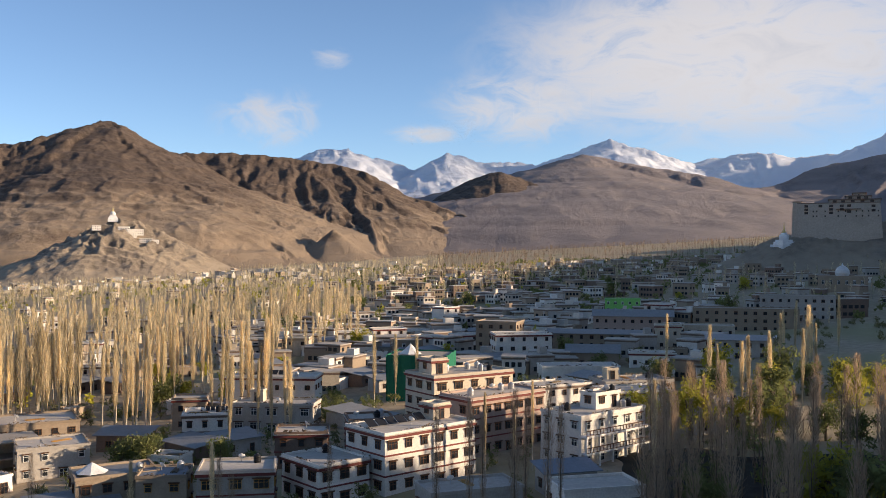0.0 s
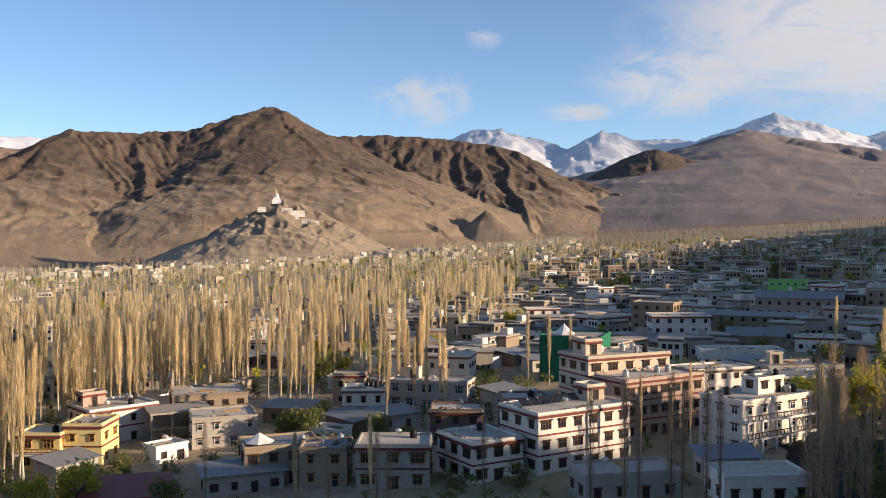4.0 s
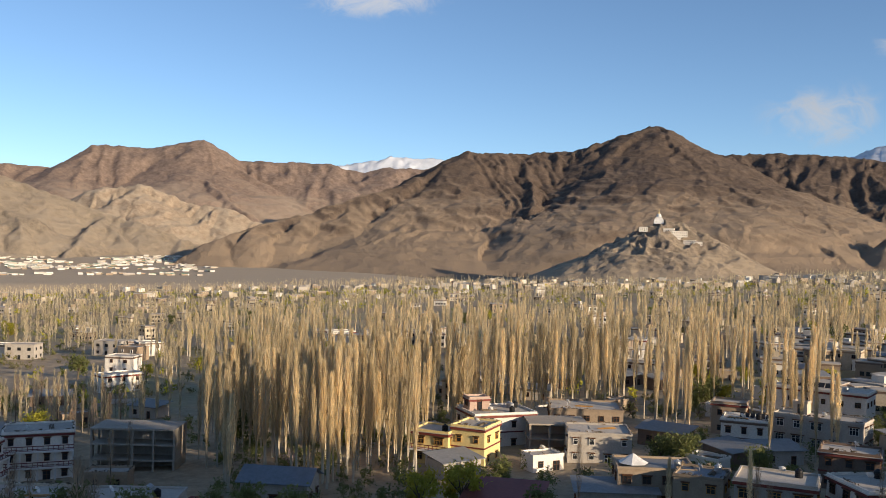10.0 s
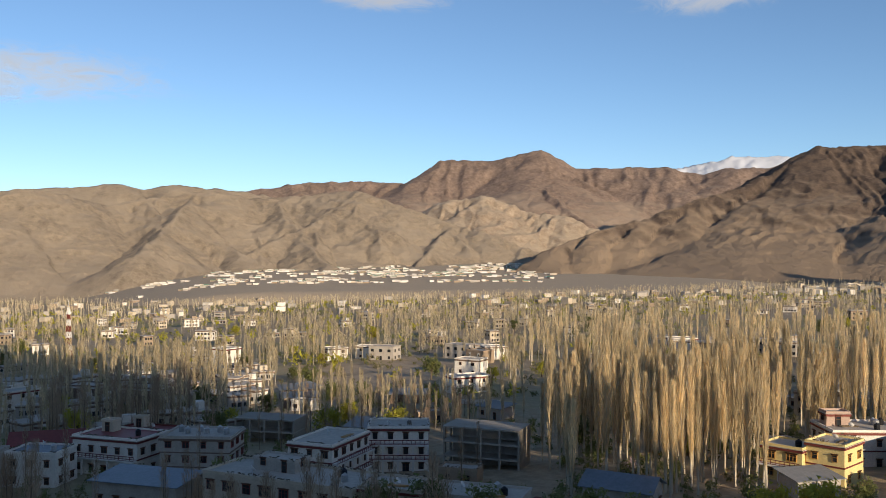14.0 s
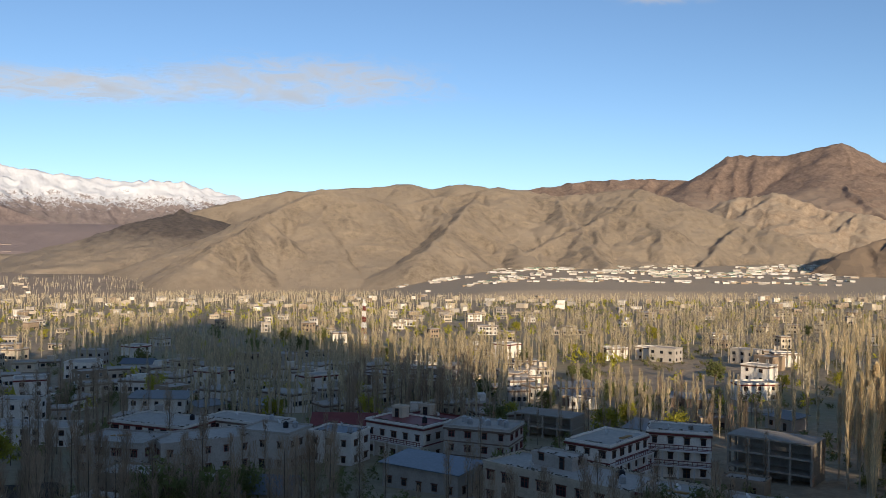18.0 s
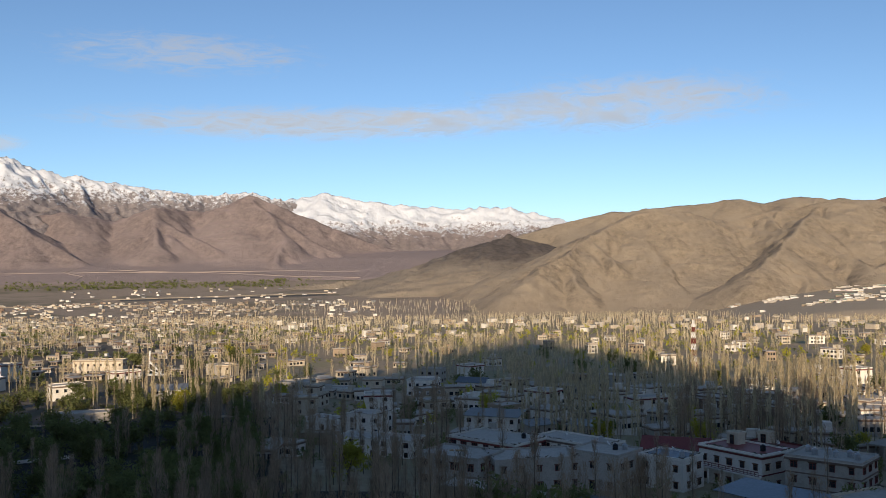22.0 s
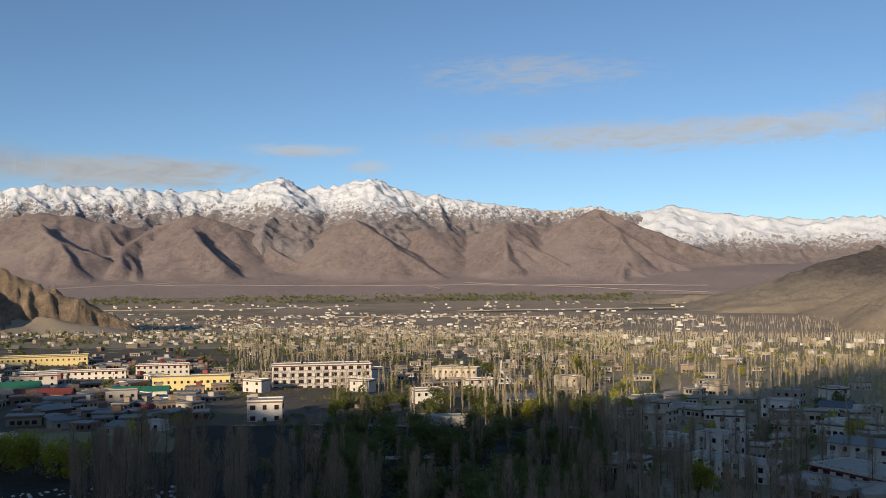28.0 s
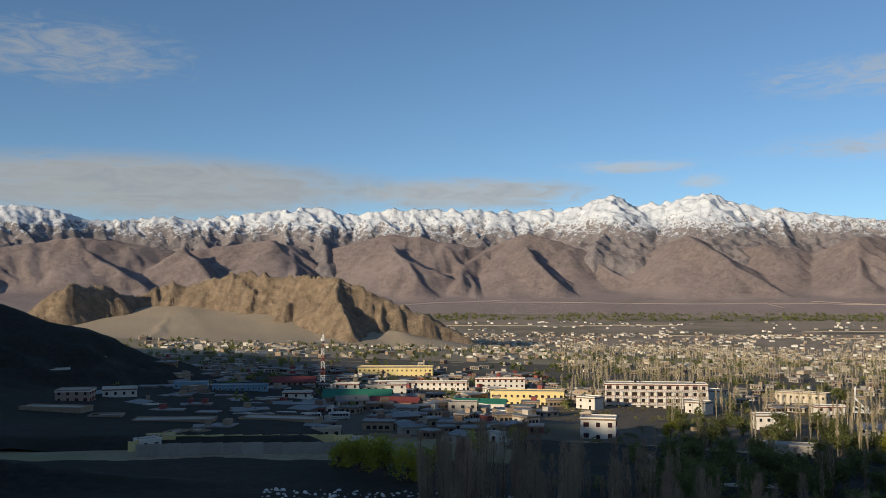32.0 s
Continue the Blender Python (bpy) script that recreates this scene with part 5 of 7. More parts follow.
def stupa(az, d, z, s, label):
    x, y = polar(az, d)
    ob = tagged(new("stupa"), label, "stupa")
    ob.matrix_basis = pose(x, y, z, 0, 0, 20) @ Matrix.Diagonal((s, s, s, 1))
    for k, (w, z0, z1) in enumerate(((7.0, -4, 2.0), (5.4, 2.0, 4.2), (4.4, 4.2, 5.6))):
        bm = bmesh.new()
        block(bm, -w, -w, z0, w, w, z1, 0, 0.1)
        part("terrace", bm, "white_paint", ob)
    bm = bmesh.new()
    lathe(bm, [(3.2, 5.6), (3.6, 7.2), (3.5, 8.6), (2.8, 10.0), (1.4, 10.8)])
    part("dome", bm, "white_paint", ob)
    bm = bmesh.new()
    block(bm, -1.1, -1.1, 10.6, 1.1, 1.1, 12.2)
    part("harmika", bm, "yellow", ob)
    bm = bmesh.new()
    lathe(bm, [(0.9, 12.2), (0.2, 16.8), (0.35, 17.2), (0.02, 18.2)], 10)
    part("spire", bm, "yellow", ob, "gilded stepped spire")
    return ob


def hill_z(az, lift, d):
    return math.tan(radians(lift)) * d


STUPA = max(((top_of("stupa_hill", *polar(19.4 + 0.1 * i, 1570 + 8 * j)), 19.4 + 0.1 * i, 1570 + 8 * j) for i in range(8) for j in range(7)))
stupa(STUPA[1], STUPA[2], STUPA[0] - 1.2, 1.15, "white domed stupa on a rocky hill")
for az, lift, w, d, h in ((18.9, 1.2, 18, 10, 9), (18.3, 1.05, 26, 10, 8), (17.7, 0.85, 20, 9, 6), (20.4, 1.35, 14, 9, 6), (18.6, 0.7, 22, 8, 6), (17.2, 0.55, 14, 8, 5)):
    x, y = polar(az, 1578 - 10 * (1.4 - lift))
    house(x, y, 20 + RNG.uniform(-8, 8), w, d, h, "white", "white monastery building on the stupa hill", trim=None, base=min(hill_z(az, lift, 1578), top_of("stupa_hill", x, y) - 0.6), frame="wood", lintel=None, floors=2 if h > 5 else 1)

mountain("palace_hill", "dark rocky hill below the old palace", "rock_stupa",
         [([(-15, -1.6, 860), (-17.1, -0.9, 850), (-18.9, -0.1, 840), (-19.9, 0.7, 805), (-21.2, 1.1, 800), (-23.5, 1.1, 800), (-25.4, 1.7, 820), (-30, 3.4, 850)], 0.5)],
         -33, -10, 640, 1020, 0.1, 100, 22, 60, seed=141, category="hill", grain=24, flute=(16, 14))


def palace(az, d, z, yaw):
    """An old fortress palace: battered tiers of mud-plastered stone with rows of small windows."""
    x, y = polar(az, d)
    ob = tagged(new("palace"), "old brown fortress palace with stepped tiers and small windows", "palace")
    ob.matrix_basis = pose(x, y, z, 0, 0, yaw) @ Matrix.Diagonal((0.86, 1, 0.76, 1))
    tiers = [(-37, -14, -16, 37, 14, 23, 2.4), (-40, -10, -16, -30, 12, 25, 1.2), (-8, -10, 23, 35, 12, 26.5, 0.3), (6, -9, 26.5, 27, 11, 30, 0.3), (12, -8, 30, 23, 10, 33, 0.3)]
    for k, (x0, y0, z0, x1, y1, z1, tp) in enumerate(tiers):
        bm = bmesh.new()
        block(bm, x0, y0, z0, x1, y1, z1, 0, tp)
        part("wall", bm, "palace", ob)
        bm = bmesh.new()
        over = 0.3 if k < 2 else 1.1
        block(bm, x0 + tp - over, y0 + tp - over, z1, x1 - tp + over, y1 - tp + over, z1 + 0.8)
        part("cornice", bm, "brick", ob)
    slit, tall = window_meshes(1.1, 1.7, "wood", None, False)[0], window_meshes(3.2, 2.6, "wood", None, False)[0]
    for u, rows in ((-27, (12, 15.5, 19)), (-15, (19,)), (-6, (12, 15.5, 19)), (3, (15.5, 19)), (9, (13, 19)), (29, (14, 18.5))):
        for z in rows:
            share("window", tall, ob, Matrix.Translation((u, -14 + 2.4 * (z + 9) / 32, z)))
    for u in (-21, -18, -11, 0, 6, 15, 20, 25, 33):
        for z in (9, 14):
            share("window", slit, ob, Matrix.Translation((u, -14 + 2.4 * (z + 9) / 32, z)))
    for u, z, y0 in ((-3, 23.6, -9.9), (4, 23.6, -9.9), (12, 23.6, -9.9), (20, 23.6, -9.9), (28, 23.6, -9.9), (10, 27.2, -8.9), (17, 27.2, -8.9), (23, 27.2, -8.9), (17, 30.4, -7.9)):
        share("window", tall if z < 30 else slit, ob, Matrix.Translation((u, y0, z)))
    bm = bmesh.new()
    block(bm, -2, -13.6, 16.6, 19, -11.4, 17.2)
    part("balcony", bm, "wood", ob, "dark timber gallery across the palace front")
    return ob


palace(-23.0, 800, hill_z(0, 1.3, 800), -24)
stupa(-20.1, 780, min(top_of("palace_hill", *polar(-20.1, 780)) - 0.5, hill_z(0, 0.1, 780)), 1.05, "small white chorten beside the palace")
for az, far, w, h in ((-18.4, 742, 11, 6), (-20.6, 715, 9, 5), (-22.6, 700, 12, 6), (-17.2, 700, 10, 6)):
    x, y = polar(az, far)
    house(x, y, -22 + far % 17, w, 9, h, "brown", "brown old-town house below the palace", trim=None, base=top_of("palace_hill", x, y) - 1.0, frame="wood", lintel=None)

# the white-domed prayer hall in the old town
x, y = polar(-23.2, 568)
mosque = tagged(new("domed_hall"), "brown hall with a round white dome on top", "hall")
mosque.matrix_basis = pose(x, y, footing(x, y, 10), 0, 0, -22)
bm = bmesh.new()
block(bm, -13, -8, -2, 13, 8, 9, 0, 0.2)
part("wall", bm, "brown", mosque)
bm = bmesh.new()
lathe(bm, [(3.4, 9), (3.9, 10.4), (3.6, 12.2), (2.4, 13.8), (0.5, 14.9), (0.1, 16.2)], 20)
part("dome", bm, "white_paint", mosque, "white onion dome")
for i in range(6):
    share("window", window_meshes(1.4, 2.2, "white_paint", None, False)[0], mosque, Matrix.Translation((-10 + 4 * i, -7.95, 4.5)))
FOOT.append((x, y, 14))


def pylon(x, y, tall, label):
    """A lattice mast painted in red and white bands."""
    ob = tagged(new("lattice_mast"), label, "mast")
    ob.matrix_basis = Matrix.Translation((x, y, ground_z(x, y) - 0.3))
    n = 8
    for k in range(n):
        z0, z1 = tall * k / n, tall * (k + 1) / n
        r0, r1 = 2.0 - 1.5 * k / n, 2.0 - 1.5 * (k + 1) / n
        for i in range(4):
            a, b = math.tau * i / 4, math.tau * (i + 1) / 4
            p = lambda q, r, z: (r * math.cos(q), r * math.sin(q), z)
            for name, u, v, thick in (("leg", p(a, r0, z0), p(a, r1, z1), 0.18), ("brace", p(a, r0, z0), p(b, r1, z1), 0.11), ("brace", p(b, r0, z0), p(a, r1, z1), 0.11), ("crossbar", p(a, r1, z1), p(b, r1, z1), 0.11)):
                bm = bmesh.new()
                tube(bm, u, v, thick, thick, 4)
                part(name, bm, "red" if k % 2 == 0 else "white_paint", ob)
    bm = bmesh.new()
    tube(bm, (0, 0, tall), (0, 0, tall + 5), 0.12, 0.05, 5)
    part("antenna", bm, "steel", ob)
    for i in range(3):
        bm = bmesh.new()
        a = math.tau * i / 3
        tube(bm, (0.6 * math.cos(a), 0.6 * math.sin(a), tall - 3), (1.1 * math.cos(a), 1.1 * math.sin(a), tall - 3), 0.9, 0.9, 12)
        part("dish", bm, "white_paint", ob)
    return ob


pylon(*polar(74.9, 545), 27, "red and white lattice mast among poplars")
m32 = pylon(*polar(138.4, 560), 32, "red and white telecom mast with a platform")
for i in range(2):
    bm = bmesh.new()
    for q in range(8):
        a, b = math.tau * q / 8, math.tau * (q + 1) / 8
        tube(bm, (4 * math.cos(a), 4 * math.sin(a), 27 + 1.2 * i), (4 * math.cos(b), 4 * math.sin(b), 27 + 1.2 * i), 0.1, 0.1, 4)
        tube(bm, (0.6 * math.cos(a), 0.6 * math.sin(a), 27 + 1.2 * i), (4 * math.cos(a), 4 * math.sin(a), 27 + 1.2 * i), 0.08, 0.08, 4)
    part("platform", bm, "steel", m32)

# a white drilling frame in the lower fields
x, y = polar(107.1, 540)
rig = tagged(new("steel_frame_tower"), "white leaning steel frame tower on open ground", "tower")
rig.matrix_basis = pose(x, y, ground_z(x, y), 0, 0, 105)
for a, b in (((-3.5, 0, 0), (-2.4, 0, 14)), ((4.5, 0, 0), (-2.4, 0, 8)), ((-3.5, 0, 4), (4.5, 0, 0)), ((-3.5, 2, 0), (-2.4, 0, 14)), ((4.5, 2, 0), (-2.4, 0, 8)), ((-3, 0, 8), (1, 0, 4))):
    bm = bmesh.new()
    tube(bm, a, b, 0.42, 0.42, 6)
    part("strut", bm, "white_paint", rig)
bm = bmesh.new()
block(bm, -4.5, -2, -0.5, 6, 3, 1.2)
part("base", bm, "white_paint", rig)


# ---------------------------------------------------------------- the compound below the southern slope
def wall_run(a, b, h, thick, mat, name, label, step=6.0):
    """A wall that follows the ground in bays with piers."""
    ob = tagged(new(name), label, "wall")
    length = math.dist(a, b)
    n = max(1, round(length / step))
    for i in range(n):
        p = [a[k] + (b[k] - a[k]) * i / n for k in (0, 1)]
        q = [a[k] + (b[k] - a[k]) * (i + 1) / n for k in (0, 1)]
        z = min(ground_z(*p), ground_z(*q))
        bm = bmesh.new()
        block(bm, 0, -thick / 2, -0.8, math.dist(p, q) - 0.02, thick / 2, h, 0, 0.03)
        bay = part("bay", bm, mat, ob)
        bay.matrix_basis = pose(*p, z, 0, 0, math.degrees(math.atan2(q[1] - p[1], q[0] - p[0])))
        bm = bmesh.new()
        block(bm, -0.3, -thick / 2 - 0.1, -0.8, 0.3, thick / 2 + 0.1, h + 0.25)
        part("pier", bm, mat, bay)
    return ob


wall_run((-166, -262), (-222, -226), 3.2, 0.5, "yellow", "compound_wall", "long yellow-washed compound wall with piers")
wall_run((-147, -246), (-205, -214), 3.6, 0.7, "rubble", "retaining_wall", "grey stone retaining wall below the compound")
wall_run((-320, -330), (-255, -368), 2.4, 0.4, "red", "yard_wall", "dark red painted wall round a yard")
wall_run((-150, -255), (-166, -262), 3.0, 0.5, "yellow", "compound_wall", "short yellow return of the compound wall")


def bus(x, y, yaw, stripe):
    """A small bus with its glazing, bumpers and wheels."""
    ob = tagged(new("bus"), "white bus with %s stripe parked in the dusty yard" % stripe[0], "bus", "parked buses")
    ob.matrix_basis = pose(x, y, ground_z(x, y), 0, 0, yaw)
    bm = bmesh.new()
    block(bm, -4.4, -1.2, 0.5, 4.4, 1.2, 3.1, 0, 0.12)
    bmesh.ops.bevel(bm, geom=bm.edges[:], offset=0.18, segments=2, affect="EDGES")
    part("body", bm, "white_paint", ob)
    for s in (-1, 1):
        for i in range(6):
            bm = bmesh.new()
            block(bm, -3.8 + i * 1.28, s * 1.12 - 0.03, 1.75, -2.65 + i * 1.28, s * 1.12 + 0.03, 2.6)
            part("window", bm, "glass", ob)
        bm = bmesh.new()
        block(bm, -4.2, s * 1.19 - 0.02, 1.1, 4.2, s * 1.19 + 0.02, 1.4)
        part("stripe", bm, stripe[1], ob)
        for u in (-2.8, 2.7):
            bm = bmesh.new()
            tube(bm, (u, s * 0.9, 0.48), (u, s * 1.16, 0.48), 0.48, 0.48, 14)
            wheel = part("wheel", bm, "black", ob)
            bm = bmesh.new()
            tube(bm, (u, s * 1.1, 0.48), (u, s * 1.18, 0.48), 0.24, 0.22, 12)
            part("rim", bm, "steel", wheel)
    bm = bmesh.new()
    block(bm, 4.28, -1.0, 1.5, 4.36, 1.0, 2.7)
    part("windscreen", bm, "glass", ob)
    bm = bmesh.new()
    block(bm, -3.6, -0.9, 3.1, 2.8, 0.9, 3.3)
    part("roof_rack", bm, "steel", ob)
    return ob


for i, (x, y, yaw) in enumerate(((-226, -301, 150), (-232, -296, 150), (-244, -297, 145), (-251, -290, 150), (-262, -285, 140))):
    bus(x, y, yaw, (("red", "red"), ("green", "tin_green"), ("blue", "tin_blue"))[i % 3])


def car(x, y, yaw, mat, colour):
    ob = tagged(new("car"), "small %s car parked on the dusty ground" % colour, "car", "parked cars")
    ob.matrix_basis = pose(x, y, ground_z(x, y), 0, 0, yaw)
    bm = bmesh.new()
    block(bm, -2.0, -0.8, 0.3, 2.0, 0.8, 0.95, 0, 0.05)
    block(bm, -1.3, -0.74, 0.95, 1.0, 0.74, 1.5, 0, 0.16)
    part("body", bm, mat, ob)
    for s in (-1, 1):
        bm = bmesh.new()
        block(bm, -1.05, s * 0.7 - 0.02, 1.0, 0.75, s * 0.7 + 0.02, 1.38)
        part("window", bm, "glass", ob)
        for u in (-1.25, 1.25):
            bm = bmesh.new()
            tube(bm, (u, s * 0.62, 0.32), (u, s * 0.82, 0.32), 0.32, 0.32, 12)
            part("wheel", bm, "black", ob)


for x, y, yaw, mat, colour in ((-215, -262, 40, "white_paint", "white"), (-244, -330, 120, "white_paint", "white"), (-262, -340, 130, "steel", "grey"), (-290, -350, 30, "white_paint", "white"),
                               (-150, -290, 60, "white_paint", "white"), (-120, 112, 20, "red", "red"), (-117, 114, 30, "black", "dark"), (60, 262, 70, "white_paint", "white"), (118, 330, 80, "white_paint", "white")):
    car(x, y, yaw, mat, colour)

# scraps of pale stone on the bare slope
vs, fs = [], []
cube = np.array([(-1, -1, -1), (1, -1, -1), (1, 1, -1), (-1, 1, -1), (-0.7, -0.8, 1), (0.8, -0.6, 0.8), (0.6, 0.8, 1), (-0.8, 0.6, 0.9)])
tris = np.array([(0, 1, 5), (0, 5, 4), (1, 2, 6), (1, 6, 5), (2, 3, 7), (2, 7, 6), (3, 0, 4), (3, 4, 7), (4, 5, 6), (4, 6, 7)])
for x, y, z in scatter(RNG, 126, 142, 175, 225, 420, tall=False):
    s = RNG.uniform(0.1, 0.45)
    fs.append(tris + 8 * len(vs))
    vs.append(cube * np.array([s, s * RNG.uniform(0.6, 1.4), s * 0.7]) + np.array([x, y, z + 1.5 + s * 0.3]))
tagged(new("stones", tri_mesh("stones", np.concatenate(vs), np.concatenate(fs), ["white_paint"])), "scattered pale stones and scraps on bare earth", "stones", kind="stuff")


# ---------------------------------------------------------------- hotel roofs
pan = box_mesh("panel", ["black"], [(-0.9, -0.9, 0, 0.9, 0.9, 0.08, 0)])
rack = tagged(new("solar_heater_row"), "row of tilted black solar panels on a hotel roof", "solar panels")
rack.matrix_basis = wm.matrix_basis @ Matrix.Translation((-2, 1, 10.15))
for i in range(6):
    share("panel", pan, rack, pose(-5.5 + 2.1 * i, 0.6, 0.7, 32, 0, 0))
    leg = box_mesh("leg", ["steel"], [(-0.05, -0.05, 0, 0.05, 0.05, 1.1, 0)])
    share("leg", leg, rack, Matrix.Translation((-5.5 + 2.1 * i, 1.2, 0)))
rack2 = copy_thing(rack, ah.matrix_basis @ Matrix.Translation((-3, 0, 8.15)))
rack3 = copy_thing(rack, ws.matrix_basis @ Matrix.Translation((2.0, 0, 7.15)) @ Matrix.Diagonal((0.5, 0.6, 0.8, 1)))
for ob, h, spots in ((pu, 14, ((-2, 2), (4, -2), (6, 2))), (pl, 11, ((3, 1), (-6, 0))), (bw, 9, ((-5, 2), (6, -2), (7.5, -2))), (wl_, 6.6, ((2, 3),)), (wr, 7.6, ((4, 2), (5.6, 2))), (yw, 7, ((3, 2),)), (fl, 13.5, ((-10, 3), (12, 2), (20, 1))), (lf, 7.5, ((9, 2), (11, -1)))):
    for u, v in spots:
        tank(*roof_spot(ob, u, v, h), "black" if (u + v) % 2 else "steel")

# the netted building site
x, y = -5.6, 247
net = tagged(new("netted_building"), "building site wrapped in dark green netting", "building")
net.matrix_basis = pose(x, y, footing(x, y, 8), 0, 0, -10)
bm = bmesh.new()
block(bm, -7.6, -6.8, -1, 7.6, 6.8, 11.6, 0)
part("structure", bm, "concrete", net)
for fm, length in face_frames(15.8, 14.0):
    n = int(length / 1.3)
    xs = np.linspace(-length / 2, length / 2, n + 1)
    bm = bmesh.new()
    cols = []
    for i, u in enumerate(xs):
        w = 0.16 * math.sin(i * 2.3)
        cols.append([bm.verts.new((u, w + 0.07 * math.sin(k * 1.7 + i), k * 2.4)) for k in range(6)])
    for a, b in zip(cols, cols[1:]):
        for k in range(5):
            bm.faces.new((a[k], b[k], b[k + 1], a[k + 1]))
    nt = part("net", bm, "net", net)
    nt.matrix_basis = fm
bm = bmesh.new()
lathe(bm, [(3.0, 11.7), (1.6, 12.8), (0.15, 14.2), (0.05, 14.5)], 8)
tent = tagged(mesh_object("roof_tent", bm, ["white_paint"]), "white pointed tent on the roof of a building site", "tent")
tent.matrix_basis = net.matrix_basis @ Matrix.Translation((-3, 0, 0))
FOOT.append((x, y, 11))

# a cloth awning on the tin-roofed house
bm = bmesh.new()
lathe(bm, [(2.6, 0.9), (1.5, 1.5), (0.1, 2.4)], 7)
aw = tagged(mesh_object("awning", bm, ["white_paint"]), "white cloth awning pitched on a house roof", "awning")
aw.matrix_basis = th.matrix_basis @ Matrix.Translation((-3.5, -1, 6.0))


# ---------------------------------------------------------------- clouds
def cloud_material(name, bright, seed, stretch, cut, grain):
    m = bpy.data.materials.new(name)
    m.use_nodes = True
    n, l = m.node_tree.nodes, m.node_tree.links
    n.remove(n["Principled BSDF"])
    tc = n.new("ShaderNodeTexCoord")
    mp = n.new("ShaderNodeMapping")
    mp.inputs["Scale"].default_value = (0.0022 * grain, 0.0022 * grain, 0.0022 * stretch * grain)
    mp.inputs["Location"].default_value = (seed * 3.7, seed, 0)
    l.new(tc.outputs["Object"], mp.inputs["Vector"])
    nz = n.new("ShaderNodeTexNoise")
    nz.inputs["Scale"].default_value, nz.inputs["Detail"].default_value, nz.inputs["Roughness"].default_value = 2.4, 10.0, 0.62
    nz.inputs["Distortion"].default_value = 0.9
    l.new(mp.outputs["Vector"], nz.inputs["Vector"])
    g = n.new("ShaderNodeMapping")
    g.inputs["Location"].default_value, g.inputs["Scale"].default_value = (-1, 0, -1), (2, 0, 2)
    l.new(tc.outputs["Generated"], g.inputs["Vector"])
    ln = n.new("ShaderNodeVectorMath")
    ln.operation = "LENGTH"
    l.new(g.outputs["Vector"], ln.inputs[0])
    fall = n.new("ShaderNodeMapRange")
    fall.interpolation_type = "SMOOTHSTEP"
    fall.inputs["From Min"].default_value, fall.inputs["From Max"].default_value = 0.15, 1.0
    fall.inputs["To Min"].default_value, fall.inputs["To Max"].default_value = 0.12, -0.42
    l.new(ln.outputs["Value"], fall.inputs["Value"])
    add = n.new("ShaderNodeMath")
    add.operation = "MULTIPLY_ADD"
    l.new(nz.outputs["Fac"], add.inputs[0])
    add.inputs[1].default_value = 1.7
    l.new(fall.outputs["Result"], add.inputs[2])
    al = n.new("ShaderNodeMapRange")
    al.interpolation_type = "SMOOTHSTEP"
    al.inputs["From Min"].default_value, al.inputs["From Max"].default_value = cut + 0.16, cut + 1.15
    al.inputs["To Max"].default_value = 0.86
    l.new(add.outputs[0], al.inputs["Value"])
    rim = n.new("ShaderNodeMapRange")
    rim.interpolation_type = "SMOOTHSTEP"
    rim.inputs["From Min"].default_value, rim.inputs["From Max"].default_value = 0.45, 0.97
    rim.inputs["To Min"].default_value, rim.inputs["To Max"].default_value = 1.0, 0.0
    l.new(ln.outputs["Value"], rim.inputs["Value"])
    veil = n.new("ShaderNodeMath")
    veil.operation = "MULTIPLY"
    l.new(al.outputs["Result"], veil.inputs[0])
    l.new(rim.outputs["Result"], veil.inputs[1])
    col = ramp(n, l, nz.outputs["Fac"], [(0.45, (0.93, 0.90, 0.90)), (0.8, (0.70, 0.72, 0.79))])
    em, tr, mx = n.new("ShaderNodeEmission"), n.new("ShaderNodeBsdfTransparent"), n.new("ShaderNodeMixShader")
    em.inputs["Strength"].default_value = bright
    l.new(col, em.inputs["Color"])
    l.new(veil.outputs[0], mx.inputs[0])
    l.new(tr.outputs[0], mx.inputs[1])
    l.new(em.outputs[0], mx.inputs[2])
    l.new(mx.outputs[0], n["Material Output"].inputs["Surface"])
    return m


def cloud(az, lift, half, tall, label, bright=0.62, stretch=2.2, cut=0.42, grain=1.0):
    """A far bank of cloud, curved with the sky."""
    R_, seed = 4780.0, int(az * 10) % 97
    bm = bmesh.new()
    rows = [[bm.verts.new((math.sin(radians(half * (i / 12 - 1))) * R_, math.cos(radians(half * (i / 12 - 1))) * R_ - R_, math.tan(radians(tall)) * R_ * (j / 4 - 1))) for i in range(25)] for j in range(9)]
    for a, b in zip(rows, rows[1:]):
        for i in range(24):
            bm.faces.new((a[i], a[i + 1], b[i + 1], b[i]))
    me = bpy.data.meshes.new("cloud")
    bm.to_mesh(me)
    bm.free()
    me.materials.append(cloud_material("cloud_vapour", bright, seed, stretch, cut, grain))
    ob = tagged(new("cloud", me), label, "cloud", kind="structure")
    ob.matrix_basis = pose(0, 0, 0, 0, 0, az) @ Matrix.Translation((0, R_, math.tan(radians(lift)) * R_))


cloud(-17, 11.4, 19, 7.4, "wide bank of pale grey and white cloud", 0.55, 2.6, -0.06, 0.5)
cloud(-4.5, 8.6, 7, 3.2, "ragged lower edge of a white cloud", 0.54, 1.8, 0.2)
cloud(10.4, 7.9, 4.6, 2.6, "small pinkish cloud puff", 0.52, 1.5, 0.24)
cloud(1.2, 7.0, 3.2, 0.9, "thin flat cloud streak", 0.52, 2.5, 0.26)
cloud(6.8, 11.4, 2.2, 1.2, "faint small cloud wisp", 0.55, 1.6, 0.46)
cloud(37.6, 14.6, 6.5, 1.7, "bright white cloud edge", 0.62, 1.8, 0.24)
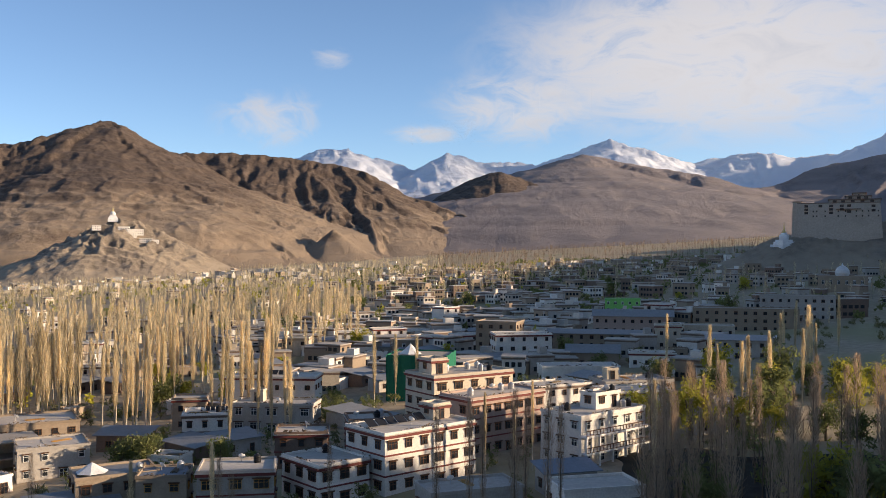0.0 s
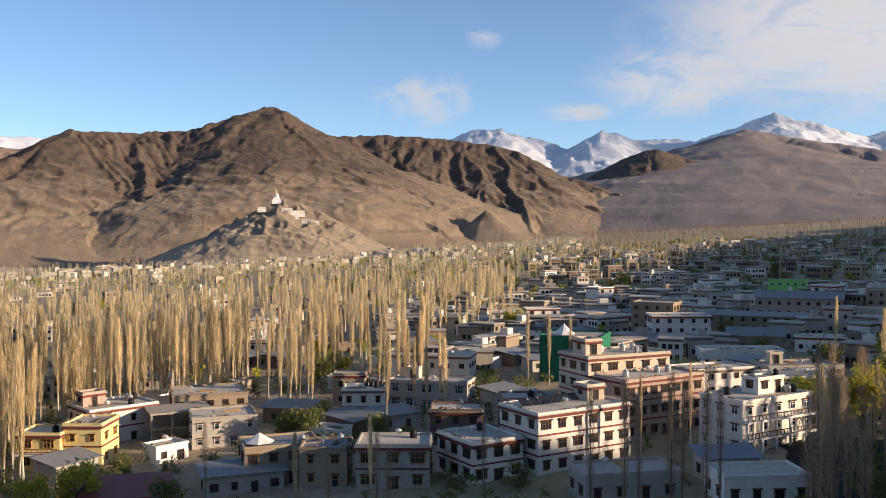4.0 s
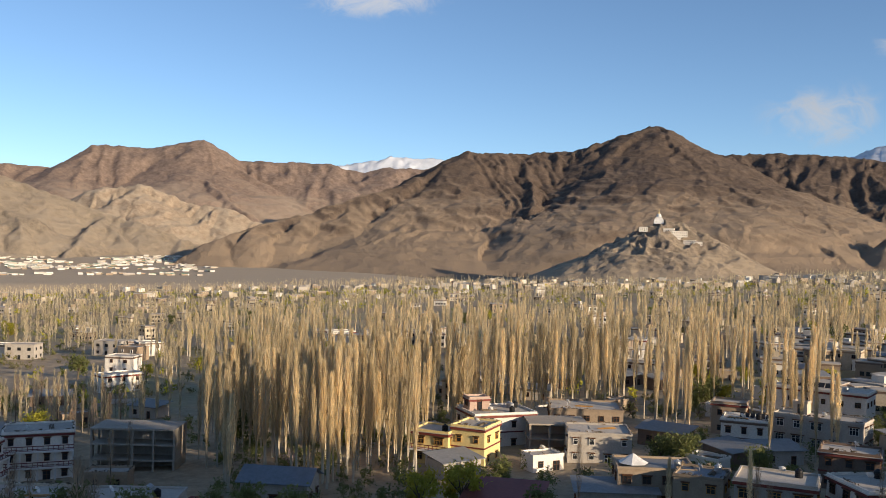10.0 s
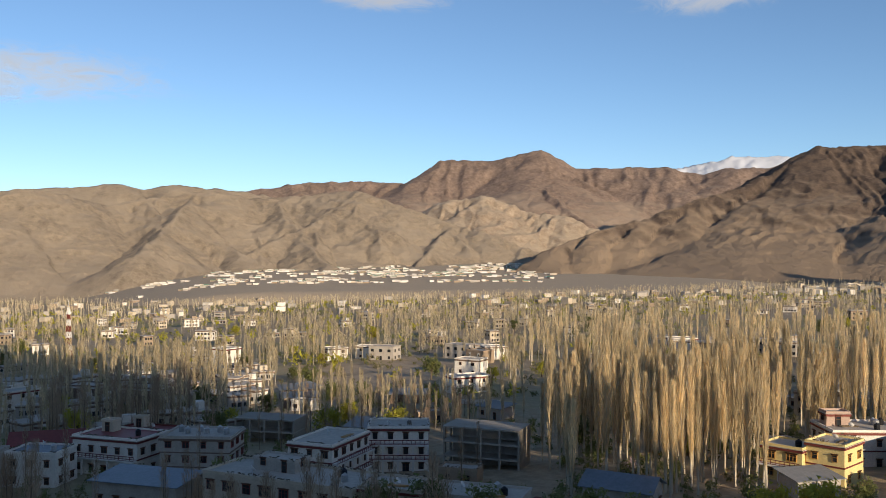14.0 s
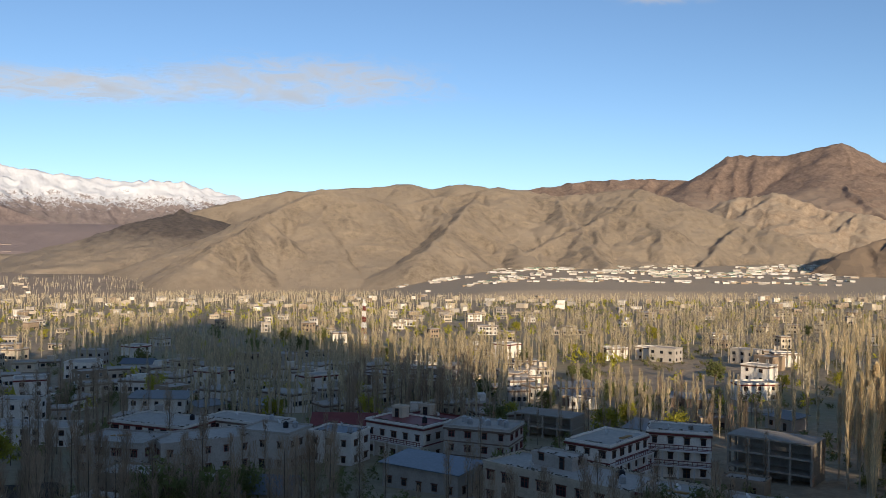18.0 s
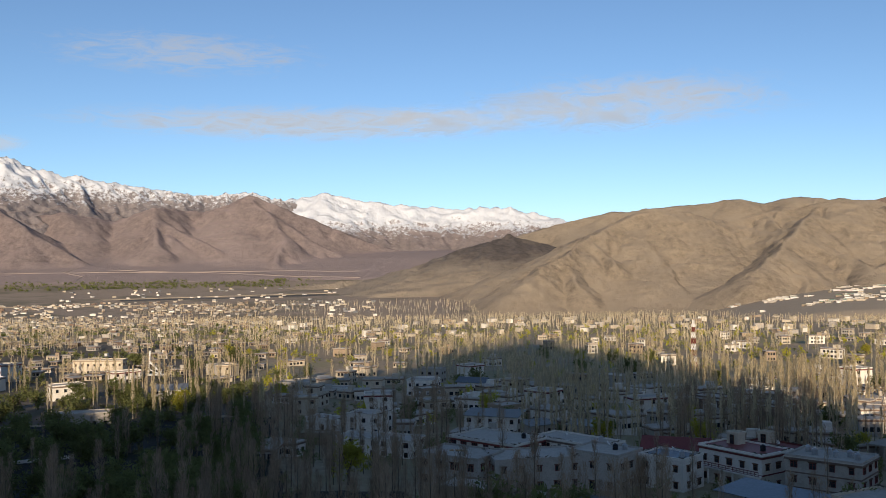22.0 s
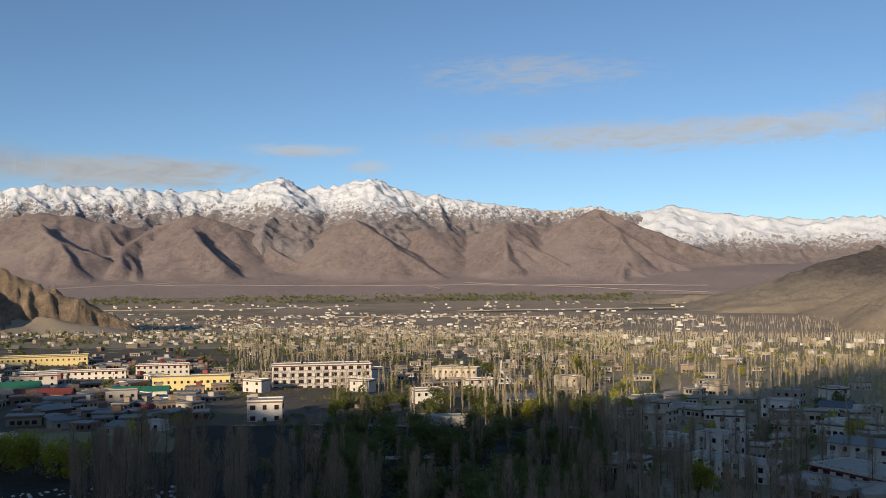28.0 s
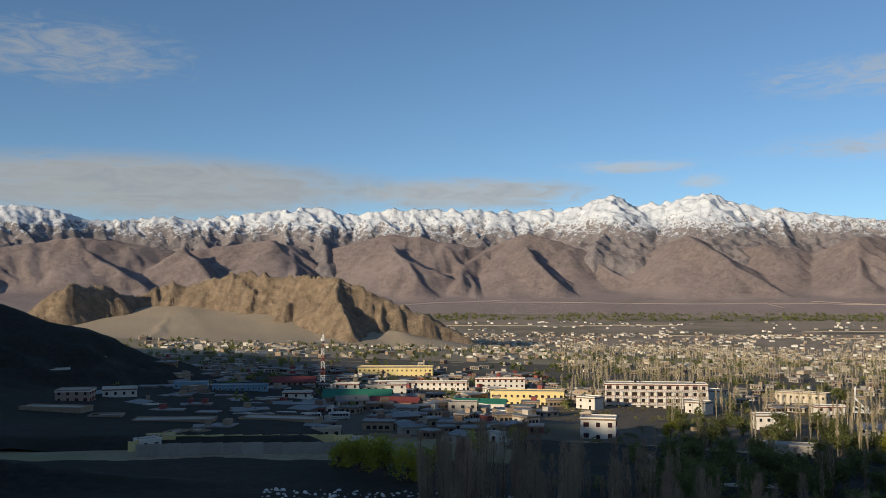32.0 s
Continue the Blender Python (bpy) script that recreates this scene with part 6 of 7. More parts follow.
cloud(56.5, 14.7, 6, 1.0, "thin white cloud streak", 0.6, 2.6, 0.26)
cloud(78.5, 9.5, 13, 2.4, "long feathered grey-white cloud", 0.62, 3.0, 0.2)
cloud(97.5, 8.5, 20, 1.5, "long thin pinkish cloud band", 0.62, 4.6, 0.16)
cloud(88, 8.9, 12, 1.2, "thin pale cloud band", 0.66, 4.6, 0.32)
cloud(105.5, 12.4, 13, 2.0, "very faint high cloud veil", 0.6, 4.5, 0.40)
cloud(115.4, 6.9, 2.2, 0.7, "small lens of cloud over the peak", 0.66, 2.0, 0.26)
cloud(119.5, 7.9, 6.0, 0.65, "thin bright cloud strip", 0.66, 4.5, 0.24)
cloud(129.5, 6.4, 11, 1.4, "grey cloud resting on the snow range", 0.54, 3.6, -0.08)
cloud(149, 6.6, 20, 2.6, "low grey cloud bank along the snow range", 0.47, 4.0, -0.22, 0.7)
cloud(153, 14.0, 11, 3.2, "pale cloud veil high over the range", 0.5, 3.4, 0.36)


# ---------------------------------------------------------------- roof clutter and yard walls
def brush_edge(house_ob, w, d, z):
    """Brushwood stacked along the parapet, as fodder and fuel for the winter."""
    rng = np.random.default_rng(int(abs(w * 131 + d * 17 + z * 7)))
    n = int((w + d) * 9)
    along = rng.random(n)
    long_side = rng.random(n) < w / (w + d)
    sign = np.where(rng.random(n) < 0.5, -1, 1)
    keep = np.sin(along * 9 + sign * 2) > -0.45
    px = np.where(long_side, (along - 0.5) * w, sign * (w / 2 - 0.2))[keep]
    py = np.where(long_side, sign * (d / 2 - 0.2), (along - 0.5) * d)[keep]
    ls, n = long_side[keep], int(keep.sum())
    base = np.stack([px, py, np.full(n, z)], -1) + rng.normal(0, 0.1, (n, 3))
    lean = np.stack([np.where(ls, 1.0, 0.15), np.where(ls, 0.15, 1.0), np.zeros(n)], -1) * rng.uniform(-0.9, 0.9, (n, 1))
    tip = base + lean + np.stack([np.zeros(n), np.zeros(n), rng.uniform(0.05, 0.5, n)], -1)
    side = base + rng.normal(0, 0.14, (n, 3))
    side[:, 2] = base[:, 2] + rng.uniform(0.05, 0.4, n)
    v = np.stack([base, tip, side], 1).reshape(-1, 3)
    share("brushwood", tri_mesh("brushwood", v, np.arange(len(v)).reshape(-1, 3), ["bark_dark"]), house_ob, Matrix.Identity(4), "dark brushwood stacked along the roof edge")["kind"] = "stuff"


def roof_plan(ob):
    """Width, depth and top of a house's flat roof."""
    for c in ob.children:
        if c.name.startswith("parapet"):
            b = [Vector(q) for q in c.bound_box]
            return max(q.x for q in b) * 2, max(q.y for q in b) * 2, max(q.z for q in b)
    return None


def stove_room(ob, u, v, z, label):
    """A small stair-head room on a roof, with its door."""
    p = ob.matrix_basis @ Vector((u, v, z))
    return house(p.x, p.y, math.degrees(ob.matrix_basis.to_euler().z), 3.2, 2.8, 2.3, "cream", label, None, floors=1, base=p.z, category="rooftop room", bays=1, sides=(0,), lintel=None, plain=True)


near_houses = [o for o in bpy.data.objects if o.parent is None and o.name.split(".")[0] == "house" and math.hypot(o.matrix_basis.translation.x, o.matrix_basis.translation.y) < 330]
rr = random.Random(77)
for ob in near_houses:
    plan = roof_plan(ob)
    if not plan or plan[0] < 6.5:
        continue
    w, d, z = plan
    away = math.hypot(ob.matrix_basis.translation.x, ob.matrix_basis.translation.y)
    if rr.random() < 0.62:
        brush_edge(ob, w, d, z - 0.1)
    if away < 270 and rr.random() < 0.42:
        for q in range(rr.choice((1, 1, 2))):
            tank(*roof_spot(ob, w * (0.28 - 0.12 * q), d * rr.uniform(-0.3, 0.3), z - 0.55), rr.choice(("black", "black", "steel")))
    if 215 < away < 270 and w > 10 and rr.random() < 0.3:
        stove_room(ob, -w * 0.25, d * 0.2, z - 0.42, "small plastered stair-head room on a flat roof")



def dish_meshes():
    bm = bmesh.new()
    lathe(bm, [(0.05, 0.0), (0.3, 0.06), (0.5, 0.18), (0.6, 0.3), (0.57, 0.31), (0.28, 0.1), (0.02, 0.04)], 14)
    bowl = bpy.data.meshes.new("bowl")
    bm.to_mesh(bowl)
    bm.free()
    bowl.materials.append(MAT["white_paint"])
    return bowl, box_mesh("mast", ["steel"], [(-0.04, -0.04, 0, 0.04, 0.04, 0.8, 0)]), box_mesh("feed_arm", ["steel"], [(-0.02, -0.02, 0, 0.02, 0.02, 0.75, 0)])


BOWL, POST, ARM = dish_meshes()
PLANK = box_mesh("plank", ["wood_light"], [(-1.9, -0.11, 0, 1.9, 0.11, 0.06, 0)])
LOG = box_mesh("plank", ["bark_dark"], [(-1.7, -0.08, 0, 1.7, 0.08, 0.14, 0)])


def satellite_dish(x, y, z, yaw):
    ob = tagged(new("satellite_dish"), "white satellite dish on a post on a flat roof", "dish", "roof dishes")
    ob.matrix_basis = pose(x, y, z, 0, 0, yaw)
    share("mast", POST, ob, Matrix.Identity(4))
    share("bowl", BOWL, ob, pose(0, 0, 0.8, 52, 0, 0))
    share("feed_arm", ARM, ob, pose(0, 0, 0.8, 52, 0, 0))


def plank_stack(x, y, z, yaw, me, label):
    ob = tagged(new("plank_stack"), label, "planks", "stacks on roofs")
    ob.matrix_basis = pose(x, y, z, 0, 0, yaw)
    for i in range(7):
        share("plank", me, ob, pose(rr.uniform(-0.3, 0.3), 0.26 * (i % 4) - 0.4, 0.15 * (i // 4), 0, 0, rr.uniform(-7, 7)))


for ob in near_houses:
    plan = roof_plan(ob)
    if not plan or plan[0] < 7 or math.hypot(ob.matrix_basis.translation.x, ob.matrix_basis.translation.y) > 245:
        continue
    w, d, z = plan
    yaw = math.degrees(ob.matrix_basis.to_euler().z)
    if rr.random() < 0.55:
        satellite_dish(*roof_spot(ob, w * rr.uniform(-0.35, 0.1), d * rr.uniform(-0.35, 0.3), z - 0.5), rr.uniform(120, 200))
    if rr.random() < 0.45:
        light = rr.random() < 0.5
        plank_stack(*roof_spot(ob, w * rr.uniform(-0.2, 0.2), d * rr.uniform(-0.3, 0.3), z - 0.5), yaw + rr.choice((0, 90, 20)), PLANK if light else LOG, "pale sawn planks stacked on a flat roof" if light else "dark poplar poles stacked on a flat roof")

WALLS = [("brown", "mud_wall", "weathered mud-brick garden wall"), ("rubble", "stone_wall", "dry-stone garden wall between the houses"), ("white", "yard_wall", "whitewashed yard wall beside a house")]
for az0, az1, d0, d1, n in ((-14, 20, 135, 330, 12), (20, 48, 130, 175, 4), (48, 100, 130, 300, 14), (100, 126, 240, 420, 8), (126, 150, 270, 430, 6)):
    for i in range(n):
        x, y = polar(rr.uniform(az0, az1), rr.uniform(d0, d1))
        to = math.atan2(y, x) + rr.choice((0, math.pi / 2)) + rr.uniform(-0.4, 0.4)
        L = rr.uniform(9, 22)
        pts = [(x + math.cos(to) * L * k, y + math.sin(to) * L * k) for k in (0, 0.25, 0.5, 0.75, 1)]
        if all(clear(*p, 0.2) for p in pts):
            mat, name, label = WALLS[i % 3]
            wall_run(pts[0], pts[-1], rr.uniform(1.4, 2.1), 0.4, mat, name, label, 7.0)


# ---------------------------------------------------------------- trees
def poplar_arrays(rng, blades, width, tall=20.0, spread=1.25):
    """The upright twigs of a Lombardy poplar: a thin blade each."""
    u = 0.16 + 0.82 * rng.random(blades) ** 0.8
    ang = rng.random(blades) * math.tau
    rise, crown = np.clip((u - 0.1) / 0.45, 0, 1), np.clip((1.02 - u) / 0.36, 0, 1)
    rad = spread * (0.3 + 0.7 * rise * rise * (3 - 2 * rise)) * np.maximum(np.sqrt(crown), 0.06)
    r0, r1 = rad * rng.random(blades) * 0.45, rad * (0.35 + 0.65 * rng.random(blades))
    z0 = u * tall
    z1 = np.minimum(z0 + (1.2 + 2.6 * rng.random(blades)) * tall / 20, tall * (1.0 + 0.02 * rng.random(blades)))
    turn = rng.random(blades) * math.tau
    wx, wy = np.cos(turn) * width * (0.6 + 0.8 * rng.random(blades)) / 2, np.sin(turn) * width / 2
    cx, cy = np.cos(ang), np.sin(ang)
    a = np.stack([cx * r0 - wx, cy * r0 - wy, z0], -1)
    b = np.stack([cx * r0 + wx, cy * r0 + wy, z0], -1)
    c = np.stack([cx * r1 + wx * 0.5, cy * r1 + wy * 0.5, z1], -1)
    v = np.stack([a, b, c], 1).reshape(-1, 3)
    return v, np.arange(len(v)).reshape(-1, 3)


def trunk_arrays(tall, r, sides=5):
    rings = []
    for z, k in ((-0.6, 1.15), (tall * 0.3, 0.8), (tall * 0.9, 0.15)):
        a = np.arange(sides) * math.tau / sides
        rings.append(np.stack([np.cos(a) * r * k, np.sin(a) * r * k, np.full(sides, z)], -1))
    v = np.concatenate(rings)
    f = []
    for q in range(2):
        for i in range(sides):
            j = (i + 1) % sides
            f += [(q * sides + i, q * sides + j, q * sides + sides + j), (q * sides + i, q * sides + sides + j, q * sides + sides + i)]
    return v, np.array(f)


POPLARS = []
for k in range(6):
    v, f = poplar_arrays(RNG, 640, 0.075, 20.0, (0.85, 1.05, 1.3, 0.95, 1.15, 0.75)[k])
    crown = tri_mesh("crown", v, f, ["twig"])
    v, f = trunk_arrays(20.0, 0.19, 7)
    POPLARS.append((tri_mesh("trunk", v, f, ["bark"]), crown))


# bare poplars for shaded places: darker twigs and trunk carry the shade
BARE = []
for k in range(4):
    v, f = poplar_arrays(RNG, 520, 0.06, 20.0, 2.0 + 0.3 * k)
    crown = tri_mesh("crown", v, f, ["twig_shaded"])
    v, f = trunk_arrays(20.0, 0.2, 7)
    BARE.append((tri_mesh("trunk", v, f, ["bark_dark"]), crown))


def poplar_things(az0, az1, d0, d1, n, lo, hi, label, rows=0.0, forms=POPLARS):
    for x, y, z in scatter(RNG, az0, az1, d0, d1, n, 0.3, rows):
        trunk, crown = forms[RNG.integers(len(forms))]
        s = RNG.uniform(lo, hi) / 20
        ob = tagged(new("poplar_tree"), label, "tree", "poplars")
        wide = s * RNG.uniform(0.85, 1.2)
        ob.matrix_basis = pose(x, y, z, RNG.normal(0, 0.8), RNG.normal(0, 0.8), RNG.uniform(0, 360)) @ Matrix.Diagonal((wide, wide, s, 1))
        share("trunk", trunk, ob, Matrix.Identity(4))
        share("crown", crown, ob, Matrix.Identity(4))


def poplar_stuff(name, label, spots, blades, width, lo, hi, spread, twig="twig"):
    """A far grove: many poplars in one mesh."""
    forms = []
    for k in range(10):
        v, f = poplar_arrays(RNG, blades, width, 20.0, spread)
        tv, tf = trunk_arrays(20.0, max(0.19, width * 0.45), 3)
        forms.append((np.concatenate([v, tv]), np.concatenate([f, tf + len(v)]), len(f)))
    vs, fs, ms, base = [], [], [], 0
    for x, y, z in spots:
        v, f, nb = forms[RNG.integers(10)]
        s, a = RNG.uniform(lo, hi) / 20, RNG.uniform(0, math.tau)
        k = s * RNG.uniform(0.9, 1.3)
        c, q = math.cos(a) * k, math.sin(a) * k
        vs.append(np.stack([v[:, 0] * c - v[:, 1] * q + x, v[:, 0] * q + v[:, 1] * c + y, v[:, 2] * s + z], -1))
        fs.append(f + base)
        ms.append(np.concatenate([np.zeros(nb), np.ones(len(f) - nb)]))
        base += len(v)
    ob = new(name, tri_mesh(name, np.concatenate(vs), np.concatenate(fs), [twig, "bark" if twig == "twig" else "bark_dark"], np.concatenate(ms)))
    return tagged(ob, label, "trees", kind="stuff")


TAN = "tall bare poplar with pale trunk and tan budding twigs"
DUSK = "tall bare poplar standing in the morning shade"
BROWN = "bare brown poplar with fine twigs darkened for shade"
# nearest rows, tree by tree
poplar_things(22, 41, 172, 250, 70, 18, 26, TAN)
poplar_things(32, 46, 165, 235, 50, 18, 26, TAN)
poplar_things(17.2, 20.5, 217, 245, 10, 17, 22, TAN)
poplar_things(10, 19, 255, 300, 26, 17, 21, TAN)
poplar_things(10.5, 14, 215, 240, 9, 16, 21, TAN)
poplar_things(7.5, 13, 192, 250, 8, 16, 20, TAN)
poplar_things(-22, -12, 112, 150, 7, 14, 20, BROWN, forms=BARE)
poplar_things(-24, -13, 180, 320, 16, 15, 20, DUSK)
poplar_things(56, 70, 118, 150, 8, 10, 15, BROWN, forms=BARE)
poplar_things(74, 102, 130, 165, 22, 13, 19, BROWN, forms=BARE)
poplar_things(122.5, 132.5, 165, 235, 30, 14, 21, BROWN, forms=BARE)
poplar_things(108, 116, 150, 200, 8, 13, 18, BROWN, forms=BARE)

# single thin trees before the hotels
for az, d, h in ((9.6, 205, 17), (4.2, 232, 19), (2.9, 236, 18), (1.6, 240, 17), (-2.6, 160, 15), (-4.4, 158, 13), (13.9, 138, 14), (18.5, 136, 13), (-5.5, 165, 16), (-12.8, 150, 18)):
    x, y = polar(az, d)
    trunk, crown = POPLARS[RNG.integers(6)]
    ob = tagged(new("poplar_tree"), "single thin bare poplar among the houses", "tree", "poplars")
    ob.matrix_basis = pose(x, y, ground_z(x, y), 0, 0, RNG.uniform(0, 360)) @ Matrix.Diagonal((h / 24, h / 24, h / 20, 1))
    share("trunk", trunk, ob, Matrix.Identity(4))
    share("crown", crown, ob, Matrix.Identity(4))


for az, d, h in ((0.4, 128, 19), (-1.6, 122, 21), (-2.5, 126, 18), (-4.4, 120, 22), (-5.0, 131, 19), (-6.4, 124, 22), (-7.2, 133, 18), (-12.6, 128, 23), (-13.4, 121, 21), (12.9, 118, 14), (13.6, 124, 15), (16.6, 117, 12), (23.8, 150, 13), (6.9, 137, 13)):
    x, y = polar(az, d)
    trunk, crown = BARE[RNG.integers(4)]
    ob = tagged(new("poplar_tree"), "bare poplar in front of the houses, thin twigs darkened for shade", "tree", "poplars")
    ob.matrix_basis = pose(x, y, ground_z(x, y), RNG.normal(0, 1), RNG.normal(0, 1), RNG.uniform(0, 360)) @ Matrix.Diagonal((h / 34, h / 34, h / 20, 1))
    share("trunk", trunk, ob, Matrix.Identity(4))
    share("crown", crown, ob, Matrix.Identity(4))


# groves farther out
spots = scatter(RNG, 21, 47, 180, 300, 280, 0.3)
poplar_stuff("poplar_grove", "thick stand of bare tan poplars", spots, 300, 0.12, 15, 25, 1.15)
spots = clustered(scatter(RNG, 5, 48, 260, 560, 1100, 0.5), 60, 0.42, 11)
poplar_stuff("poplar_grove", "grove of tall bare poplars between the houses", spots, 150, 0.18, 12, 21, 1.25)
spots = clustered(scatter(RNG, 48, 66, 240, 450, 330, 0.5), 50, 0.46, 12) + clustered(scatter(RNG, 66, 86, 250, 460, 700, 0.5), 60, 0.40, 13) + clustered(scatter(RNG, 86, 118, 330, 520, 420, 0.5), 60, 0.5, 14)
poplar_stuff("poplar_grove", "grove of bare tan poplars between the houses", spots, 120, 0.18, 9, 16, 1.3)
spots = clustered(scatter(RNG, -8, 30, 480, 1100, 1500, 0.5), 130, 0.38, 15) + clustered(scatter(RNG, 30, 100, 450, 850, 3000, 0.5), 90, 0.40, 16) + clustered(scatter(RNG, 100, 124, 480, 900, 700, 0.5), 90, 0.44, 17) + clustered(scatter(RNG, -28, -8, 330, 900, 350, 0.5), 90, 0.5, 18)
poplar_stuff("poplar_grove", "wide belt of pale bare poplars across the valley", spots, 52, 0.42, 8, 14, 2.1)
spots = clustered(scatter(RNG, 0, 102, 820, 1700, 7500), 150, 0.36, 19) + clustered(scatter(RNG, 100, 124, 850, 2000, 1900), 110, 0.36, 20) + scatter(RNG, 124, 135, 1250, 1400, 60)
poplar_stuff("poplar_grove", "far belt of poplars at the foot of the hills", spots, 20, 0.95, 7, 12, 2.7)
spots = clustered(scatter(RNG, -26, 1, 850, 2200, 2400), 200, 0.34, 21)
poplar_stuff("poplar_grove", "far belt of bare poplars below the northern slopes, browned for shade", spots, 22, 0.8, 7, 12, 2.8, "twig_shaded")
spots = scatter(RNG, 50, 101, 125, 300, 150, 0.4) + scatter(RNG, 101, 124, 140, 330, 50, 0.4)
poplar_stuff("poplar_grove", "thin bare poplars in the shaded gardens", spots, 170, 0.1, 8, 15, 2.0, "twig_shaded")


def leafy_arrays(rng, clumps, leaves, size, tall, wide):
    """A round crown: clumps of small leaf blades round uneven centres."""
    vs = []
    for c in range(clumps):
        a, r = rng.random() * math.tau, wide * 0.62 * math.sqrt(rng.random())
        cz = tall * (0.22 + 0.62 * rng.random())
        k = wide * (0.28 + 0.22 * rng.random())
        p = rng.normal(0, 0.45, (leaves, 3)) * np.array([k, k, k * 0.9]) + np.array([math.cos(a) * r, math.sin(a) * r, cz])
        p[:, 2] = np.maximum(p[:, 2], tall * 0.05)
        d1, d2 = rng.normal(0, 1, (leaves, 3)) * size, rng.normal(0, 1, (leaves, 3)) * size
        vs.append(np.stack([p, p + d1, p + d2], 1).reshape(-1, 3))
    v = np.concatenate(vs)
    return v, np.arange(len(v)).reshape(-1, 3)


LEAFY = {}
for mat in ("leaf_yellow", "leaf_green", "blossom"):
    for k in range(3):
        v, f = leafy_arrays(RNG, 18, 66, 0.29, 7.0, 3.4)
        bm = bmesh.new()
        tube(bm, (0, 0, -0.5), (0.1, 0.1, 2.4), 0.32, 0.2, 7)
        for q in range(6):
            a = math.tau * q / 6 + k
            tube(bm, (0.1, 0.1, 2.0 + 0.2 * (q % 3)), (1.7 * math.cos(a), 1.7 * math.sin(a), 4.4 + (q % 2)), 0.13, 0.04, 5)
        me = bpy.data.meshes.new("trunk")
        bm.to_mesh(me)
        bm.free()
        me.materials.append(MAT["bark_dark"])
        LEAFY[mat, k] = (me, tri_mesh("crown", v, f, [mat]))


def willow(x, y, s, mat, label, flat=1.0):
    trunk, crown = LEAFY[mat, int(RNG.integers(3))]
    ob = tagged(new("willow_tree"), label, "tree", "leafy trees")
    ob.matrix_basis = pose(x, y, ground_z(x, y), 0, 0, RNG.uniform(0, 360)) @ Matrix.Diagonal((s, s, s * flat, 1))
    share("trunk", trunk, ob, Matrix.Identity(4))
    share("crown", crown, ob, Matrix.Identity(4))


YEL, GRN, BLO = "round willow in fresh yellow-green leaf", "dull green leafy tree between houses", "small apricot tree in pale blossom"
for az, d, s in ((12.8, 262, 1.3), (11.2, 270, 1.15), (15.5, 268, 0.9), (-16.5, 250, 1.6), (-19, 232, 1.3), (-23.5, 235, 1.3), (-15, 205, 1.4), (-17.5, 190, 1.2), (-26, 240, 1.2),
                 (31, 152, 1.3), (33.5, 150, 1.2), (60, 240, 1.2), (56, 235, 1.2), (66, 250, 1.1), (133.2, 240, 1.6), (134.6, 246, 1.7), (136.2, 252, 1.6), (135.4, 262, 1.5), (137.4, 262, 1.3), (132, 250, 1.4), (129, 300, 1.2), (126.5, 320, 1.1), (117.5, 360, 1.1)):
    willow(*polar(az, d), s, "leaf_yellow", YEL)
for az, d, s in ((17.7, 186, 1.1), (19, 188, 1.0), (13.4, 182, 0.9), (11.5, 170, 0.8), (28.5, 172, 0.8), (26, 142, 1.0), (44, 150, 1.0), (41, 142, 1.1), (54, 152, 1.2), (57, 148, 1.3),
                 (50.5, 152, 1.0), (63, 188, 1.1), (66, 178, 1.2), (72, 150, 1.0), (84.5, 152, 1.7), (87, 158, 1.8), (82, 166, 1.3), (90.5, 240, 1.0), (92, 330, 1.1), (86, 300, 1.1), (88, 430, 1.5), (79, 480, 1.6), (81.5, 470, 1.5)):
    willow(*polar(az, d), s, "leaf_green", GRN)
for i in range(95):
    az, d = RNG.uniform(101.5, 118.5), RNG.uniform(168, 290)
    x, y = polar(az, d)
    if clear(x, y, 1.5):
        willow(x, y, RNG.uniform(1.0, 1.55), "leaf_green", "dense dark green willow in a shaded orchard", 0.9)
for i in range(60):
    az, d = RNG.uniform(101, 119.5), RNG.uniform(290, 430)
    x, y = polar(az, d)
    if clear(x, y, 1.0):
        willow(x, y, RNG.uniform(0.9, 1.5), "leaf_green", "dull green willow among the gardens of the lower fields", 0.9)
for az, d, s in ((94.5, 135, 0.5), (99.5, 150, 0.55), (96, 142, 0.5), (106, 175, 0.5), (41.5, 190, 0.55), (112.5, 230, 0.6)):
    willow(*polar(az, d), s, "blossom", BLO)
for i in range(110):
    az, d = RNG.uniform(-20, 110), RNG.uniform(200, 700)
    x, y = polar(az, d)
    if clear(x, y, 1.0):
        green = RNG.random() < 0.55
        willow(x, y, RNG.uniform(0.8, 1.5), "leaf_green" if green else "leaf_yellow", GRN if green else YEL)


# shrubs and orchard scrub between the houses
vs, base = [], 0
spots = clustered(scatter(RNG, -26, 126, 118, 520, 1900, 0.2, tall=False), 30, 0.47, 31)
forms = [leafy_arrays(RNG, 5, 16, 0.34, 3.2, 1.9)[0] for k in range(6)]
for x, y, z in spots:
    vs.append(forms[RNG.integers(6)] * RNG.uniform(0.5, 1.3) + np.array([x, y, z - 0.2]))
v = np.concatenate(vs)
tagged(new("shrubs", tri_mesh("shrubs", v, np.arange(len(v)).reshape(-1, 3), ["scrub"])), "dull brown-green shrubs and scrub between the houses", "shrubs", kind="stuff")
vs = []
forms = [leafy_arrays(RNG, 6, 40, 0.2, 3.6, 1.9)[0] for k in range(6)]
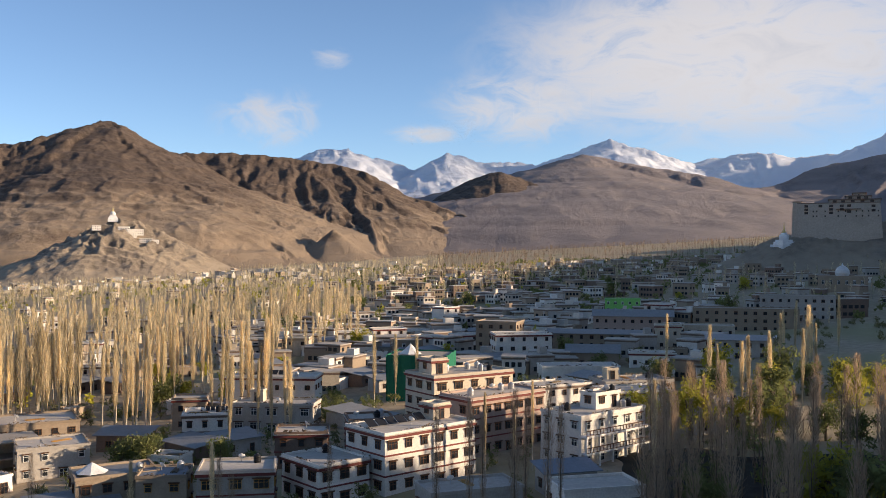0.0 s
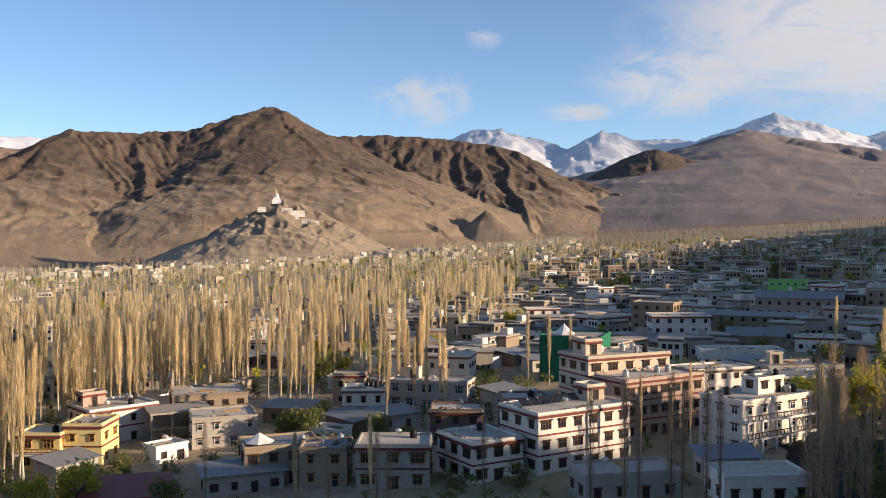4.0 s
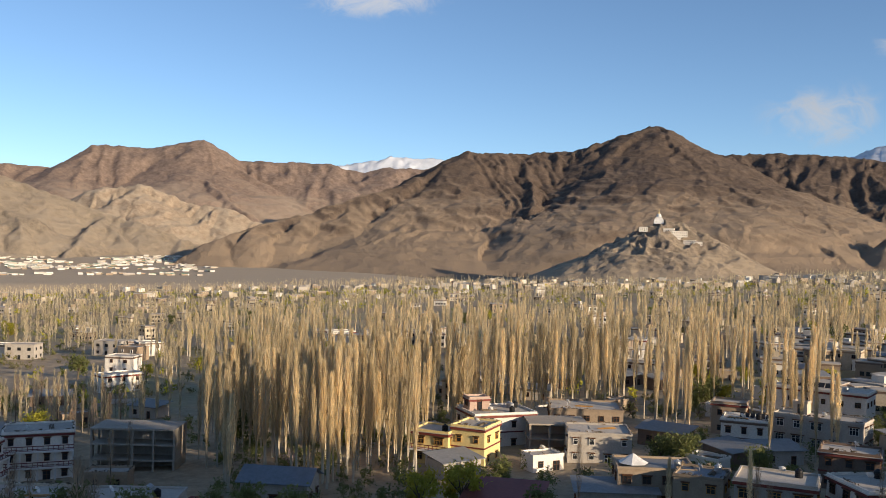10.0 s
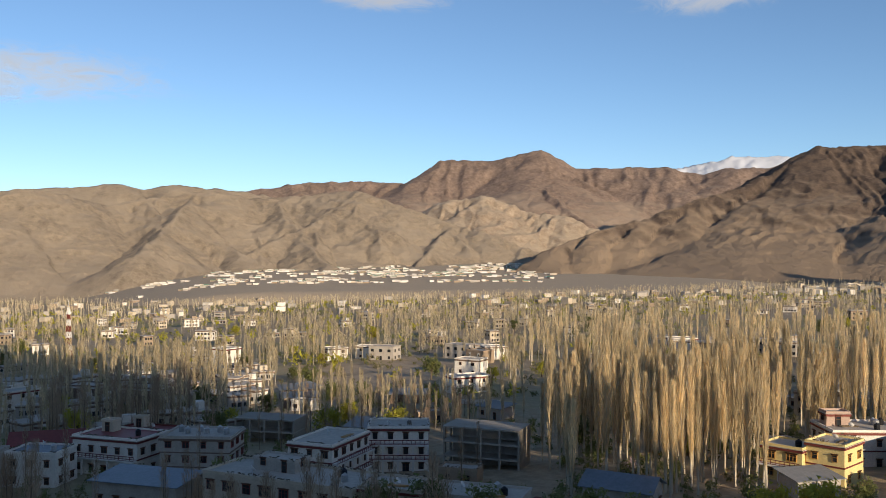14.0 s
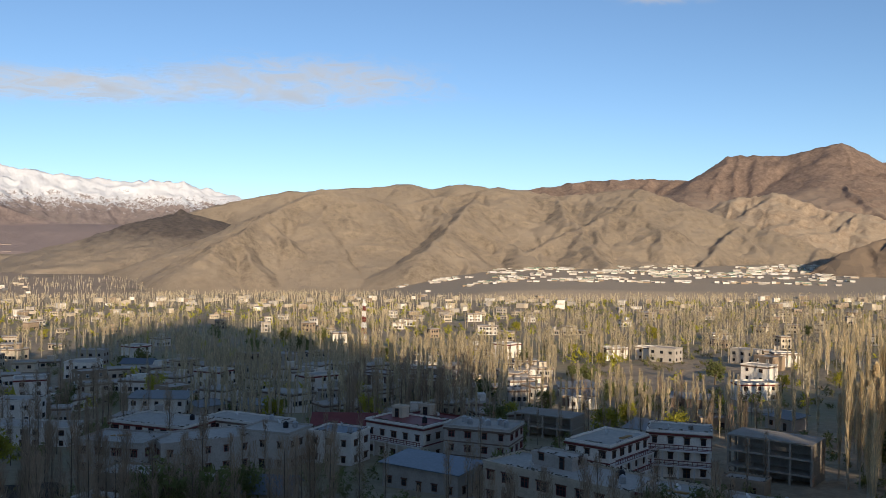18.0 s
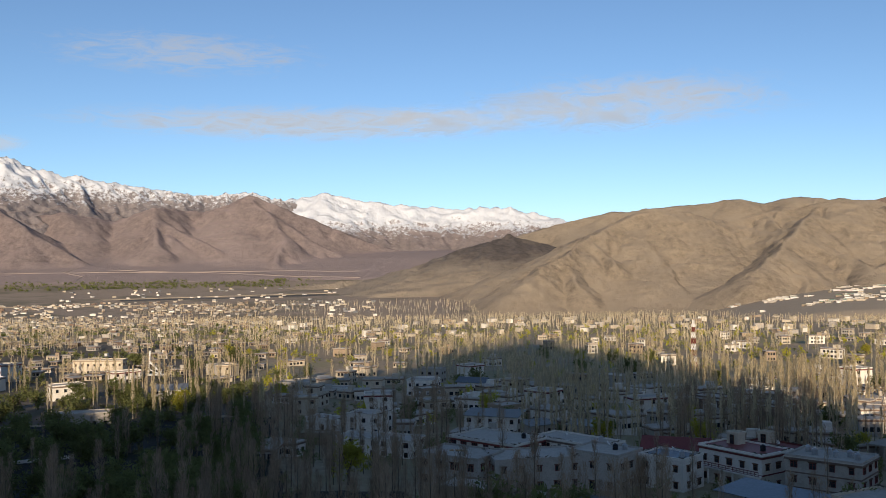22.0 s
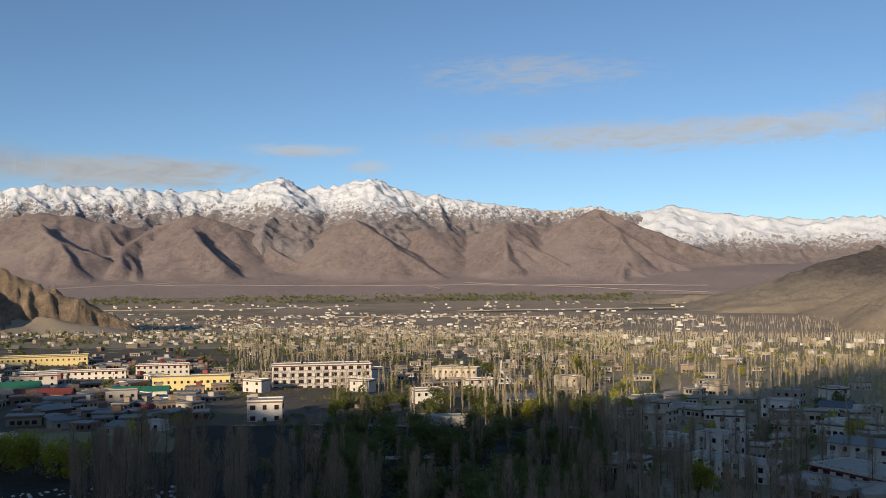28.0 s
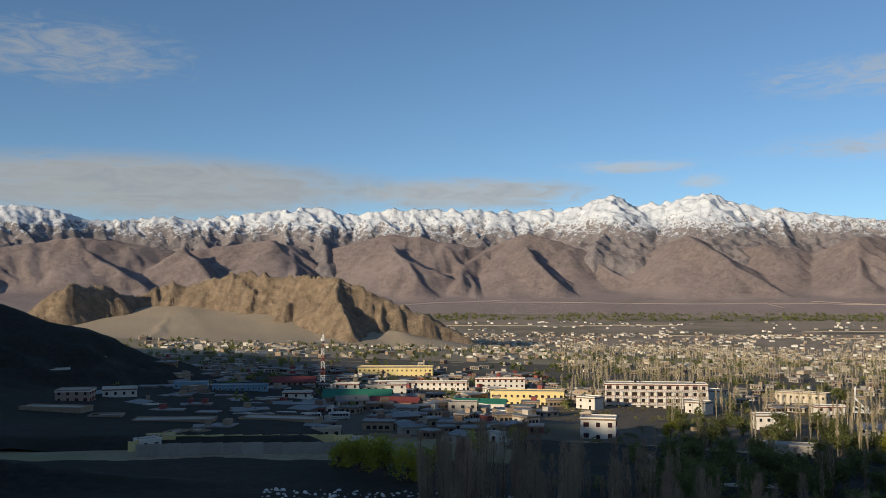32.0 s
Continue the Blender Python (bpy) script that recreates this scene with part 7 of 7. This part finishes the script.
for x, y, z in clustered(scatter(RNG, -13, 46, 112, 255, 900, 0.1, tall=False), 18, 0.46, 37) + clustered(scatter(RNG, 46, 100, 125, 330, 900, 0.1, tall=False), 22, 0.46, 38):
    vs.append(forms[RNG.integers(6)] * RNG.uniform(0.5, 1.35) + np.array([x, y, z - 0.2]))
v = np.concatenate(vs)
tagged(new("garden_bushes", tri_mesh("garden_bushes", v, np.arange(len(v)).reshape(-1, 3), ["leaf_green"])), "dark green garden bushes crowded between the houses", "bushes", kind="stuff")
vs = []
forms = [leafy_arrays(RNG, 3, 7, 0.9, 3.4, 3.0)[0] for k in range(6)]
for x, y, z in clustered(scatter(RNG, -20, 124, 420, 1300, 5200, 0.2, tall=False), 80, 0.44, 32):
    vs.append(forms[RNG.integers(6)] * RNG.uniform(0.5, 1.2) + np.array([x, y, z - 0.2]))
v = np.concatenate(vs)
tagged(new("orchard_scrub", tri_mesh("orchard_scrub", v, np.arange(len(v)).reshape(-1, 3), ["scrub_pale"])), "pale dry scrub and young orchard trees on the valley floor", "scrub", kind="stuff")
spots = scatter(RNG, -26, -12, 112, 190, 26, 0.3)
poplar_stuff("poplar_grove", "shaded row of bare poplars below the hill", spots, 200, 0.12, 12, 19, 1.8, "twig_shaded")
for i in range(34):
    x, y = polar(RNG.uniform(-26, -8), RNG.uniform(110, 250))
    if clear(x, y, 2):
        willow(x, y, RNG.uniform(1.0, 1.7), "leaf_yellow" if RNG.random() < 0.3 else "leaf_green", "leafy willow beside the old town lanes")

# dark tree clumps in the lower town and along the far river
vs = []
forms = [leafy_arrays(RNG, 4, 10, 0.9, 5.0, 2.8)[0] for k in range(6)]
for x, y, z in clustered(scatter(RNG, 100, 156, 400, 1500, 1500, 0.2, tall=False), 90, 0.46, 33) + clustered(scatter(RNG, -28, 6, 330, 1300, 1200, 0.2, tall=False), 90, 0.44, 34):
    vs.append(forms[RNG.integers(6)] * RNG.uniform(0.6, 1.4) + np.array([x, y, z - 0.2]))
forms = [leafy_arrays(RNG, 3, 6, 2.6, 7.0, 5.0)[0] for k in range(6)]
for x, y, z in on_plain(clustered(scatter(RNG, 96, 146, 3080, 3440, 1500, tall=False), 160, 0.36, 35)):
    vs.append(forms[RNG.integers(6)] * RNG.uniform(0.6, 1.2) + np.array([x, y, z - 0.2]))
v = np.concatenate(vs)
tagged(new("tree_clumps", tri_mesh("tree_clumps", v, np.arange(len(v)).reshape(-1, 3), ["leaf_green"])), "dull green tree clumps between the far houses", "trees", kind="stuff")
spots = on_plain(scatter(RNG, 66, 108, 1650, 2350, 2200))
poplar_stuff("poplar_grove", "far poplar belt at the mouth of the valley", spots, 14, 1.3, 7, 11, 3.2)
thicket = scatter(RNG, 117, 131, 150, 235, 95, 0.4) + scatter(RNG, 95, 113, 128, 185, 60, 0.4) + scatter(RNG, 68, 76, 215, 330, 75, 0.4) + scatter(RNG, 78, 92, 130, 180, 25, 0.4) + scatter(RNG, 86, 106, 180, 330, 120, 0.4) + scatter(RNG, 50, 62, 125, 165, 14, 0.4)
poplar_stuff("bare_thicket", "bare brown willows and poplars crowded in a thicket, shade in their colour", thicket, 300, 0.085, 8, 17, 2.3, "twig_shaded")
poplar_stuff("bare_thicket", "bare brown willows in the gardens below the hill, shade in their colour", scatter(RNG, -27, -8, 108, 200, 55, 0.4), 260, 0.085, 8, 15, 2.3, "twig_shaded")
vs = []
forms = [leafy_arrays(RNG, 5, 10, 0.7, 5.5, 2.8)[0] for k in range(6)]
for x, y, z in clustered(scatter(RNG, -6, 104, 250, 1300, 1900, 0.2, tall=False), 70, 0.46, 36):
    vs.append(forms[RNG.integers(6)] * RNG.uniform(0.5, 1.2) + np.array([x, y, z - 0.2]))
v = np.concatenate(vs)
tagged(new("willow_clumps", tri_mesh("willow_clumps", v, np.arange(len(v)).reshape(-1, 3), ["leaf_yellow"])), "fresh yellow-green willow clumps among the poplars", "trees", kind="stuff")
